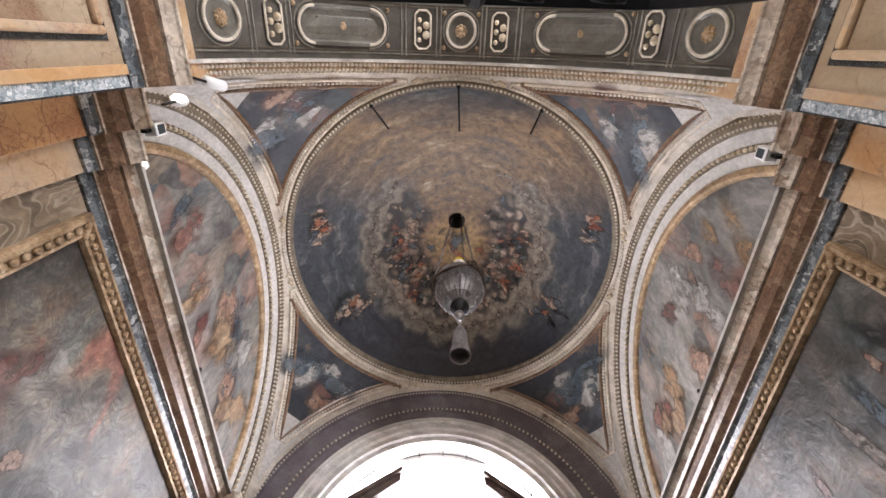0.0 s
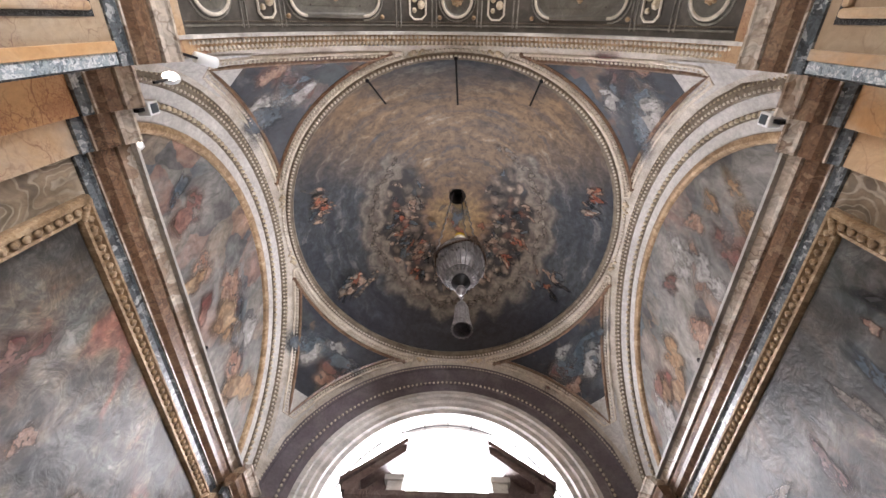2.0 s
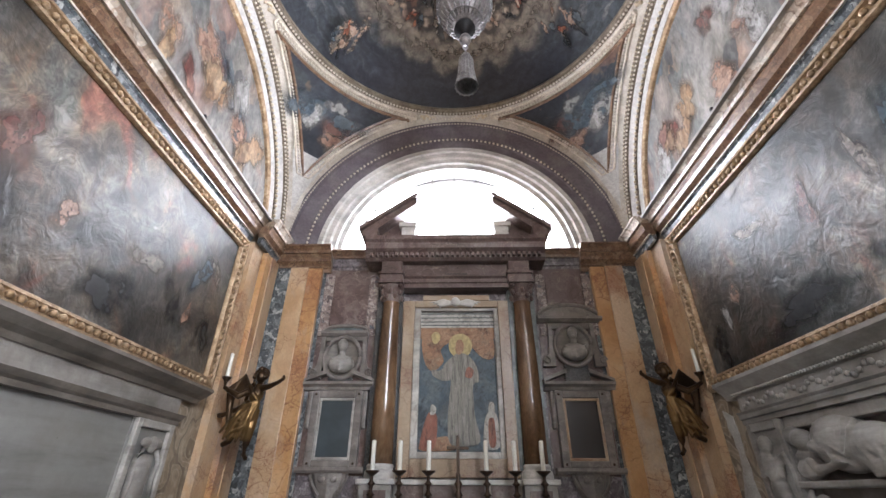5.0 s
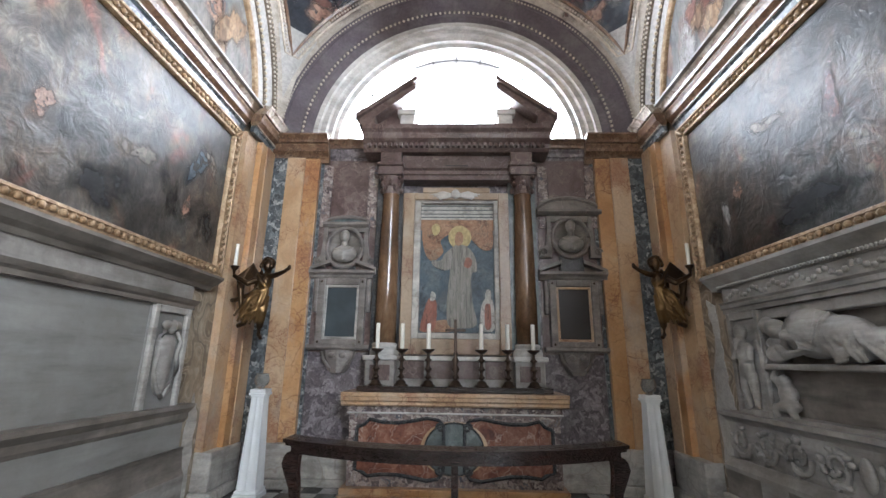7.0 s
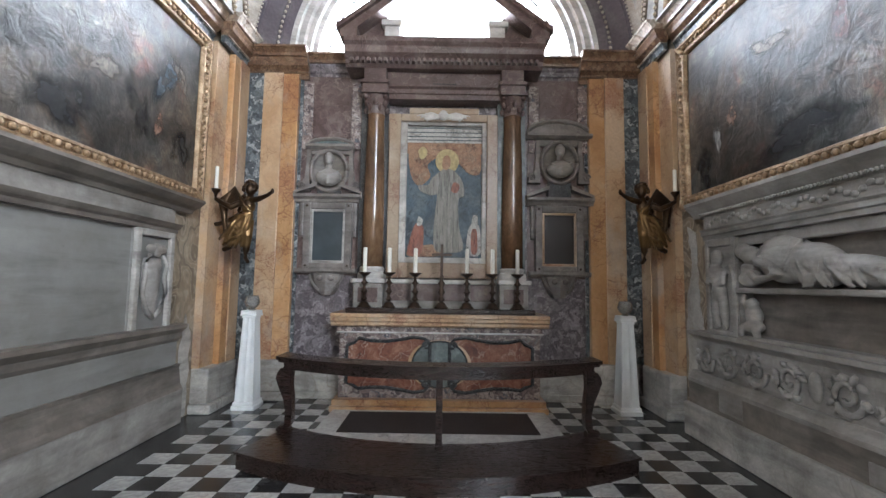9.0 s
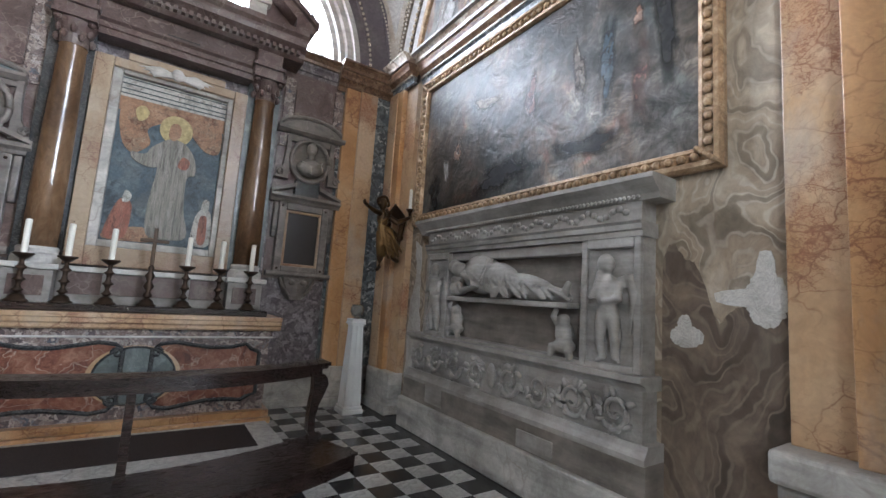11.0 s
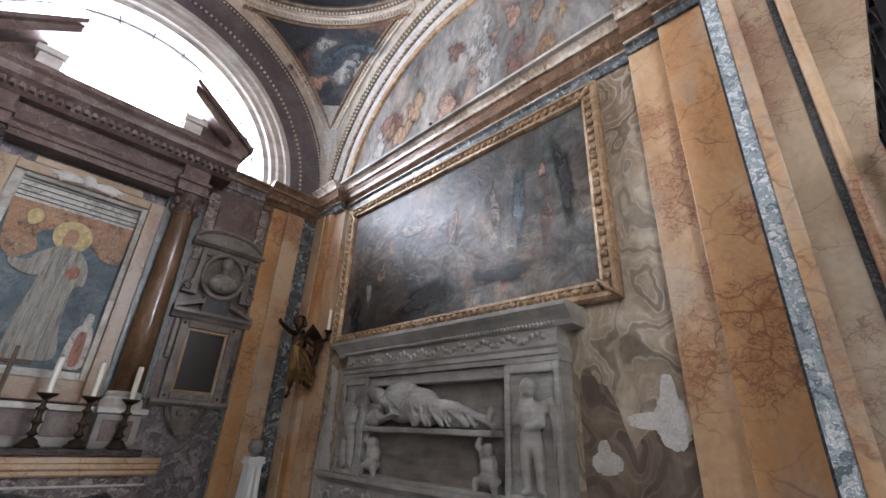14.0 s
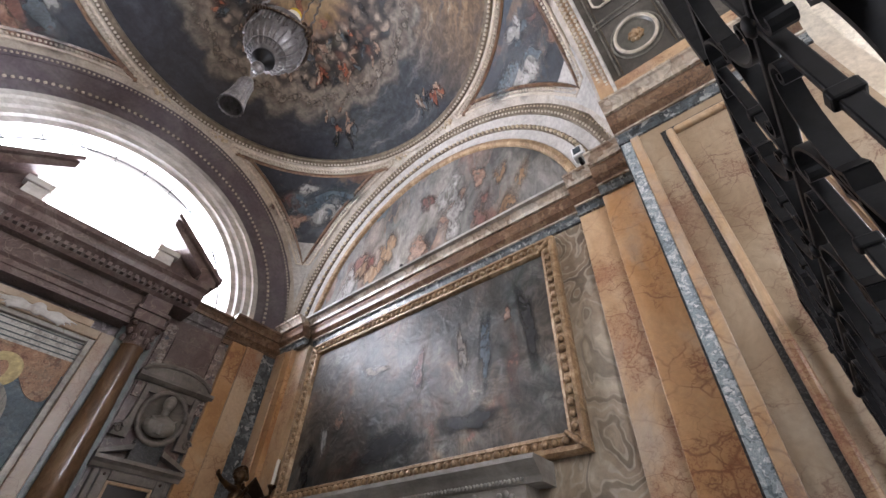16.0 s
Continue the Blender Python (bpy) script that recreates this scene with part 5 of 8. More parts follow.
tagged(part("ground", boxes((-6.3, 6.3, -9.3, 6.6, -0.3, -0.012)), MORTAR), "stone ground under the paving", "floor", kind="structure")

# ---- the side walls' paintings and tombs ----
BROWN_AGATE = agate("brown_banded_paint", [(0.30, (0.085, 0.06, 0.042)), (0.45, (0.15, 0.11, 0.08)), (0.58, (0.20, 0.15, 0.11)), (0.72, (0.26, 0.205, 0.155))], (0.22, 0.175, 0.13), 7.0, 1.2)


def gilt_frame(s, x, y0, y1, z0, z1, w, label, mat, forms):
    """A carved gilt frame on a side wall with its dark canvas."""
    t = thing("framed_painting", label, "painting", "wall paintings")
    steps = [(0.0, 0.02), (0.0, 0.07), (0.02, 0.10), (0.05, 0.105), (0.065, 0.075), (0.12, 0.07), (0.13, 0.085), (0.155, 0.08), (w, 0.045), (w, 0.02)]
    cs = [(y0, z0, 1, 1), (y1, z0, -1, 1), (y1, z1, -1, -1), (y0, z1, 1, -1)]
    for k, what in enumerate(("bottom_rail", "far_stile", "top_rail", "near_stile")):
        rings = []
        for y, z, dy, dz in (cs[k], cs[(k + 1) % 4]):
            rings.append([Vector((s * (x - h), y + dy * d, z + dz * d)) for d, h in steps])
        part(what, skin(bmesh.new(), rings, closed_ring=True), GOLD, t)
    eggs = []
    n = round((y1 - y0 - 2 * w) / 0.085)
    for k in range(n + 1):
        y = y0 + w * 0.55 + (y1 - y0 - 1.1 * w) * k / n
        eggs += [(s * (x - 0.085), y, z0 + 0.092), (s * (x - 0.085), y, z1 - 0.092)]
    n = round((z1 - z0 - 2 * w) / 0.085)
    for k in range(1, n):
        z = z0 + w * 0.55 + (z1 - z0 - 1.1 * w) * k / n
        eggs += [(s * (x - 0.085), y0 + 0.092, z), (s * (x - 0.085), y1 - 0.092, z)]
    bead_row(eggs, 0.034, GOLD, t, (0.8, 1, 1), "egg_moulding")
    leaf = bmesh.new()
    for y, z, dy, dz in cs:
        for k in range(5):
            blob(leaf, (s * (x - 0.09), y + dy * (0.05 + 0.025 * k), z + dz * (0.05 + 0.022 * k)), (0.03, 0.045, 0.022), (dy * dz * 45, 0, 0), 8, 5)
    part("corner_leaves", leaf, GOLD, t, smooth=True)
    part("canvas", sboxes(s, (x - 0.03, x - 0.005, y0 + w - 0.01, y1 - w + 0.01, z0 + w - 0.01, z1 - w + 0.01)), mat, t, "dark glossy old canvas")
    for k, (nm, mt, y, z, ry, rz, lean) in enumerate(forms):
        wall_shape(t, nm, mt, s, x - 0.031 - 0.0008 * k, y, z, ry, rz, lean, k + 3)
    return t


gilt_frame(-1, WALL, 1.18, 5.20, 2.60, 4.73, 0.17, "large dark battle painting in a carved gilt frame", old_canvas("dark_battle_canvas", 2.0), (
    ("shadow_form", SHADOW, 4.05, 3.35, 0.16, 0.30, -0.2), ("shadow_form", SHADOW, 4.75, 3.15, 0.22, 0.20, 0.1), ("shadow_form", SHADOW, 3.2, 3.05, 0.40, 0.20, 0.0), ("grey_form", ROBE_BLUE, 4.45, 3.85, 0.18, 0.30, 0.4),
    ("pale_cloth", DOME_CLOUD, 3.55, 3.55, 0.26, 0.14, 0.5), ("pale_cloth", DOME_CLOUD, 4.70, 3.95, 0.10, 0.22, -0.5), ("flesh_tone", FLESH, 4.35, 3.30, 0.07, 0.20, 0.3), ("dull_form", ROBE_RED, 2.0, 3.75, 0.18, 0.32, 0.2), ("flesh_tone", FLESH, 2.55, 3.45, 0.12, 0.16, 0.2)))
gilt_frame(1, WALL, 1.18, 5.20, 2.60, 4.73, 0.17, "large dark religious painting in a carved gilt frame", old_canvas("dark_religious_canvas", 7.0), (
    ("red_robe", ROBE_RED, 1.80, 3.50, 0.09, 0.42, 0.05), ("flesh_tone", FLESH, 1.82, 4.02, 0.06, 0.09, 0.0), ("shadow_form", SHADOW, 1.60, 3.85, 0.12, 0.45, 0.1), ("grey_form", ROBE_BLUE, 2.10, 3.75, 0.10, 0.42, -0.1), ("pale_cloth", DOME_CLOUD, 2.40, 3.80, 0.07, 0.34, 0.1),
    ("pale_cloth", CLOTH, 4.50, 3.28, 0.06, 0.20, 0.2), ("flesh_tone", FLESH, 4.25, 3.48, 0.09, 0.17, 0.1), ("shadow_form", SHADOW, 3.4, 3.00, 0.55, 0.18, 0.0), ("shadow_form", SHADOW, 4.75, 3.00, 0.18, 0.26, 0.0), ("dull_form", ROBE_RED, 3.0, 3.75, 0.10, 0.26, -0.2), ("pale_cloth", DOME_CLOUD, 3.75, 3.95, 0.22, 0.10, 0.5), ("shadow_form", SHADOW, 2.3, 3.05, 0.35, 0.14, 0.3)))


def remeshed(ob, size=0.02, smooth=4):
    """One closed skin over a sculpture's forms."""
    r = ob.modifiers.new("skin", "REMESH")
    r.mode, r.voxel_size, r.use_smooth_shade = "VOXEL", size, True
    sm = ob.modifiers.new("soft", "SMOOTH")
    sm.factor, sm.iterations = 0.5, smooth
    return ob


def relief_angel(s, y, z0, h, x):
    """A standing winged child in low relief."""
    bm = bmesh.new()
    k = h / 0.8
    f = lambda dx, dy, dz: (s * (x - dx * k), y + dy * k, z0 + dz * k)
    blob(bm, f(0.03, 0.02, 0.70), (0.055 * k, 0.07 * k, 0.08 * k))
    blob(bm, f(0.03, 0.0, 0.50), (0.06 * k, 0.10 * k, 0.13 * k))
    blob(bm, f(0.03, 0.0, 0.36), (0.06 * k, 0.095 * k, 0.10 * k))
    tube([f(0.03, 0.04, 0.32), f(0.04, 0.05, 0.17), f(0.02, 0.04, 0.03), f(0.03, 0.09, 0.01)], [0.05 * k, 0.042 * k, 0.03 * k, 0.025 * k], 8, bm)
    tube([f(0.03, -0.05, 0.32), f(0.03, -0.07, 0.16), f(0.02, -0.06, 0.03), f(0.03, -0.10, 0.01)], [0.05 * k, 0.042 * k, 0.03 * k, 0.025 * k], 8, bm)
    tube([f(0.04, 0.08, 0.56), f(0.07, 0.12, 0.45), f(0.07, 0.06, 0.54), f(0.06, 0.05, 0.64)], [0.035 * k, 0.032 * k, 0.028 * k, 0.025 * k], 8, bm)
    tube([f(0.03, -0.08, 0.56), f(0.06, -0.11, 0.45), f(0.07, 0.02, 0.42)], [0.035 * k, 0.032 * k, 0.028 * k], 8, bm)
    for w in range(5):
        tube([f(0.01, -0.08, 0.58), f(0.01, -0.16 - 0.01 * w, 0.62 - 0.03 * w), f(0.0, -0.19 + 0.008 * w, 0.44 - 0.06 * w)], [0.03 * k, 0.035 * k, 0.012 * k], 6, bm)
    ob = part("angel_relief", bm, GREY, smooth=True)
    remeshed(ob, 0.013, 3)
    return tagged(ob, "grey marble winged child carved in relief", "statue", "tomb figures")


# tomb with a lying effigy on the east wall
tomb = thing("wall_tomb", "grey marble wall tomb with a niche and carved friezes", "tomb", "wall tombs")
tomb.scale, tomb.location = (1, 0.915, 1), (0, 0.10, 0)
part("plinth", sboxes(1, (2.80, WALL, 1.62, 5.24, 0.0, 0.36), bevel=0.015), BASES, tomb, "pale worn marble plinth")
part("patched_course", sboxes(1, (2.85, WALL, 1.64, 5.20, 0.36, 0.60)), GREY_DARK, tomb, "brown-grey patched stone course")
for row in ((2.842, 2.86, 4.25, 4.62, 0.40, 0.60), (2.842, 2.86, 2.5, 2.95, 0.37, 0.52)):
    part("repair", sboxes(1, row, bevel=0.006), GREY, tomb)
part("base_moulding", run([(0, 0.60), (0.25, 0.60), (0.25, 0.64), (0.22, 0.68), (0.20, 0.72), (0, 0.72)], (WALL, 1.64, 0), (WALL, 5.18, 0), (-1, 0, 0)), GREY, tomb)
part("frieze_block", sboxes(1, (2.90, WALL, 1.70, 5.10, 0.72, 1.07)), GREY, tomb)
rnd = random.Random(4)
for half in (-1, 1):
    for k in range(4):
        bm = bmesh.new()
        yc = 3.40 + half * (0.28 + 0.40 * k)
        pts = []
        for j in range(26):
            a = j * 0.36
            rr = 0.145 - 0.0045 * j
            pts.append((2.876, yc + half * rr * math.cos(a + (math.pi if k % 2 else 0)), 0.895 + rr * math.sin(a + (math.pi if k % 2 else 0)) * (1 if k % 2 else -1)))
        tube(pts, [0.026 - 0.0004 * j for j in range(26)], 6, bm)
        scroll = part("acanthus_scroll", bm, GREY, tomb, "carved acanthus scroll", smooth=True)
        for j in range(11):
            a = rnd.uniform(0, 6.28)
            part("leaf", blob(bmesh.new(), (2.878, yc + 0.16 * math.cos(a), 0.895 + 0.13 * math.sin(a)), (0.03, 0.05, 0.024), (rnd.uniform(0, 180), 0, 0), 7, 5), GREY, scroll, smooth=True)
part("frieze_mask", blob(bmesh.new(), (2.88, 3.40, 0.90), (0.03, 0.07, 0.12)), GREY, tomb, smooth=True)
part("shelf", run([(0, 1.07), (0.19, 1.07), (0.22, 1.11), (0.27, 1.13), (0.27, 1.17), (0, 1.17)], (WALL, 1.66, 0), (WALL, 5.14, 0), (-1, 0, 0)), GREY, tomb)
for y0, y1 in ((1.72, 2.28), (4.34, 4.86)):
    part("pier", sboxes(1, (2.92, WALL, y0, y1, 1.17, 2.16)), GREY, tomb)
    part("pier_border", sboxes(1, (2.885, 2.92, y0, y0 + 0.06, 1.17, 2.16), (2.885, 2.92, y1 - 0.06, y1, 1.17, 2.16), (2.885, 2.92, y0 + 0.06, y1 - 0.06, 2.08, 2.16), (2.885, 2.92, y0 + 0.06, y1 - 0.06, 1.17, 1.22), bevel=0.01), GREY, tomb)
# recess shade put into the colour: darker stone than the tomb round it
part("niche_back", sboxes(1, (3.06, WALL, 2.28, 4.34, 1.17, 2.16)), GREY_DARK, tomb, "niche wall, its shade put into a darker stone colour")
part("niche_ledge", sboxes(1, (2.90, 3.06, 2.28, 4.34, 1.17, 1.20)), GREY, tomb)
part("niche_lintel", sboxes(1, (2.93, 3.06, 2.28, 4.34, 2.06, 2.16), bevel=0.012), GREY, tomb)
part("architrave", run([(0, 2.16), (0.20, 2.16), (0.20, 2.20), (0.22, 2.21), (0.22, 2.25), (0.24, 2.27), (0, 2.27)], (WALL, 1.70, 0), (WALL, 4.88, 0), (-1, 0, 0)), GREY, tomb)
part("frieze", sboxes(1, (2.89, WALL, 1.72, 4.86, 2.27, 2.42)), GREY, tomb)
bead_row([(2.884, 1.85 + 0.062 * k, 2.345 + 0.03 * math.sin(k * 1.3)) for k in range(48)], 0.028, GREY, tomb, (0.6, 1.2, 1), "carved_frieze")
bead_row([(2.84, 1.72 + 0.0395 * k, 2.44) for k in range(80)], 0.017, GREY, tomb, (1, 0.9, 1), "dentil_course")
part("top_cornice", run([(0, 2.42), (0.20, 2.42), (0.22, 2.46), (0.25, 2.49), (0.29, 2.53), (0.31, 2.55), (0.31, 2.585), (0, 2.585)], (WALL, 1.56, 0), (WALL, 5.05, 0), (-1, 0, 0)), GREY, tomb)
for yy in (1.93, 4.31):
    relief_angel(1, yy, 1.225, 0.84, 2.91)
# the bier and its sleeping figure
bier = thing("bier", "thin grey marble bier carried by two crouching figures", "bier")
bier.scale, bier.location = (1, 0.915, 1), (0, 0.10, 0)
part("slab", sboxes(1, (2.86, 3.055, 2.40, 4.32, 1.60, 1.65), bevel=0.012), GREY, bier)
for yy in (2.50, 4.18):
    bm = bmesh.new()
    blob(bm, (2.94, yy, 1.50), (0.055, 0.06, 0.06))
    blob(bm, (2.96, yy + 0.01, 1.39), (0.07, 0.09, 0.10))
    blob(bm, (2.93, yy - 0.02, 1.29), (0.08, 0.11, 0.06))
    tube([(2.94, yy + 0.06, 1.44), (2.90, yy + 0.09, 1.52), (2.93, yy + 0.07, 1.60)], 0.028, 7, bm)
    tube([(2.92, yy - 0.02, 1.30), (2.88, yy + 0.08, 1.28), (2.90, yy + 0.10, 1.20)], 0.035, 7, bm)
    tube([(2.92, yy - 0.06, 1.29), (2.88, yy - 0.10, 1.26), (2.91, yy - 0.10, 1.19)], 0.035, 7, bm)
    ob = part("support_figure", bm, GREY, smooth=True)
    ob.location = (0, 0.10 - 0.085 * yy, 0)
    tagged(remeshed(ob, 0.013, 3), "small crouching grey marble bearer under the bier", "statue", "tomb figures")
bm = bmesh.new()
blob(bm, (2.95, 4.19, 1.74), (0.10, 0.14, 0.09))                        # cushions under the head
blob(bm, (2.96, 4.20, 1.84), (0.09, 0.12, 0.06))
blob(bm, (2.93, 4.16, 1.96), (0.085, 0.12, 0.09), (10, 0, 0), 14, 10)   # head and cap
blob(bm, (2.93, 4.26, 2.00), (0.075, 0.09, 0.08), (-20, 0, 0), 14, 10)
blob(bm, (2.96, 3.74, 1.90), (0.13, 0.34, 0.21), (6, 0, 0), 16, 12)     # shoulder and back
blob(bm, (2.95, 3.42, 1.84), (0.115, 0.32, 0.18), (8, 0, 0), 16, 12)     # hip
blob(bm, (2.96, 3.02, 1.78), (0.10, 0.40, 0.12), (8, 0, 0), 16, 12)     # legs
blob(bm, (2.96, 2.68, 1.72), (0.08, 0.26, 0.075), (9, 0, 0), 12, 8)
tube([(2.92, 2.58, 1.70), (2.90, 2.47, 1.72), (2.90, 2.43, 1.80), (2.90, 2.425, 1.83)], [0.045, 0.04, 0.032, 0.02], 8, bm)
tube([(2.86, 3.95, 1.90), (2.84, 3.70, 1.76), (2.835, 3.95, 1.72), (2.85, 4.06, 1.80)], [0.06, 0.055, 0.042, 0.03], 8, bm)
# the cape's turned edge and its slanting folds
tube([(2.90, 3.92, 2.06), (2.845, 3.78, 1.90), (2.84, 3.62, 1.80), (2.86, 3.52, 1.98), (2.92, 3.50, 2.05)], 0.018, 6, bm)
for k in range(6):
    tube([(2.90, 3.90 - 0.06 * k, 2.07), (2.855, 3.88 - 0.06 * k, 1.96), (2.84, 3.80 - 0.03 * k, 1.84)], [0.008, 0.016, 0.008], 6, bm)
for k in range(13):
    u = k / 12
    y = 3.48 - 0.86 * u
    top = 2.02 - 0.24 * u
    sway = 0.10 + 0.10 * math.sin(k * 1.7)
    tube([(2.97, y + 0.10, top), (2.89, y + 0.06, top - 0.05), (2.85, y - 0.02, 1.84 - 0.08 * u), (2.838 + 0.014 * (k % 2), y - sway, 1.73 - 0.03 * u), (2.85, y - sway - 0.05, 1.665)], [0.012, 0.020, 0.023, 0.024, 0.016], 6, bm)
for k in range(4):
    tube([(2.86, 3.55 - 0.03 * k, 1.80 - 0.03 * k), (2.835, 3.40, 1.74 - 0.025 * k), (2.84, 3.22 + 0.03 * k, 1.77 - 0.03 * k)], [0.012, 0.018, 0.010], 6, bm)
ob = part("effigy", bm, GREY, smooth=True)
ob.scale, ob.location = (1, 0.915, 1), (0, 0.10, 0)
tagged(remeshed(ob, 0.0095, 1), "grey marble effigy in a draped robe lying on its bier", "statue", "tomb figures")

# plain tomb with shields on the west wall
tomb = thing("wall_tomb", "plain grey marble wall tomb with shield pilasters", "tomb", "wall tombs")
part("plinth", sboxes(-1, (2.97, WALL, 1.62, 4.98, 0.0, 0.40), bevel=0.015), GREY, tomb, "pale worn marble plinth")
part("base_moulding", run([(0, 0.40), (0.13, 0.40), (0.10, 0.46), (0.075, 0.64), (0.09, 0.68), (0, 0.68)], (-WALL, 1.64, 0), (-WALL, 4.93, 0), (1, 0, 0)), GREY_DARK, tomb, "brown-grey sloping base moulding")
part("dado", sboxes(-1, (3.02, WALL, 1.68, 4.88, 0.68, 0.94)), PANEL, tomb)
part("shelf", run([(0, 0.94), (0.06, 0.94), (0.09, 0.98), (0.10, 1.04), (0.14, 1.08), (0.16, 1.10), (0.16, 1.14), (0, 1.14)], (-WALL, 1.66, 0), (-WALL, 4.90, 0), (1, 0, 0)), GREY_DARK, tomb)
part("panel", sboxes(-1, (3.05, WALL, 2.28, 4.08, 1.14, 2.16)), PANEL, tomb, "smooth blank grey slab")
for y0, y1 in ((1.72, 2.28), (4.08, 4.68)):
    part("pier", sboxes(-1, (3.03, WALL, y0, y1, 1.14, 2.16)), PANEL, tomb)
    part("pier_border", sboxes(-1, (2.985, 3.03, y0, y0 + 0.07, 1.14, 2.16), (2.985, 3.03, y1 - 0.07, y1, 1.14, 2.16), (2.985, 3.03, y0 + 0.07, y1 - 0.07, 2.09, 2.16), bevel=0.01), BASES, tomb)
    bm = bmesh.new()
    yc = (y0 + y1) / 2
    skin(bm, [[(-3.03, yc + dy * w, z) for dy in (-1, 1)] + [(-2.99, yc + 0.55 * w, z), (-2.985, yc, z), (-2.99, yc - 0.55 * w, z)] for z, w in ((1.26, 0.05), (1.34, 0.11), (1.48, 0.15), (1.66, 0.15), (1.78, 0.16), (1.86, 0.13))], closed_ring=True, caps=True)
    for sg in (-1, 1):
        tube([(-2.99, yc + sg * 0.10, 1.90), (-2.985, yc + sg * 0.18, 1.80), (-2.985, yc + sg * 0.15, 1.66), (-2.985, yc + sg * 0.18, 1.50), (-2.985, yc + sg * 0.10, 1.33), (-2.985, yc, 1.24)], 0.024, 6, bm)
        blob(bm, (-2.99, yc + sg * 0.08, 1.96), (0.03, 0.08, 0.05))
    blob(bm, (-2.985, yc, 1.95), (0.035, 0.07, 0.075))
    part("shield", bm, GREY, tomb, "carved coat-of-arms shield", smooth=True)
part("architrave", run([(0, 2.16), (0.09, 2.16), (0.09, 2.20), (0.12, 2.22), (0.15, 2.26), (0, 2.26)], (-WALL, 1.70, 0), (-WALL, 4.72, 0), (1, 0, 0)), GREY_DARK, tomb)
part("frieze", sboxes(-1, (3.02, WALL, 1.72, 4.70, 2.26, 2.43)), GREY, tomb)
part("top_cornice", run([(0, 2.43), (0.08, 2.43), (0.11, 2.47), (0.17, 2.50), (0.22, 2.54), (0.24, 2.555), (0.24, 2.585), (0, 2.585)], (-WALL, 1.58, 0), (-WALL, 4.98, 0), (1, 0, 0)), GREY_DARK, tomb)

# browner banded paint low on the east wall by the entrance, with an uneven top
rr = random.Random(9)
pts = [(0.865, 0.0), (1.62, 0.0)]
for k in range(49):
    u = k / 48
    pts.append((1.62 - 0.75 * u, 1.98 - 0.42 * u + 0.16 * math.sin(u * 9.0) + 0.05 * math.sin(u * 23) + 0.03 * rr.random()))
tagged(part("bare_wall", skin(bmesh.new(), [[(x, y, z) for y, z in pts] for x in (WALL - 0.003, WALL + 0.01)], closed_ring=True, caps=True), BROWN_AGATE), "browner banded paint low on the wall", "wall", kind="structure")


# plaster losses on the east wall: a tall one with a lobe, and a small one lower down
def plaster_patch(yc, zc, lobes, seed):
    rr = random.Random(seed)
    pts = []
    for k in range(64):
        a = 2 * math.pi * k / 64
        r = max(1 / math.sqrt((math.cos(a) / ry) ** 2 + (math.sin(a) / rz) ** 2) * (math.cos(a - ta) if turn else 1) for ry, rz, ta, turn in lobes)
        r = max(r, 0.05) * (0.94 + 0.12 * rr.random())
        pts.append((yc + r * math.cos(a), zc + r * math.sin(a)))
    ob = part("plaster_patch", skin(bmesh.new(), [[(x, y, z) for y, z in pts] for x in (WALL - 0.009, WALL + 0.01)], closed_ring=True, caps=True), PATCH)
    tagged(ob, "pale bare plaster where the painted wall has flaked", "plaster patch", "plaster patches", "structure")


def flaked(name, pts, x, seed, mat, label):
    rr = random.Random(seed)
    rim = []
    for (y0, z0), (y1, z1) in zip(pts, pts[1:] + pts[:1]):
        for q in range(8):
            t = q / 8
            rim.append((y0 + (y1 - y0) * t + rr.uniform(-0.02, 0.02), z0 + (z1 - z0) * t + rr.uniform(-0.02, 0.02)))
    ob = part(name, skin(bmesh.new(), [[(xx, y, z) for y, z in rim] for xx in (x, WALL + 0.01)], closed_ring=True, caps=True), mat)
    return tagged(ob, label, "plaster patch", "plaster patches", "structure")


for sg in (-1, 1):
    flaked("plaster_patch", [(4.80, 0.02), (5.24, 0.02), (5.25, 1.5), (5.10, 1.9), (5.20, 2.4), (5.02, 2.3), (4.98, 1.5), (4.85, 0.9)] if sg > 0 else [(5.00, 0.02), (5.22, 0.02), (5.24, 1.0), (5.10, 1.25), (5.03, 0.8)], WALL - 0.006, 11 + sg, PATCH if sg > 0 else BASES, "bare grey plaster beside the pilaster where paint is lost").scale.x = sg
plaster_patch(0.985, 1.74, ((0.11, 0.17, 0, False), (0.07, 0.31, radians(82), True), (0.30, 0.07, radians(8), True)), 1)
plaster_patch(1.45, 1.47, ((0.11, 0.075, 0, False), (0.07, 0.16, radians(65), True)), 3)

# ---- the altarpiece ----
ap = thing("altarpiece", "marble altarpiece with two onyx columns and a broken pediment", "altarpiece")
part("predella", boxes((-1.24, 1.24, 5.96, NY, 1.30, 1.65)), GREY, ap)
for x0, x1, m in ((-1.18, -1.08, RED), (-0.72, -0.42, RED_GREY_BACKLIT), (-0.34, 0.34, RED_GREY_BACKLIT), (0.42, 0.72, RED_GREY_BACKLIT), (1.08, 1.18, RED)):
    part("predella_inlay", boxes((x0, x1, 5.950, 5.962, 1.40, 1.64), bevel=0.004), m, ap)
for s in (-1, 1):
    part("column_pedestal", sboxes(s, (0.80, 1.19, 5.74, 5.96, 1.30, 1.64), bevel=0.01), GREY, ap)
    part("pedestal_panel", sboxes(s, (0.86, 1.13, 5.732, 5.742, 1.38, 1.58), bevel=0.004), RED_GREY_BACKLIT, ap)
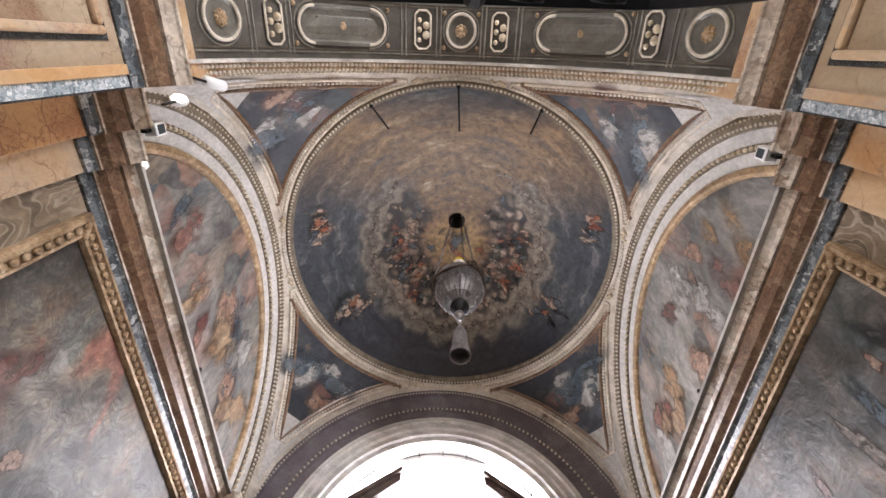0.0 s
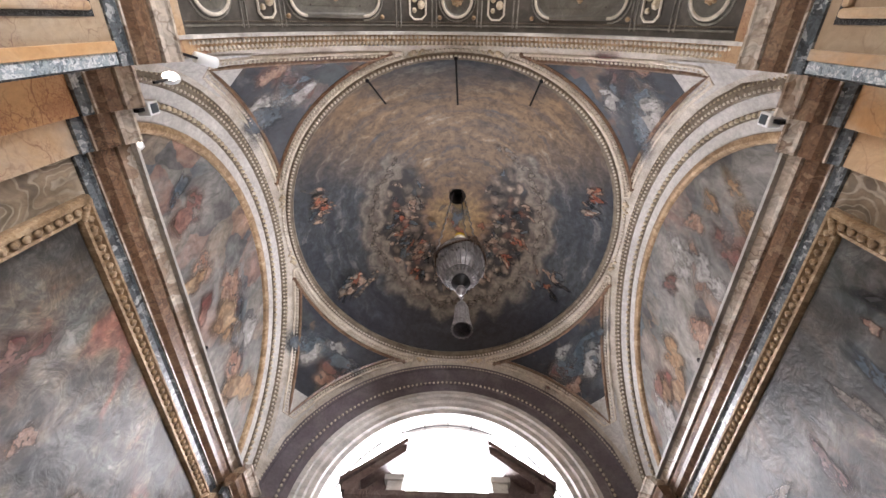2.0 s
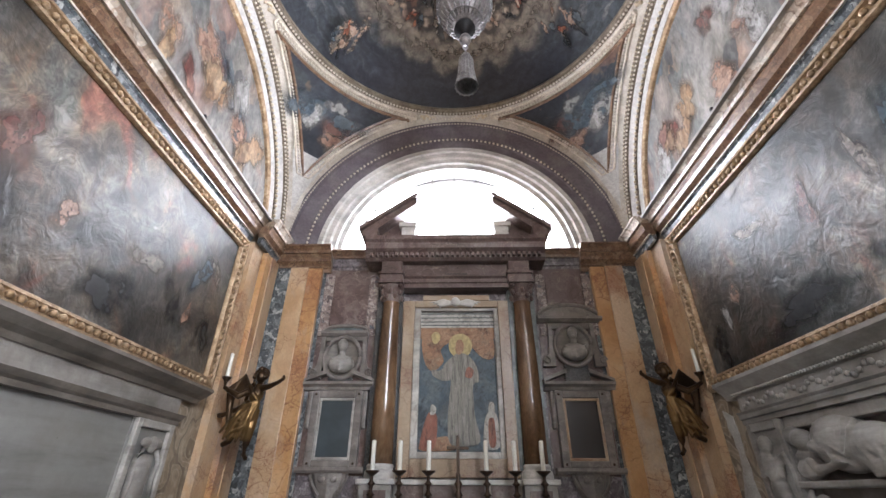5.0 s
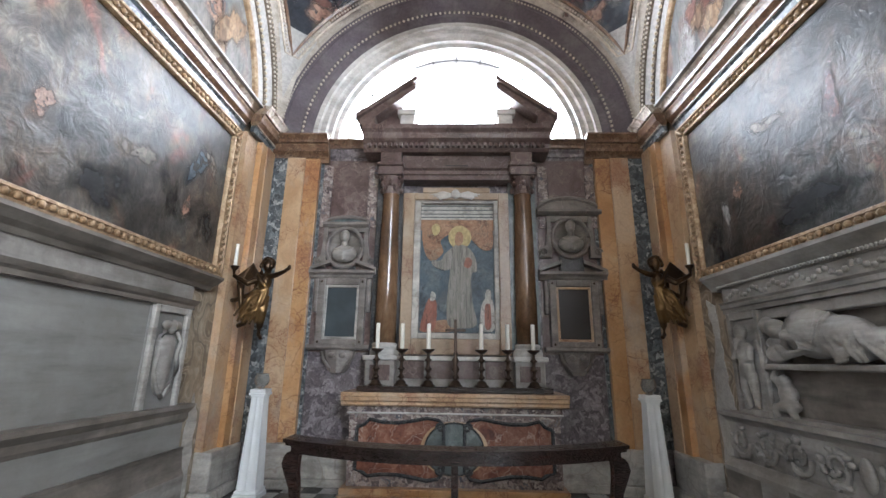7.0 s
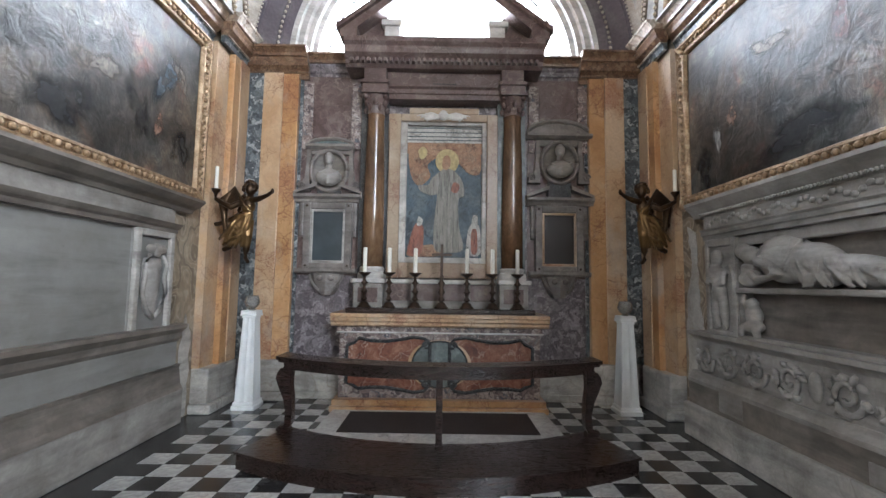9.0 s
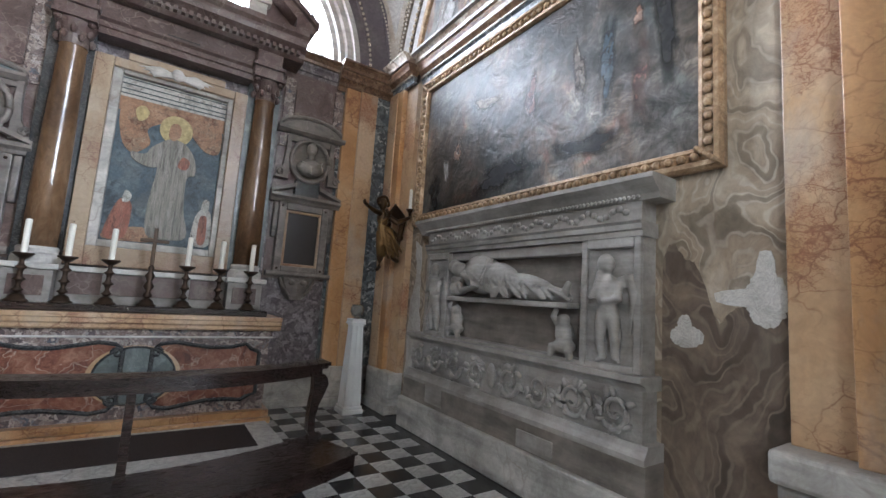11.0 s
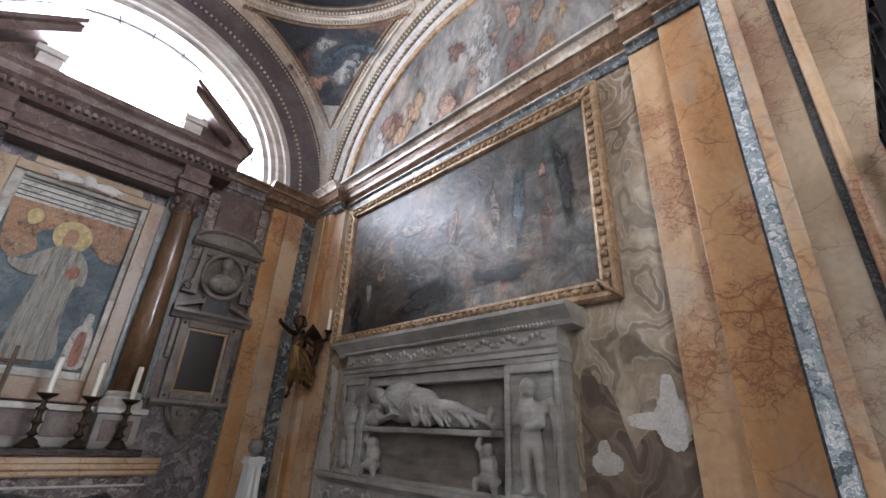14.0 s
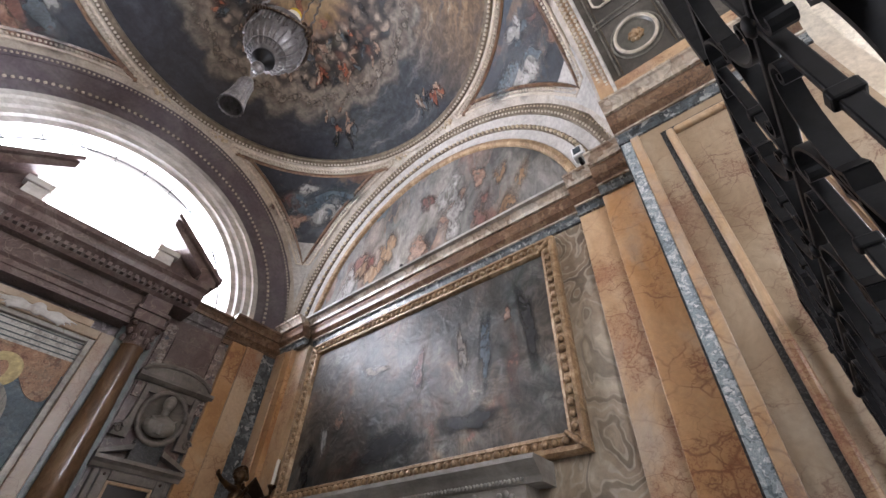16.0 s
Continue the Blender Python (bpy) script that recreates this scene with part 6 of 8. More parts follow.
part("shelf", boxes((-1.27, 1.27, 5.90, NY, 1.64, 1.70), (-1.22, -0.76, 5.71, 5.92, 1.641, 1.701), (0.78, 1.24, 5.71, 5.92, 1.641, 1.701), bevel=0.012), WHITE, ap)
for s in (-1, 1):
    part("backing", sboxes(s, (0.80, 1.20, 5.99, NY, 1.70, 4.36)), DARKM if s < 0 else GREEN, ap)
    col = part("column", lathe([(0.20, 1.70), (0.20, 1.75), (0.19, 1.79), (0.165, 1.81), (0.175, 1.845), (0.158, 1.87)], (0.013 + s * 0.99, 5.94, 0), 24), WHITE, ap, "onyx column on a white base")
    part("shaft", lathe([(0.152, 1.87), (0.150, 2.6), (0.142, 3.2), (0.120, 4.02), (0.13, 4.04), (0.13, 4.06)], (0.013 + s * 0.99, 5.94, 0), 28), ONYX_BACKLIT, col, "polished golden onyx", smooth=True)
    bm = lathe([(0.125, 4.06), (0.13, 4.17), (0.17, 4.27), (0.19, 4.32)], (0.013 + s * 0.99, 5.94, 0), 20)
    for k in range(12):
        a = k * math.pi / 6
        blob(bm, (0.013 + s * 0.99 + 0.15 * math.cos(a), 5.94 + 0.15 * math.sin(a), 4.14 + 0.08 * (k % 2)), (0.035, 0.035, 0.05), seg=7, rings=5)
    for a in (1, 3, 5, 7):
        blob(bm, (0.013 + s * 0.99 + 0.20 * math.cos(a * math.pi / 4), 5.94 + 0.20 * math.sin(a * math.pi / 4), 4.30), (0.04, 0.04, 0.035), seg=8, rings=5)
    box(bm, 0.013 + s * 0.99 - 0.19, 0.013 + s * 0.99 + 0.19, 5.73, 6.1, 4.325, 4.36)
    part("capital", bm, RED_GREY_BACKLIT, col, "carved brown capital")
    part("entablature_block", sboxes(s, (0.80, 1.16, 5.75, NY, 4.36, 4.47), (0.78, 1.18, 5.72, NY, 4.47, 4.52), (0.82, 1.14, 5.76, NY, 4.52, 4.70), bevel=0.008), RED_GREY_BACKLIT, ap)
part("architrave", run([(0, 4.30), (0.24, 4.30), (0.24, 4.37), (0.26, 4.38), (0.26, 4.44), (0.29, 4.47), (0.29, 4.50), (0, 4.50)], (-1.12, NY, 0), (1.12, NY, 0), (0, -1, 0)), RED_GREY_BACKLIT, ap)
part("frieze", boxes((-1.10, 1.10, NY - 0.24, NY, 4.50, 4.70)), RED_GREY_BACKLIT, ap)
part("frieze_plaque", boxes((-0.16, 0.18, NY - 0.248, NY - 0.23, 4.515, 4.535)), DARKM, ap)
part("main_cornice", run([(0, 4.70), (0.36, 4.70), (0.40, 4.74), (0.42, 4.80), (0.50, 4.86), (0.52, 4.92), (0.52, 4.95), (0.56, 4.99), (0.56, 5.06), (0, 5.06)], (-1.40, NY, 0), (1.40, NY, 0), (0, -1, 0)), RED_GREY_BACKLIT, ap)
for k in range(34):
    x = -1.30 + 2.6 * k / 33
    part("dentil", boxes((x - 0.02, x + 0.02, NY - 0.475, NY - 0.39, 4.745, 4.80)), RED_GREY_BACKLIT, ap)
for s in (-1, 1):
    # half of the broken pediment
    pts = [(1.46, 5.06), (1.46, 5.16), (0.62, 5.80), (0.62, 5.68), (1.22, 5.20), (1.22, 5.06)]
    bm = skin(bmesh.new(), [[(s * x, y, z) for x, z in pts] for y in (NY - 0.54, NY + 0.12)], closed_ring=True, caps=True)
    part("raking_cornice", bm, RED_GREY_BACKLIT, ap)
    pts = [(1.50, 5.14), (1.50, 5.21), (0.60, 5.88), (0.60, 5.80)]
    part("raking_fillet", skin(bmesh.new(), [[(s * x, y, z) for x, z in pts] for y in (NY - 0.60, NY + 0.12)], closed_ring=True, caps=True), RED_GREY_BACKLIT, ap)
    pts = [(1.22, 5.06), (1.22, 5.20), (0.84, 5.50), (0.84, 5.06)]
    part("tympanum", skin(bmesh.new(), [[(s * x, y, z) for x, z in pts] for y in (NY - 0.30, NY + 0.10)], closed_ring=True, caps=True), RED_GREY_BACKLIT, ap)
    part("end_block", sboxes(s, (0.64, 0.86, NY - 0.40, NY + 0.1, 5.06, 5.36), (0.62, 0.90, NY - 0.44, NY + 0.1, 5.30, 5.38), bevel=0.008), WHITE, ap)
# the picture's frame
part("yellow_frame", boxes((-0.79, -0.62, 5.99, NY, 1.72, 4.13), (0.64, 0.80, 5.99, NY, 1.72, 4.13), (-0.62, 0.64, 5.99, NY, 1.72, 1.94), (-0.62, 0.64, 5.99, NY, 4.02, 4.13), (-0.50, 0.52, 5.985, NY, 4.13, 4.22), (-0.84, -0.79, 5.995, NY, 3.72, 4.13), (0.80, 0.85, 5.995, NY, 3.72, 4.13), bevel=0.012), BUFF, ap, "buff marble frame with eared corners")
part("white_frame", boxes((-0.62, -0.525, 6.02, NY, 1.94, 4.02), (0.575, 0.64, 6.02, NY, 1.94, 4.02), (-0.525, 0.575, 6.02, NY, 1.94, 2.02), (-0.525, 0.575, 6.02, NY, 3.97, 4.02), bevel=0.01), BASES, ap)
bm = bmesh.new()
blob(bm, (0.0, 5.97, 4.10), (0.07, 0.05, 0.08))
for s in (-1, 1):
    for k in range(5):
        tube([(s * 0.06, 5.98, 4.10 - 0.01 * k), (s * (0.18 + 0.02 * k), 5.975, 4.13 - 0.025 * k), (s * (0.40 - 0.05 * k), 5.98, 4.09 - 0.03 * k)], [0.02, 0.024, 0.008], 6, bm)
ob = part("winged_head", bm, WHITE, smooth=True)
tagged(remeshed(ob, 0.012, 2), "white marble winged head over the picture frame", "statue")

BLUE_GROUND = painted("blue_fresco", [(0.3, (0.05, 0.075, 0.095)), (0.5, (0.085, 0.12, 0.145)), (0.7, (0.13, 0.165, 0.185))], [(0.4, (0.06, 0.08, 0.10)), (0.6, (0.16, 0.19, 0.20))], 3.0, shift=2)
ROBE = painted("grey_robe_paint", [(0.3, (0.20, 0.188, 0.16)), (0.5, (0.29, 0.27, 0.235)), (0.7, (0.37, 0.35, 0.31))], [(0.4, (0.16, 0.15, 0.13)), (0.6, (0.38, 0.36, 0.32))], 4.0, (6, 1, 0.5), shift=3)
RED_PAINT = painted("red_paint", [(0.3, (0.22, 0.075, 0.05)), (0.5, (0.32, 0.12, 0.08)), (0.7, (0.40, 0.18, 0.12))], [(0.4, (0.16, 0.055, 0.04)), (0.6, (0.40, 0.20, 0.14))], 5.0, (3, 1, 0.7), shift=5)
OCHRE = painted("ochre_paint", [(0.3, (0.26, 0.13, 0.075)), (0.5, (0.34, 0.19, 0.11)), (0.7, (0.42, 0.26, 0.16))], [(0.4, (0.22, 0.10, 0.06)), (0.6, (0.45, 0.31, 0.2))], 5.0, shift=6)
PALE = painted("pale_paint", [(0.3, (0.42, 0.40, 0.36)), (0.5, (0.52, 0.50, 0.46)), (0.7, (0.60, 0.58, 0.53))], [(0.4, (0.38, 0.35, 0.31)), (0.6, (0.58, 0.56, 0.5))], 5.0, shift=8)
HALO = plain("gilt_paint", (0.42, 0.33, 0.15), 0.5, 0.1, 0.35, 25)
pic = thing("altar_fresco", "fresco of a grey-robed shape with a gold disc on blue", "painting", at=(0.025, 0, -0.174))
pic.scale = (1.02, 1, 1.065)
part("blue_field", boxes((-0.54, 0.54, 6.085, NY - 0.004, 2.06, 3.90)), BLUE_GROUND, pic)


def shape(name, pts, layer, mat, cx=0.02):
    """A flat painted form on the fresco, outlined by a smooth closed curve through pts."""
    out = []
    n = len(pts)
    for i in range(n):
        p0, p1, p2, p3 = (Vector(pts[(i + k - 1) % n]) for k in range(4))
        for t in (0, 0.25, 0.5, 0.75):
            out.append(0.5 * ((2 * p1) + (p2 - p0) * t + (2 * p0 - 5 * p1 + 4 * p2 - p3) * t * t + (3 * p1 - p0 - 3 * p2 + p3) * t ** 3))
    y1 = 6.078 - 0.003 * layer
    bm = skin(bmesh.new(), [[(p.x + cx, y, p.y) for p in out] for y in (y1, 6.0865)], closed_ring=True, caps=True)
    return part(name, bm, mat, pic)


part("painted_cornice", boxes((-0.54, 0.54, 6.079, 6.086, 3.66, 3.90)), PALE, pic)
for z in (3.69, 3.74, 3.80, 3.86):
    part("painted_line", boxes((-0.54, 0.54, 6.076, 6.080, z, z + 0.014)), SLATE, pic)
part("painted_band", boxes((-0.54, 0.54, 6.079, 6.086, 3.50, 3.66)), OCHRE, pic)
shape("drapery", [(-0.52, 3.55), (-0.50, 3.20), (-0.38, 3.05), (-0.22, 3.18), (-0.26, 3.35), (-0.08, 3.50), (-0.20, 3.60)], 2, OCHRE)
shape("drapery", [(0.48, 3.55), (0.50, 3.25), (0.36, 3.22), (0.22, 3.34), (0.10, 3.52), (0.25, 3.60)], 2, OCHRE)
shape("small_head", [(-0.36, 3.42), (-0.29, 3.46), (-0.27, 3.54), (-0.33, 3.60), (-0.40, 3.54)], 3, HALO)
shape("small_head", [(0.31, 3.44), (0.36, 3.48), (0.34, 3.56), (0.28, 3.56), (0.27, 3.49)], 3, OCHRE)
part("gold_disc", skin(bmesh.new(), [[(0.04 + 0.17 * math.cos(a), y, 3.40 + 0.17 * math.sin(a)) for a in arc(27, 0, 6.05)] for y in (6.0675, 6.0865)], closed_ring=True, caps=True), HALO, pic)
shape("robe", [(-0.14, 2.17), (-0.16, 2.5), (-0.12, 2.95), (-0.20, 3.02), (-0.22, 3.12), (-0.10, 3.24), (0.0, 3.29), (0.13, 3.26), (0.24, 3.12), (0.27, 2.92), (0.19, 2.86), (0.20, 2.5), (0.26, 2.18), (0.05, 2.13)], 5, ROBE)
shape("sleeve", [(-0.10, 3.18), (-0.26, 3.06), (-0.38, 3.06), (-0.36, 2.98), (-0.20, 2.92), (-0.08, 2.98)], 6, ROBE)
shape("head", [(-0.05, 3.32), (0.0, 3.27), (0.06, 3.32), (0.07, 3.42), (0.02, 3.48), (-0.04, 3.44)], 7, OCHRE)
shape("book", [(0.08, 2.98), (0.17, 2.96), (0.20, 3.06), (0.12, 3.10)], 7, RED_PAINT)
shape("kneeling_form", [(-0.52, 2.10), (-0.50, 2.30), (-0.42, 2.52), (-0.32, 2.50), (-0.30, 2.35), (-0.34, 2.10)], 4, RED_PAINT)
shape("kneeling_head", [(-0.40, 2.50), (-0.34, 2.50), (-0.32, 2.58), (-0.38, 2.62)], 5, PALE)
shape("standing_form", [(0.32, 2.12), (0.32, 2.36), (0.36, 2.50), (0.43, 2.54), (0.50, 2.46), (0.51, 2.12)], 4, PALE)
shape("standing_robe", [(0.38, 2.14), (0.38, 2.42), (0.43, 2.46), (0.46, 2.40), (0.46, 2.14)], 5, RED_PAINT)
shape("standing_head", [(0.39, 2.52), (0.46, 2.52), (0.46, 2.64), (0.40, 2.64)], 5, PALE)
shape("painted_ground", [(-0.52, 2.08), (-0.50, 2.16), (-0.18, 2.24), (-0.05, 2.10), (-0.3, 2.07)], 3, OCHRE)

# bust monuments beside the altarpiece


def bust(x, z, big):
    bm = bmesh.new()
    blob(bm, (x, 5.99, z + 0.17), (0.075, 0.075, 0.10))
    blob(bm, (x, 6.0, z + 0.05), (0.05, 0.05, 0.08))
    blob(bm, (x, 6.01, z - 0.10), (0.19, 0.10, 0.13), seg=14, rings=9)
    blob(bm, (x, 5.985, z + 0.12), (0.05, 0.065, 0.05))
    for k in range(6):
        tube([(x - 0.15 + 0.02 * k, 5.96, z - 0.02 - 0.03 * k), (x, 5.91, z - 0.10 - 0.022 * k), (x + 0.16 - 0.02 * k, 5.96, z - 0.01 - 0.03 * k)], 0.014, 6, bm)
    ob = part("bust", bm, GREY, smooth=True)
    return tagged(remeshed(ob, 0.010, 2), "pale marble portrait bust in a round niche", "statue", "busts")


for s, x, zc, gable_half, gable_rise, gable_at in ((-1, -1.655, 3.26, 0.33, 0.10, 0.32), (1, 1.71, 3.435, 0.46, 0.21, 0.36)):
    mon = thing("bust_monument", "grey marble wall monument with a round bust niche and dark slab", "monument", "bust monuments")
    part("panel_behind", boxes((x - 0.46, x + 0.46, NY - 0.012, NY, 1.74, 4.72)), RED_GREY_BACKLIT, mon)
    part("red_panel", boxes((x - 0.28, x + 0.28, NY - 0.03, NY - 0.011, 3.78 if s < 0 else 4.06, 4.46), bevel=0.006), RED_GREY_BACKLIT, mon)
    for g in (-1, 1):
        part("panel_frame", sboxes(1, (x + g * 0.29, x + g * 0.44, NY - 0.035, NY - 0.011, 3.60, 4.62), bevel=0.008), FLOWERED, mon)
        part("ear", sboxes(1, (x + g * 0.35, x + g * 0.42, NY - 0.07, NY, 2.30, 2.80), bevel=0.02), MONUMENT, mon)
    part("slab_frame", boxes((x - 0.35, x - 0.25, NY - 0.09, NY, 1.84, 2.80), (x + 0.25, x + 0.35, NY - 0.09, NY, 1.84, 2.80), (x - 0.25, x + 0.25, NY - 0.09, NY, 1.84, 1.92), (x - 0.25, x + 0.25, NY - 0.09, NY, 2.70, 2.80), bevel=0.012), MONUMENT, mon)
    part("inner_frame", boxes((x - 0.25, x - 0.215, NY - 0.07, NY, 1.92, 2.70), (x + 0.215, x + 0.25, NY - 0.07, NY, 1.92, 2.70), (x - 0.215, x + 0.215, NY - 0.07, NY, 1.92, 1.955), (x - 0.215, x + 0.215, NY - 0.07, NY, 2.665, 2.70), bevel=0.008), GIALLO_PALE if s > 0 else BASES, mon)
    part("slab", boxes((x - 0.215, x + 0.215, NY - 0.05, NY - 0.01, 1.955, 2.665)), SLATE if s < 0 else SLATE_BROWN, mon, "dark blank inscription slab")
    for bx in (-0.30, 0.30):
        for bz in (1.88, 2.75):
            bmb = blob(bmesh.new(), (x + bx, NY - 0.092, bz), (0.018, 0.012, 0.018), seg=8, rings=5)
            part("boss", bmb, DARK_BRONZE, mon, smooth=True)
    part("sill", run([(0, 1.77), (0.10, 1.77), (0.13, 1.80), (0.13, 1.84), (0, 1.84)], (x - 0.44, NY, 0), (x + 0.44, NY, 0), (0, -1, 0)), MONUMENT, mon)
    part("lintel", run([(0, 2.80), (0.10, 2.80), (0.12, 2.84), (0.17, 2.87), (0.17, 2.91), (0, 2.91)], (x - 0.49, NY, 0), (x + 0.49, NY, 0), (0, -1, 0)), MONUMENT, mon)
    for g in (-1, 1):
        pts = [(0.49, 2.91), (0.49, 2.95), (0.16, 3.09), (0.16, 3.03)]
        part("broken_gable", skin(bmesh.new(), [[(x + g * a, y, b) for a, b in pts] for y in (NY - 0.15, NY)], closed_ring=True, caps=True), MONUMENT, mon)
    part("block", boxes((x - 0.17, x + 0.17, NY - 0.10, NY, 2.91, zc - 0.28), bevel=0.008), DARKM, mon)
    # the round niche between scrolled sides
    ring_pts = [(x + 0.265 * math.cos(a), NY - 0.10, zc + 0.30 * math.sin(a)) for a in arc(40, 0, 2 * math.pi)]
    part("niche_ring", tube(ring_pts, 0.032, 8), MONUMENT, mon, smooth=True)
    part("niche_bowl", skin(bmesh.new(), [[(x + q * 0.26 * math.cos(a), NY - 0.10 + 0.085 * math.sqrt(max(0, 1 - q * q)), zc + q * 0.295 * math.sin(a)) for a in arc(32, 0, 2 * math.pi)] for q in (1, 0.95, 0.85, 0.7, 0.45, 0.02)]), GREY_DARK, mon, smooth=True)
    for g in (-1, 1):
        bm = bmesh.new()
        skin(bm, [[(x + g * (0.28 + w * 0.5 + dx), y, zc + z) for y in (NY - 0.09, NY) for dx in ((-w * 0.5, w * 0.5) if y < NY - 0.05 else (w * 0.5, -w * 0.5))] for z, w in ((0.33, 0.06), (0.1, 0.06), (-0.1, 0.08), (-0.22, 0.15), (-0.30, 0.18))], closed_ring=True, caps=True)
        tube([(x + g * (0.40 + 0.05 * math.cos(a) * (1 - a / 12)), NY - 0.10, zc - 0.22 + 0.06 * math.sin(a) * (1 - a / 12)) for a in arc(16, 0, 8)], 0.016, 6, bm)
        part("scroll_side", bm, MONUMENT, mon)
    part("top_block", boxes((x - 0.32, x + 0.32, NY - 0.06, NY, zc + 0.26, zc + gable_at)), MONUMENT, mon)
    top = zc + gable_at
    part("bust_cornice", run([(0, 0), (0.09, 0), (0.14, 0.04), (0.14, 0.075), (0, 0.075)], (x - gable_half - 0.02, NY, top), (x + gable_half + 0.02, NY, top), (0, -1, 0)), MONUMENT, mon)
    seg = [(x + gable_half * math.cos(a), top + 0.075 + gable_rise * math.sin(a)) for a in arc(20)]
    part("segmental_pediment", skin(bmesh.new(), [[(a, y, b) for a, b in seg] for y in (NY - 0.05, NY)], closed_ring=True, caps=True), GREEN if s < 0 else MONUMENT, mon)
    part("pediment_moulding", tube([(a, NY - 0.06, b) for a, b in seg], 0.03, 6), MONUMENT, mon)
    bm = bmesh.new()
    skin(bm, [[(x - w, NY, z), (x - w * 0.7, NY - 0.07, z), (x, NY - 0.10, z), (x + w * 0.7, NY - 0.07, z), (x + w, NY, z)] for z, w in ((1.46, 0.10), (1.52, 0.16), (1.62, 0.20), (1.70, 0.24), (1.77, 0.26))], closed_ring=True, caps=True)
    for g in (-1, 1):
        tube([(x + g * 0.24, NY - 0.06, 1.75), (x + g * 0.19, NY - 0.08, 1.63), (x + g * 0.10, NY - 0.09, 1.52)], 0.022, 6, bm)
        blob(bm, (x + g * 0.08, NY - 0.10, 1.70), (0.05, 0.03, 0.04))
    part("shield", bm, MONUMENT, mon, "carved shield bracket")
    bust(x, zc, s < 0)

# ---- the altar ----
altar = thing("altar", "altar table inlaid with red, green and flowered marbles", "altar")
part("base_step", boxes((-1.40, 1.40, 5.46, NY, 0.0, 0.07), (-1.38, 1.38, 5.50, NY, 0.07, 0.15), bevel=0.012), GIALLO, altar, "yellow marble base step")
part("body", boxes((-1.32, 1.32, 5.60, NY, 0.15, 1.10)), FLOWERED, altar)
part("white_fillet", boxes((-1.36, 1.36, 5.575, NY, 0.985, 1.005), bevel=0.005), WHITE, altar)
part("upper_band", boxes((-1.35, 1.35, 5.585, NY, 1.005, 1.08)), FLOWERED, altar)
part("table_slab", run([(0, 1.08), (0.60, 1.08), (0.62, 1.10), (0.62, 1.13), (0.645, 1.15), (0.645, 1.19), (0.66, 1.20), (0.66, 1.245), (0, 1.245)], (-1.42, NY, 0), (1.42, NY, 0), (0, -1, 0)), GIALLO_PALE, altar, "cream and yellow marble slab")


def inlay(name, pts, mat, lift):
    bm = skin(bmesh.new(), [[(x, y, z) for x, z in pts] for y in (5.60 - lift, 5.602)], closed_ring=True, caps=True)
    return part(name, bm, mat, altar)


for s in (-1, 1):
    top = [(1.22, 0.82), (1.12, 0.86), (1.06, 0.92), (0.9, 0.885), (0.7, 0.88), (0.5, 0.91), (0.34, 0.94), (0.2, 0.92), (0.13, 0.86)]
    low = [(0.13, 0.32), (0.2, 0.25), (0.34, 0.23), (0.5, 0.26), (0.7, 0.29), (0.9, 0.29), (1.06, 0.27), (1.12, 0.31), (1.22, 0.34)]
    field = inlay("red_field", [(s * a, b) for a, b in top + low], RED, 0.004)
    edge = [(s * a, 5.592, b) for a, b in top + low]
    part("dark_scroll", tube(edge + edge[:1], 0.024, 6), DARKM, altar)
    for z, up in ((0.83, 1), (0.35, -1)):
        spiral = [(s * (0.17 + 0.055 * math.cos(a) * (1 - a / 11)), 5.592, z + up * 0.055 * math.sin(a) * (1 - a / 11)) for a in arc(18, 0, 8)]
        part("volute", tube(spiral, 0.019, 6), DARKM, altar)
oval = [(0.36 * math.cos(a), 0.59 + 0.30 * math.sin(a)) for a in arc(31, 0, 6.08)]
inlay("cream_oval", [(x * 1.16, 0.59 + (z - 0.59) * 1.05) for x, z in oval], GIALLO_PALE, 0.007)
inlay("green_oval", oval, GREEN, 0.011)
part("oval_edge", tube([(x, 5.588, z) for x, z in oval + oval[:1]], 0.013, 6), DARKM, altar)
tagged(part("altar_shelf", boxes((-1.25, 1.25, 5.55, 5.77, 1.247, 1.315), bevel=0.01), WOOD), "dark wooden shelf standing on the altar", "shelf")


def candlestick():
    t = thing("candlestick", "dark turned bronze candlestick with a white candle", "candlestick", "altar candlesticks")
    part("foot", lathe([(0.095, 0), (0.095, 0.015), (0.07, 0.03), (0.06, 0.06), (0.025, 0.085)], seg=18), DARK_BRONZE, t, smooth=True)
    part("stem", lathe([(0.022, 0.085), (0.03, 0.10), (0.05, 0.115), (0.03, 0.13), (0.018, 0.16), (0.03, 0.20), (0.055, 0.215), (0.03, 0.235), (0.02, 0.27), (0.024, 0.31), (0.052, 0.33), (0.026, 0.35), (0.018, 0.38), (0.022, 0.41)], seg=14), DARK_BRONZE, t, smooth=True)
    part("drip_pan", lathe([(0.022, 0.41), (0.06, 0.44), (0.085, 0.46), (0.085, 0.47), (0.02, 0.465)], seg=18), DARK_BRONZE, t, smooth=True)
    c = part("candle", lathe([(0.027, 0.465), (0.027, 0.79), (0.020, 0.803), (0.004, 0.803)], seg=14), WAX, t, "white wax candle")
    part("wick", tube([(0, 0, 0.81), (0.002, 0, 0.83)], 0.003, 5), IRON, c)
    return t


first = candlestick()
first.location = (-1.025, 5.65, 1.317)
for x in (-0.695, -0.345, 0.35, 0.695, 1.03):
    copy_thing(first, pose(x, 5.65, 1.317, 0, 0, 40 * x))
t = thing("altar_cross", "dark bronze cross on a turned foot", "cross", at=(0.01, 5.65, 1.317))
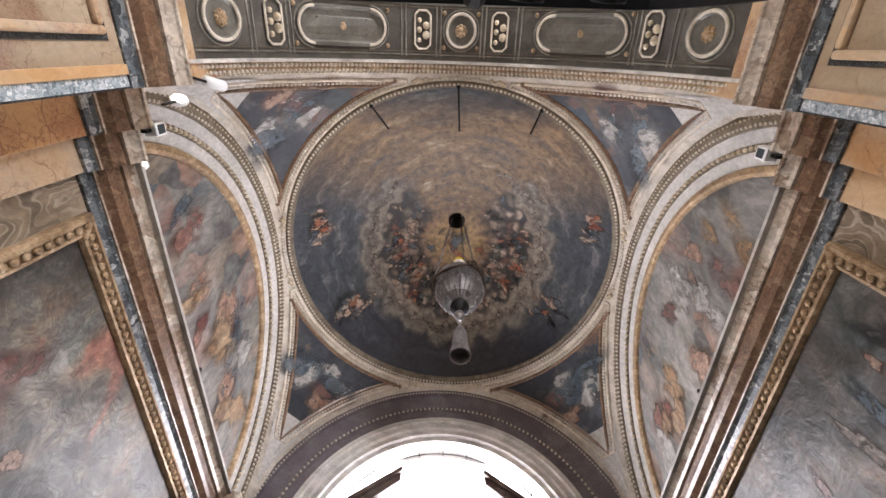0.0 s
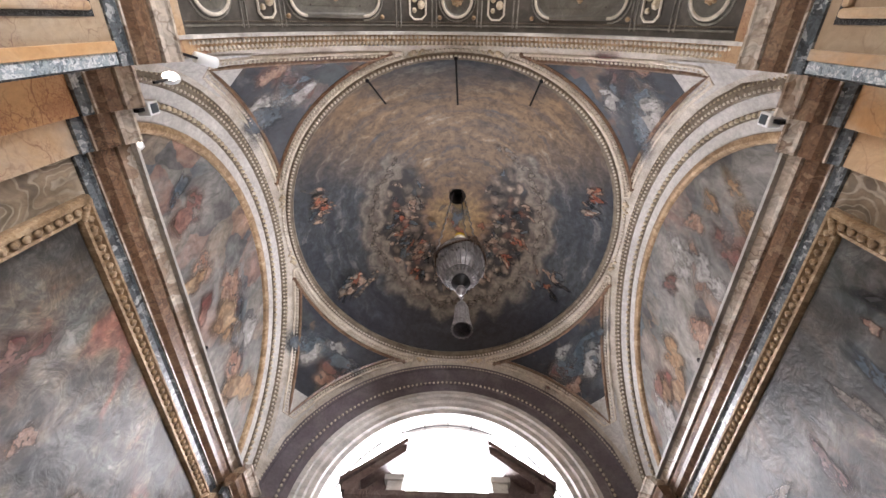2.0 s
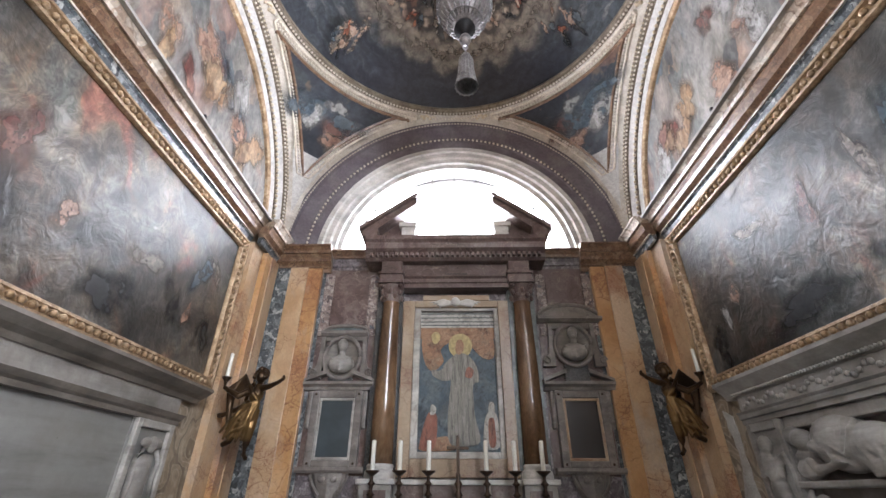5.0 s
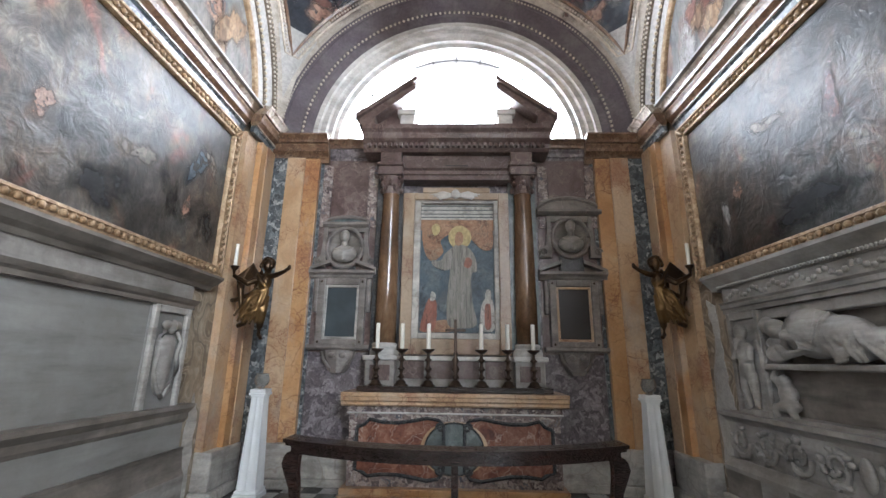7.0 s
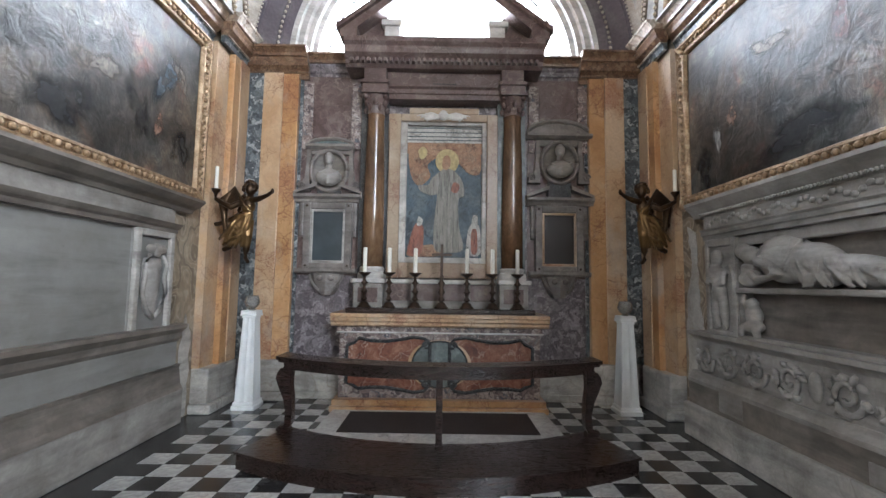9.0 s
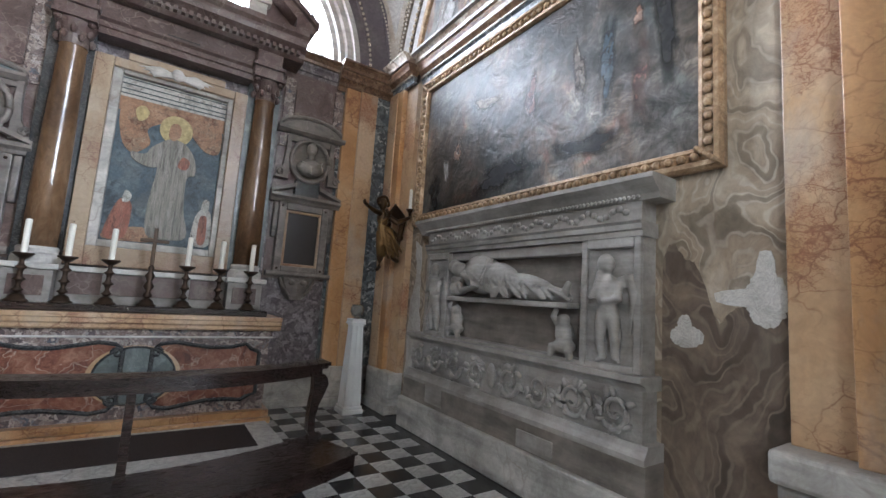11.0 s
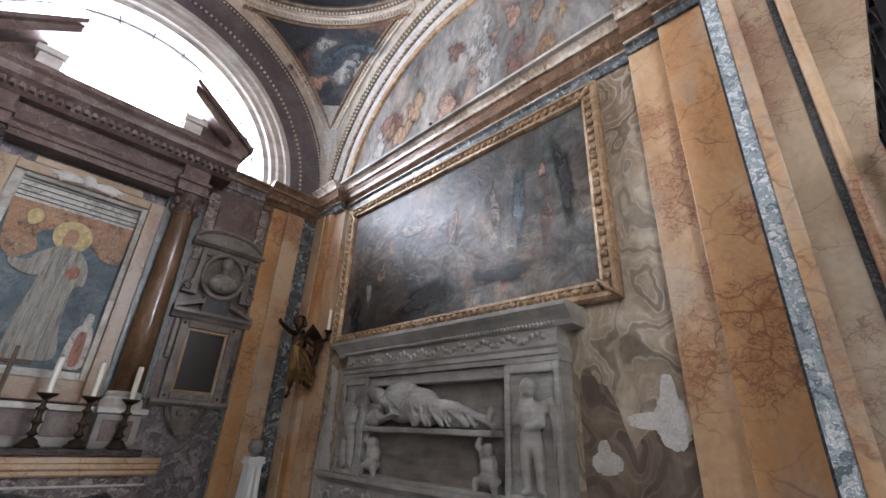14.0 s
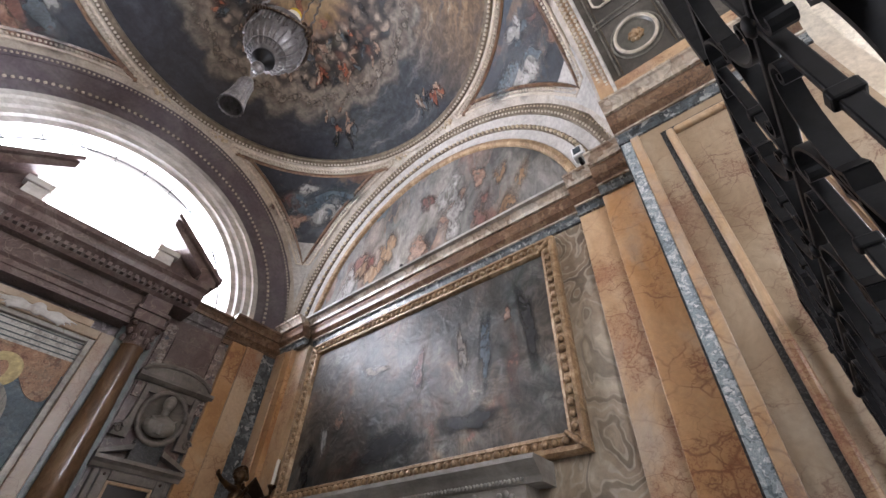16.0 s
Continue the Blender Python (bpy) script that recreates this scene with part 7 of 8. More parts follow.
part("foot", lathe([(0.095, 0), (0.095, 0.015), (0.07, 0.03), (0.06, 0.06), (0.025, 0.085)], seg=18), DARK_BRONZE, t, smooth=True)
part("stem", lathe([(0.022, 0.085), (0.05, 0.115), (0.018, 0.16), (0.055, 0.215), (0.02, 0.27), (0.05, 0.33), (0.018, 0.38), (0.03, 0.42), (0.015, 0.45)], seg=14), DARK_BRONZE, t, smooth=True)
part("cross_arms", boxes((-0.018, 0.018, -0.012, 0.012, 0.44, 0.86), (-0.135, 0.135, -0.0122, 0.0122, 0.70, 0.735), bevel=0.005), DARK_BRONZE, t)
t = tagged(part("marble_platform", skin(bmesh.new(), [[(x, y, z) for x, y in [(-1.34, 5.46), (1.34, 5.46), (1.36, 4.50)] + [(1.36 * math.cos(a), 4.50 - 0.42 * math.sin(a)) for a in arc(20)][1:]] for z in (0.0, 0.035)], closed_ring=True, caps=True), TILE_WHITE), "low white marble platform before the altar", "platform", kind="structure")
tagged(part("carpet", boxes((-1.10, 1.10, 4.62, 5.36, 0.037, 0.047), bevel=0.004), CARPET), "dark brown carpet lying before the altar", "carpet")

# ---- kneeling rail ----
kn = thing("kneeling_rail", "dark walnut curved kneeling rail on scrolled legs", "kneeler")
KR, KY = 3.10, 6.98


def kneel_arc(r, half, n=24):
    return [(r * math.sin(a), KY - r * math.cos(a)) for a in arc(n, -half, half)]


def curved_slab(r0, r1, half0, half1, z0, z1):
    pts = kneel_arc(r0, half0) + kneel_arc(r1, half1)[::-1]
    return upright(pts, z0, z1)


part("step", curved_slab(3.66, 2.98, 0.505, 0.535, 0.0, 0.13), WOOD, kn)
part("step_lip", curved_slab(3.685, 2.97, 0.507, 0.540, 0.13, 0.155), WOOD, kn)
part("top_board", curved_slab(3.20, 2.96, 0.535, 0.578, 0.865, 0.90), WOOD, kn)
part("top_moulding", curved_slab(3.18, 2.99, 0.53, 0.568, 0.84, 0.865), WOOD, kn)
part("apron", curved_slab(3.15, 3.03, 0.515, 0.545, 0.775, 0.84), WOOD, kn)
for s in (-1, 1):
    a = 0.515
    cx, cy = s * 3.09 * math.sin(a), KY - 3.09 * math.cos(a)
    prof = [(0.0, 0.155, 0.055), (0.015, 0.19, 0.05), (-0.03, 0.24, 0.035), (-0.035, 0.36, 0.033), (-0.02, 0.48, 0.042), (0.015, 0.60, 0.06), (0.03, 0.68, 0.075), (0.02, 0.74, 0.07), (0.0, 0.78, 0.06)]
    part("leg", skin(bmesh.new(), [[(cx + s * (d + w * ex), cy + 0.055 * ey, z) for ex, ey in ((-1, -1), (1, -1), (1, 1), (-1, 1))] for d, z, w in prof], closed_ring=True, caps=True), WOOD, kn, "scrolled end leg")
    bm = blob(bmesh.new(), (cx + s * 0.06, cy - 0.01, 0.185), (0.03, 0.06, 0.03), seg=10, rings=6)
    part("scroll_foot", bm, WOOD, kn, smooth=True)
part("middle_post", boxes((-0.025, 0.035, KY - 3.12, KY - 3.06, 0.155, 0.78), (-0.035, 0.045, KY - 3.13, KY - 3.05, 0.155, 0.19), bevel=0.006), WOOD, kn)

# ---- white pedestals with glass bowls, bronze angels ----
GLASS, gn2, gl2, gb2 = material("bowl_glass")
gb2.inputs["Transmission Weight"].default_value, gb2.inputs["Roughness"].default_value = 0.7, 0.15
gb2.inputs["Base Color"].default_value = (0.55, 0.54, 0.50, 1)


def pedestal(x):
    t = thing("pedestal", "white fluted pedestal tapering upwards, standing on the floor", "pedestal", "white pedestals", at=(x, 5.60, 0))
    part("base", boxes((-0.15, 0.15, -0.15, 0.15, 0.0, 0.06), (-0.138, 0.138, -0.138, 0.138, 0.06, 0.10), bevel=0.012), PAINTED_WHITE, t)
    bm = bmesh.new()
    rings = []
    for z, w in ((0.10, 0.118), (1.16, 0.078)):
        pts = []
        for side in range(4):
            for k in range(8):
                u = -1 + k / 4
                d = 1 - (0.09 if k in (2, 3, 5, 6) else 0.0)
                px, py = u * w, -w * d
                for _ in range(side):
                    px, py = -py, px
                pts.append((px, py, z))
        rings.append(pts)
    part("shaft", skin(bm, rings, closed_ring=True, caps=True), PAINTED_WHITE, t)
    part("cap", boxes((-0.088, 0.088, -0.088, 0.088, 1.16, 1.185), (-0.108, 0.108, -0.108, 0.108, 1.185, 1.215), (-0.10, 0.10, -0.10, 0.10, 1.215, 1.26), bevel=0.008), PAINTED_WHITE, t)
    b = thing("glass_bowl", "small cut-glass bowl standing on the pedestal", "bowl", "glass bowls", at=(x, 5.60, 1.26))
    part("bowl", lathe([(0.04, 0), (0.05, 0.008), (0.03, 0.02), (0.075, 0.05), (0.095, 0.10), (0.088, 0.15), (0.075, 0.17), (0.080, 0.19), (0.072, 0.188), (0.068, 0.165), (0.08, 0.10), (0.06, 0.06), (0.01, 0.04)], seg=20), GLASS, b, smooth=True)


def gilded_bronze():
    """Dark bronze with the draped middle of the body gilded and rubbed."""
    m = BRONZE.copy()
    m.name = "part_gilded_bronze"
    nodes, links = m.node_tree.nodes, m.node_tree.links
    bsdf = next(n for n in nodes if n.type == "BSDF_PRINCIPLED")
    old = bsdf.inputs["Base Color"].links[0].from_socket
    v = coords(nodes, links)
    sep = nodes.new("ShaderNodeSeparateXYZ")
    links.new(v, sep.inputs[0])
    n = noise_tex(nodes, links, v, 9.0, 4)
    edge = maths(nodes, links, "MULTIPLY_ADD", n.outputs["Fac"], 0.10, sep.outputs["Z"])
    band = ramp(nodes, [(0.28, (0,) * 3), (0.34, (1,) * 3), (0.74, (1,) * 3), (0.80, (0,) * 3)])
    links.new(maths(nodes, links, "SUBTRACT", edge, 1.85), band.inputs[0])
    side = ramp(nodes, [(0.66, (1,) * 3), (0.72, (0.05,) * 3)])
    links.new(maths(nodes, links, "SUBTRACT", maths(nodes, links, "ABSOLUTE", sep.outputs["X"]), maths(nodes, links, "MULTIPLY_ADD", sep.outputs["Z"], -0.55, 3.25)), side.inputs[0])
    f = mix(nodes, links, 1.0, band.outputs[0], side.outputs[0], "MULTIPLY")
    links.new(mix(nodes, links, maths(nodes, links, "MULTIPLY", f, 0.7), old, (0.26, 0.155, 0.06)), bsdf.inputs["Base Color"])
    return m


ANGEL = gilded_bronze()


def angel(s):
    f = lambda x, y, z: (s * x, y, z)
    bm = bmesh.new()
    # head with curls, neck, chest
    blob(bm, f(2.435, 5.10, 2.78), (0.062, 0.07, 0.08))
    for k in range(11):
        a = radians(-20 + 22 * k)
        blob(bm, f(2.45 + 0.072 * math.cos(a), 5.12 + 0.02 * math.sin(3 * a), 2.80 + 0.072 * math.sin(a)), (0.03, 0.045, 0.028), seg=7, rings=5)
    tube([f(2.445, 5.13, 2.72), f(2.46, 5.14, 2.66)], [0.04, 0.05], 8, bm)
    blob(bm, f(2.47, 5.14, 2.59), (0.085, 0.075, 0.105), (0, s * -8, 0))
    blob(bm, f(2.475, 5.14, 2.46), (0.07, 0.065, 0.09), (0, s * -10, 0))
    # the arm that reaches out and the one that holds the candle
    tube([f(2.42, 5.12, 2.655), f(2.30, 5.06, 2.665), f(2.19, 5.02, 2.70), f(2.13, 5.0, 2.735)], [0.042, 0.034, 0.024, 0.02], 8, bm)
    blob(bm, f(2.125, 5.0, 2.745), (0.022, 0.018, 0.035))
    tube([f(2.54, 5.12, 2.63), f(2.65, 5.06, 2.56), f(2.78, 5.06, 2.62), f(2.85, 5.08, 2.66)], [0.042, 0.038, 0.028, 0.025], 8, bm)
    # legs
    tube([f(2.45, 5.13, 2.42), f(2.44, 5.09, 2.24), f(2.475, 5.14, 2.06), f(2.475, 5.14, 1.97), f(2.42, 5.09, 1.925)], [0.065, 0.058, 0.04, 0.028, 0.024], 9, bm)
    tube([f(2.52, 5.15, 2.42), f(2.60, 5.13, 2.24), f(2.70, 5.18, 2.10), f(2.78, 5.20, 2.07)], [0.07, 0.055, 0.035, 0.03], 9, bm)
    # drapery: a rolled belt and long folds blown back
    tube([f(2.40, 5.08, 2.50), f(2.46, 5.055, 2.47), f(2.55, 5.08, 2.46), f(2.60, 5.14, 2.49)], [0.022, 0.03, 0.03, 0.02], 7, bm)
    tube([f(2.55, 5.08, 2.68), f(2.49, 5.06, 2.59), f(2.42, 5.07, 2.52)], [0.025, 0.03, 0.02], 7, bm)
    for k in range(10):
        u = k / 9
        tube([f(2.41 + 0.16 * u, 5.075 + 0.02 * math.sin(k * 2.4), 2.47), f(2.44 + 0.20 * u, 5.05 + 0.035 * (k % 2), 2.32 + 0.03 * u), f(2.52 + 0.25 * u, 5.09 + 0.03 * math.sin(k * 1.9), 2.10 + 0.05 * u + 0.03 * math.sin(k * 2.2))], [0.022, 0.030, 0.016], 6, bm)
    for k in range(4):
        tube([f(2.44, 5.06, 2.44 - 0.05 * k), f(2.55, 5.04, 2.36 - 0.05 * k), f(2.66, 5.08, 2.36 - 0.06 * k)], [0.014, 0.022, 0.012], 6, bm)
    # wings of overlapping feathers
    for k in range(9):
        tube([f(2.56, 5.22, 2.62), f(2.70 + 0.018 * k, 5.24, 2.82 - 0.022 * k), f(2.86 - 0.012 * k, 5.22, 2.66 - 0.05 * k), f(2.80 - 0.010 * k, 5.20, 2.46 - 0.05 * k)], [0.022, 0.034, 0.034, 0.010], 6, bm)
    for k in range(5):
        tube([f(2.52, 5.22, 2.62), f(2.58 + 0.012 * k, 5.26, 2.74 - 0.02 * k), f(2.66, 5.26, 2.62 - 0.07 * k)], [0.022, 0.03, 0.010], 6, bm)
    tube([f(2.56, 5.20, 2.52), f(2.72, 5.26, 2.45), f(2.93, 5.36, 2.40), f(3.0, 5.40, 2.40)], 0.03, 7, bm)
    ob = part("bronze_angel", bm, ANGEL, smooth=True)
    dx, dy, dz, tall = (0.07, 0.0, -0.15, 1.05) if s < 0 else (0.08, 0.10, -0.10, 1.06)
    ob.location, ob.scale = (dx, dy, dz), (1, 1, tall)
    tagged(remeshed(ob, 0.0065, 1), "gilt bronze angel reaching out one arm, fixed to the pilaster", "statue", "bronze angels")
    t = thing("wall_candle", "white candle in a bronze socket held by the angel", "candle", "angel candles", at=(s * 2.85 + dx, 5.08 + dy, 2.66 * tall + dz))
    part("socket", lathe([(0.012, 0.0), (0.02, 0.06), (0.05, 0.10), (0.055, 0.12), (0.02, 0.12)], seg=14), BRONZE, t, smooth=True)
    part("candle", lathe([(0.022, 0.11), (0.022, 0.40), (0.006, 0.41)], seg=12), WAX, t, "white wax candle")


for s in (-1, 1):
    pedestal(-2.49 if s < 0 else 2.45)
    angel(s)
    t = thing("wall_socket", "white power socket on the pilaster base", "socket", "sockets")
    part("box", sboxes(s, (2.60, 2.68, NY - 0.15, NY - 0.125, 0.56, 0.66), bevel=0.006), PAINTED_WHITE, t)

# ---- hanging lamp under the dome ----
LX, LY = 0.13, YC
lamp = thing("sanctuary_lamp", "silver egg-shaped sanctuary lamp hanging on chains from the dome", "hanging lamp")
body = part("body", lathe([(0.06, 6.46), (0.15, 6.49), (0.25, 6.59), (0.32, 6.76), (0.345, 6.93), (0.335, 7.06), (0.345, 7.08), (0.345, 7.11), (0.32, 7.14), (0.27, 7.26), (0.20, 7.36), (0.12, 7.42), (0.10, 7.52), (0.12, 7.56)], (LX, LY, 0), 36), SILVER, lamp, "embossed silver body", smooth=True)
for k in range(12):
    a = 2 * math.pi * k / 12
    for wide in (1.0, 0.55):
        pts = []
        for u in arc(14, -0.15 * math.pi, 1.15 * math.pi):
            z = 6.84 + 0.20 * wide * math.sin(u)
            b = a + 0.20 * wide * math.cos(u)
            rr = 0.345 - 0.9 * max(0.0, 6.86 - z) ** 2 - 0.6 * max(0.0, z - 6.95) ** 2
            pts.append((LX + rr * math.cos(b), LY + rr * math.sin(b), z))
        part("embossed_leaf", tube(pts, 0.011, 5), SILVER, body, smooth=True)
for k in range(24):
    a = 2 * math.pi * k / 24
    part("embossed_rib", tube([(LX + r * math.cos(a), LY + r * math.sin(a), z) for r, z in ((0.16, 6.495), (0.255, 6.59), (0.315, 6.73))], [0.012, 0.016, 0.006], 5), SILVER, body, smooth=True)
part("rim", tube([(LX + 0.22 * math.cos(a), LY + 0.22 * math.sin(a), 6.545) for a in arc(32, 0, 2 * math.pi)], 0.012, 6), SILVER, lamp, smooth=True)
for k in range(3):
    a = radians(-57 + 120 * k)
    ca, sa = math.cos(a), math.sin(a)
    knob = blob(bmesh.new(), (LX + 0.36 * ca, LY + 0.36 * sa, 7.12), (0.06, 0.06, 0.075))
    for j in range(5):
        b = a + (j - 2) * 0.12
        tube([(LX + 0.33 * math.cos(b), LY + 0.33 * math.sin(b), 7.18), (LX + 0.375 * math.cos(b), LY + 0.375 * math.sin(b), 7.08 - 0.02 * (2 - abs(j - 2))), (LX + 0.36 * math.cos(b), LY + 0.36 * math.sin(b), 6.96 + 0.03 * abs(j - 2))], [0.02, 0.026, 0.006], 5, knob)
    part("shoulder_leaf", knob, DARK_BRONZE, lamp, smooth=True)
    swag = [(LX + 0.375 * math.cos(a + u), LY + 0.375 * math.sin(a + u), 7.10 - 0.20 * math.sin(u * 1.5)) for u in arc(36, 0, 2 * math.pi / 3)]
    part("swag_chain", tube(swag, [0.013 + 0.010 * (i % 2) for i in range(37)], 5), DARK_BRONZE, lamp)
    up = [(LX + (0.37 - 0.26 * t) * ca + 0.012 * math.sin(60 * t), LY + (0.37 - 0.26 * t) * sa, 7.15 + (DOME_TOP + 0.2 - 7.15) * t) for t in arc(80, 0, 1)]
    part("chain", tube(up, [0.008 + 0.008 * (i % 2) for i in range(81)], 5), SILVER, lamp)
part("candle_glass", lathe([(0.09, 7.54), (0.10, 7.60), (0.10, 7.70), (0.08, 7.72)], (LX, LY, 0), 16), WAX, lamp, "pale wax light", smooth=True)
part("flame_cup", lathe([(0.085, 7.72), (0.088, 7.80), (0.07, 7.82), (0.02, 7.82)], (LX, LY, 0), 14), plain("yellow_glass", (0.75, 0.55, 0.06), 0.25), lamp, "yellow glass light cup", smooth=True)
part("neck", lathe([(0.12, 6.47), (0.13, 6.41), (0.06, 6.36), (0.03, 6.30)], (LX, LY, 0), 18), IRON, lamp, "dark hollow neck", smooth=True)
part("ball", blob(bmesh.new(), (LX, LY, 6.22), (0.07, 0.07, 0.08), seg=16, rings=10), SILVER, lamp, smooth=True)
for k in range(2):
    part("link", tube([(LX + 0.028 * math.cos(a) * (1 - k), LY + 0.028 * math.cos(a) * k, 6.09 - 0.075 * k + 0.05 * math.sin(a)) for a in arc(12, 0, 2 * math.pi)], 0.010, 5), SILVER, lamp)
bm = bmesh.new()
rings = []
for r, z in ((0.03, 5.95), (0.055, 5.91), (0.062, 5.86), (0.08, 5.84), (0.08, 5.79), (0.088, 5.62), (0.108, 5.47), (0.122, 5.40)):
    rings.append([(LX + r * (1 + (0.09 if k % 2 else 0)) * math.cos(2 * math.pi * k / 32), LY + r * (1 + (0.09 if k % 2 else 0)) * math.sin(2 * math.pi * k / 32), z) for k in range(32)])
skin(bm, rings, closed_ring=True)
rings = [[(LX + r * math.cos(2 * math.pi * k / 32), LY + r * math.sin(2 * math.pi * k / 32), z) for k in range(32)] for r, z in ((0.122, 5.40), (0.108, 5.40), (0.085, 5.55), (0.02, 5.62))]
skin(bm, rings, closed_ring=True)
part("tassel", bm, SILVER, lamp, "fluted silver tassel cup, hollow below")

# iron rods on the dome's ring, small spotlights on the cornice, tiny fixtures
for x0, x1 in ((-1.23, -0.97), (0.0, 0.04), (1.19, 1.05)):
    t = thing("iron_rod", "thin black iron rod fixed to the ring of the dome", "rod", "iron rods")
    part("rod", tube([(x0, YC - math.sqrt(2.70 ** 2 - x0 * x0), 7.84), (x1, 0.95, 7.74)], 0.013, 6), IRON, t)
    part("foot", blob(bmesh.new(), (x0, YC - math.sqrt(2.69 ** 2 - x0 * x0), 7.84), (0.03, 0.03, 0.03)), IRON, t)
for s, y, z in ((-1, 0.60, 5.34), (1, 0.62, 5.34)):
    t = thing("spotlight", "small white square spotlight on the cornice", "spotlight", "spotlights")
    part("housing", sboxes(s, (2.66, 2.78, y - 0.06, y + 0.06, z - 0.07, z + 0.07), bevel=0.012), PAINTED_WHITE, t)
    part("lens", sboxes(s, (2.652, 2.664, y - 0.04, y + 0.04, z - 0.045, z + 0.045), bevel=0.004), SLATE, t)
    part("bracket", sboxes(s, (2.70, 2.80, y - 0.015, y + 0.015, 5.195, z - 0.06)), IRON, t)
lit, ln, ll, lb = material("lit_lens")
lb.inputs["Emission Color"].default_value, lb.inputs["Emission Strength"].default_value = (1, 0.93, 0.8, 1), 12.0
for x, y, z, tx in ((-2.48, 0.36, 5.42, 1), (-2.86, 0.90, 5.24, 1)):
    t = thing("floodlight", "lit white lamp lying on the cornice", "spotlight", "floodlights")
    part("housing", blob(bmesh.new(), (x, y, z - 0.02), (0.09, 0.055, 0.04)), PAINTED_WHITE, t, smooth=True)
    part("lens", blob(bmesh.new(), (x + 0.01, y - 0.015, z - 0.035), (0.075, 0.045, 0.03)), lit, t, "glowing lens", smooth=True)
    part("stem", tube([(x, y, z - 0.02), (x - 0.02, y + 0.01, 5.19)], 0.012, 6), IRON, t)
t = thing("cylinder_lamp", "white tubular lamp on the entrance cornice", "spotlight")
part("housing", tube([(-2.30, 0.20, 5.55), (-2.22, 0.26, 5.72)], 0.05, 14), PAINTED_WHITE, t, smooth=True)
part("stem", tube([(-2.28, 0.21, 5.55), (-2.30, 0.12, 5.19)], 0.012, 6), IRON, t)
for s in (-1, 1):
    t = thing("cable_clip", "tiny black clip on the cornice edge", "clip", "clips")
    part("clip", sboxes(s, (2.80, 2.86, 3.24, 3.28, 5.19, 5.25), bevel=0.01), IRON, t)

# ---- the iron gate behind the camera ----
gate = thing("iron_gate", "black wrought-iron gate of deep flat bars and scrolls", "gate")
GY, GTOP, CELL = -0.315, 2.90, 0.38


def strap(points, deep=0.019, thick=0.0045):
    """A flat iron strip on edge, bent along (x, z) points."""
    rings = []
    for k, (x, z) in enumerate(points):
        (xa, za), (xb, zb) = points[max(k - 1, 0)], points[min(k + 1, len(points) - 1)]
        d = math.hypot(xb - xa, zb - za) or 1.0
        nx, nz = -(zb - za) / d * thick, (xb - xa) / d * thick
        rings.append([(x + nx, GY - deep, z + nz), (x + nx, GY + deep, z + nz), (x - nx, GY + deep, z - nz), (x - nx, GY - deep, z - nz)])
    return skin(bmesh.new(), rings, closed_ring=True, caps=True)


def c_scroll(x, z, wide, tall, turn=0.0):
    """A C of iron whose two ends wind into spirals, fitted into a box and turned."""
    pts, px, pz, a = [], 0.0, 0.0, 0.0
    n = 84
    for k in range(n + 1):
        u = -1 + 2 * k / n
        a += (1.5 + 34 * abs(u) ** 5) * 2 / n
        px, pz = px + math.cos(a), pz + math.sin(a)
        pts.append((px, pz))
    mx, mz = (pts[0][0] + pts[-1][0]) / 2, (pts[0][1] + pts[-1][1]) / 2
    lean = math.atan2(pts[-1][1] - pts[0][1], pts[-1][0] - pts[0][0])
    pts = [((p - mx) * math.cos(-lean) - (q - mz) * math.sin(-lean), (p - mx) * math.sin(-lean) + (q - mz) * math.cos(-lean)) for p, q in pts]
    w, h = (max(p[m] for p in pts) - min(p[m] for p in pts) for m in (0, 1))
    ox, oz = ((max(p[m] for p in pts) + min(p[m] for p in pts)) / 2 for m in (0, 1))
    fit_pts = [((p - ox) / w * tall, (q - oz) / h * wide) for p, q in pts]
    c, sn = math.cos(turn), math.sin(turn)
    return [(x + p * c - q * sn, z + p * sn + q * c) for p, q in fit_pts]


for z, h in ((0.08, 0.04), (1.10, 0.03), (1.92, 0.025), (2.41, 0.02), (GTOP - 0.035, 0.035)):
    part("rail", boxes((-2.36, 2.36, GY - 0.015, GY + 0.015, z, z + h), bevel=0.004), IRON, gate)
xs = [0.06 + CELL * k for k in range(-6, 7)]
for x in xs:
    part("bar", boxes((x - 0.008, x + 0.008, GY - 0.014, GY + 0.014, 0.0, GTOP), bevel=0.003), IRON, gate)
    for z in (1.55, 2.16, 2.62):
        part("collar", boxes((x - 0.015, x + 0.015, GY - 0.021, GY + 0.021, z - 0.014, z + 0.014), bevel=0.005), IRON, gate)
    part("knob", blob(bmesh.new(), (x, GY + 0.016, 2.42), (0.024, 0.012, 0.024), seg=10, rings=6), IRON, gate, smooth=True)
for x0 in xs[:-1]:
    xm = x0 + CELL / 2
    for zm in (2.16, 2.66):
        part("scroll", strap(c_scroll(xm - 0.082, zm, 0.15, 0.42, math.pi / 2)), IRON, gate)
        part("scroll", strap(c_scroll(xm + 0.082, zm, 0.15, 0.42, -math.pi / 2)), IRON, gate)
        part("link_box", strap([(xm - 0.028, zm), (xm, zm + 0.045), (xm + 0.028, zm), (xm, zm - 0.045), (xm - 0.028, zm)]), IRON, gate)
    part("thin_bar", boxes((xm - 0.007, xm + 0.007, GY - 0.008, GY + 0.008, 0.0, 1.93)), IRON, gate)
    part("scroll", strap(c_scroll(xm - 0.07, 1.45, 0.11, 0.34, math.pi / 2)), IRON, gate)
    part("scroll", strap(c_scroll(xm + 0.07, 1.45, 0.11, 0.34, -math.pi / 2)), IRON, gate)
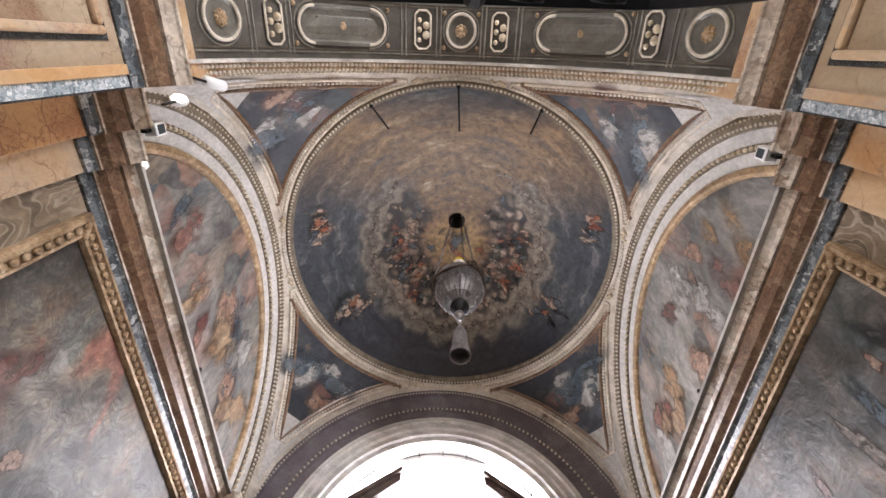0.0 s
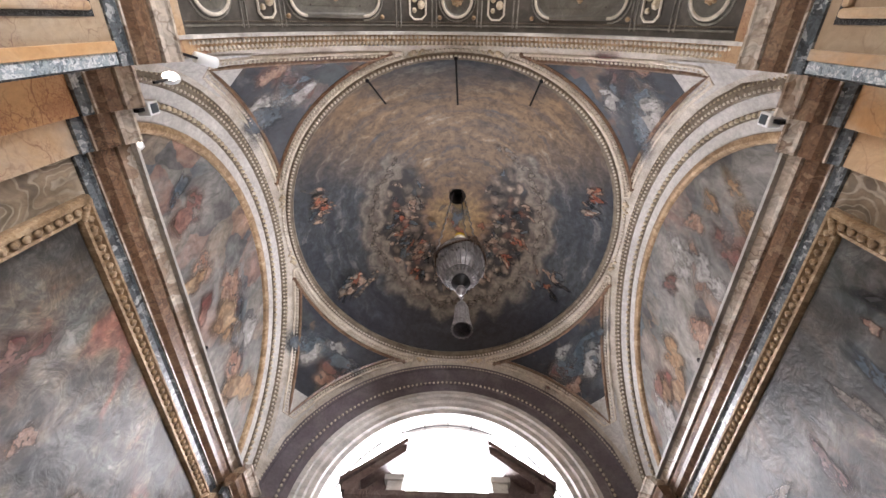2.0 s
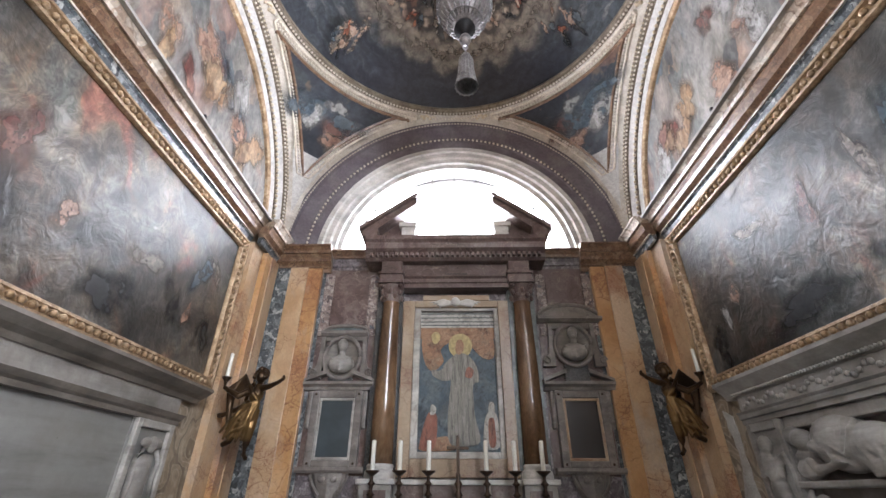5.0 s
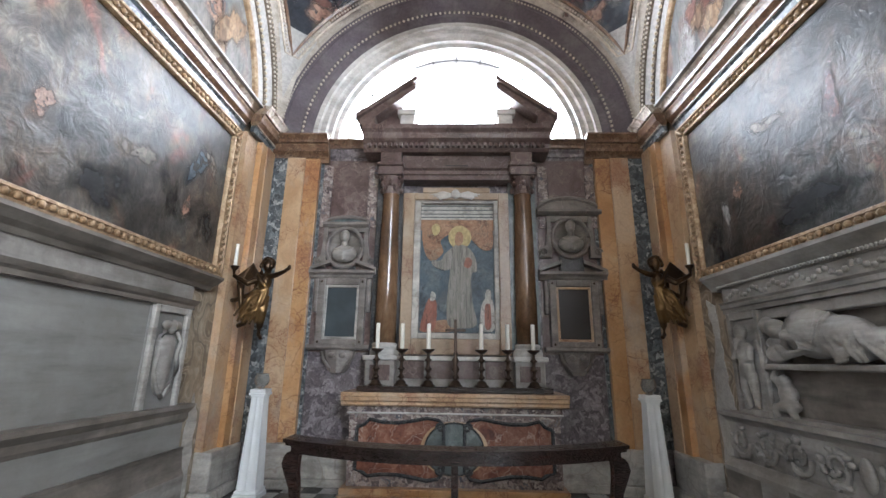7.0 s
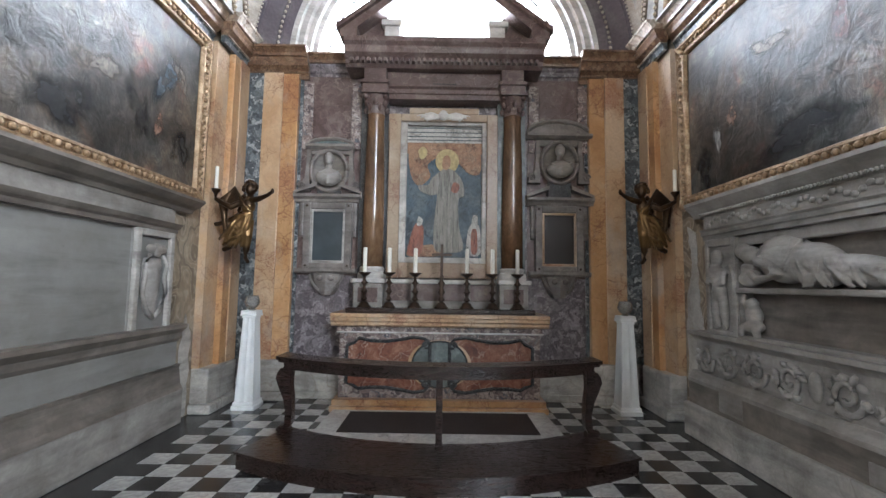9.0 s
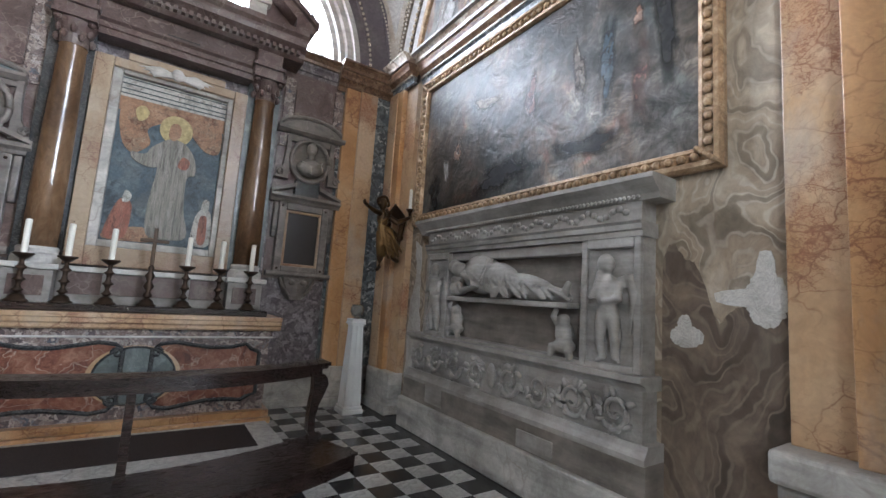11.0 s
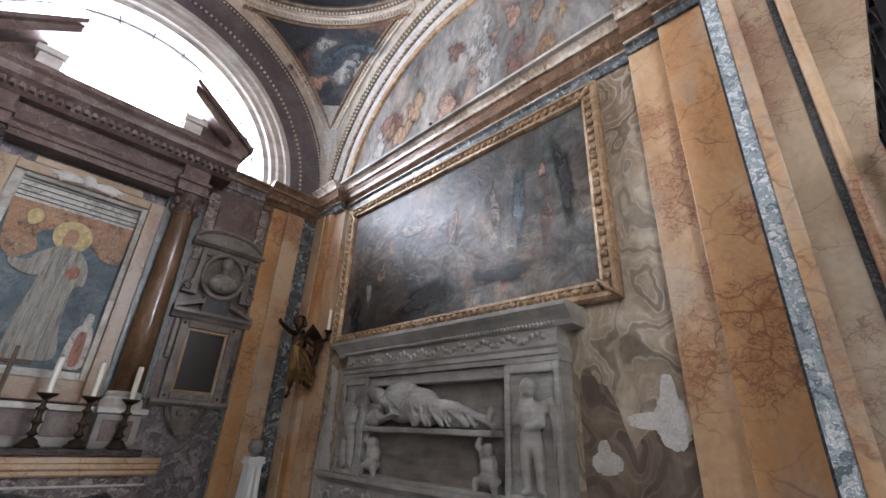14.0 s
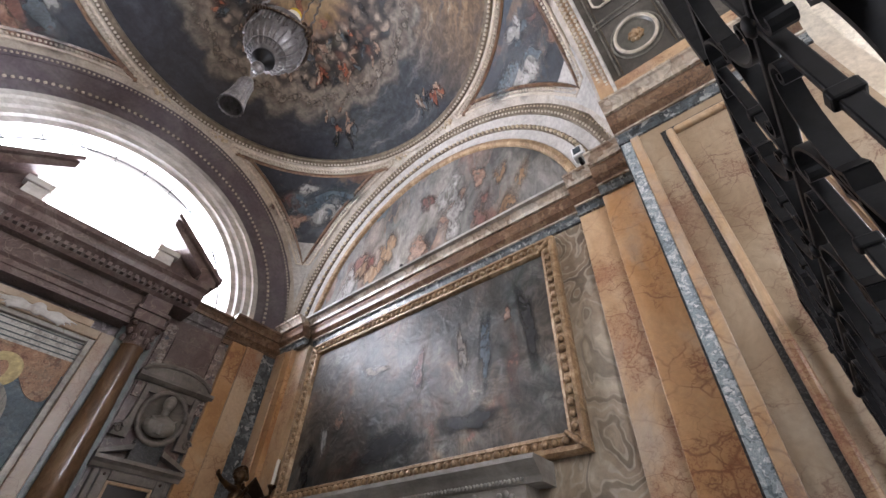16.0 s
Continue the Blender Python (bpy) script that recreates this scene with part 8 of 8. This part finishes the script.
# the crest over the middle
part("crest_rail", strap([(0.80 * math.cos(a), GTOP + 0.44 * min(1.0, 1.6 * math.sin(a))) for a in arc(40)], 0.026, 0.012), IRON, gate)
for g in (-1, 1):
    for k in range(2):
        part("crest_scroll", strap(c_scroll(g * (0.17 + 0.27 * k), GTOP + 0.20 - 0.03 * k, 0.14, 0.34 - 0.06 * k, g * -math.pi / 2)), IRON, gate)
part("crest_finial", lathe([(0.02, GTOP), (0.02, 3.16), (0.04, 3.20), (0.02, 3.24), (0.045, 3.30), (0.04, 3.36), (0.01, 3.44)], (0.0, GY, 0), 12), IRON, gate)

# ---- the chequered floor ----
floor = thing("floor", "chequered floor of black and white marble tiles", "floor", kind="structure")
T = 0.245


def tile_mesh(name, mat):
    bm = bmesh.new()
    h = T / 2 - 0.0015
    skin(bm, [[(-h, -h, -0.012), (h, -h, -0.012), (h, h, -0.012), (-h, h, -0.012)], [(-h, -h, -0.002), (h, -h, -0.002), (h, h, -0.002), (-h, h, -0.002)],
              [(-h + 0.002, -h + 0.002, 0), (h - 0.002, -h + 0.002, 0), (h - 0.002, h - 0.002, 0), (-h + 0.002, h - 0.002, 0)]], closed_ring=True, caps=True)
    me = bpy.data.meshes.new(name)
    bm.to_mesh(me)
    bm.free()
    me.materials.append(mat)
    return me


black, white = tile_mesh("black_tile", TILE_BLACK), tile_mesh("white_tile", TILE_WHITE)
rest = {0: bmesh.new(), 1: bmesh.new()}
for i in range(22):
    for j in range(-38, 26):
        x, y = (i - 10.5) * T, 0.06 + j * T
        if y > NY:
            continue
        if y > 3.0:
            ob = new("tile", black if (i + j) % 2 else white)
            ob.parent = floor
            ob.location = (x, y, 0)
        else:
            h = T / 2 - 0.0015
            box(rest[(i + j) % 2], x - h, x + h, y - h, y + h, -0.012, 0)
part("tiling", rest[1], TILE_BLACK, floor)["kind"] = "stuff"
part("tiling", rest[0], TILE_WHITE, floor)["kind"] = "stuff"
for s in (-1, 1):
    part("border", sboxes(s, (11 * T, WALL, 0.1, NY, -0.012, -0.001)), TILE_BLACK, floor)
    part("border", sboxes(s, (11 * T, 6.0, -9.0, -1.2, -0.012, -0.001)), TILE_WHITE, floor)
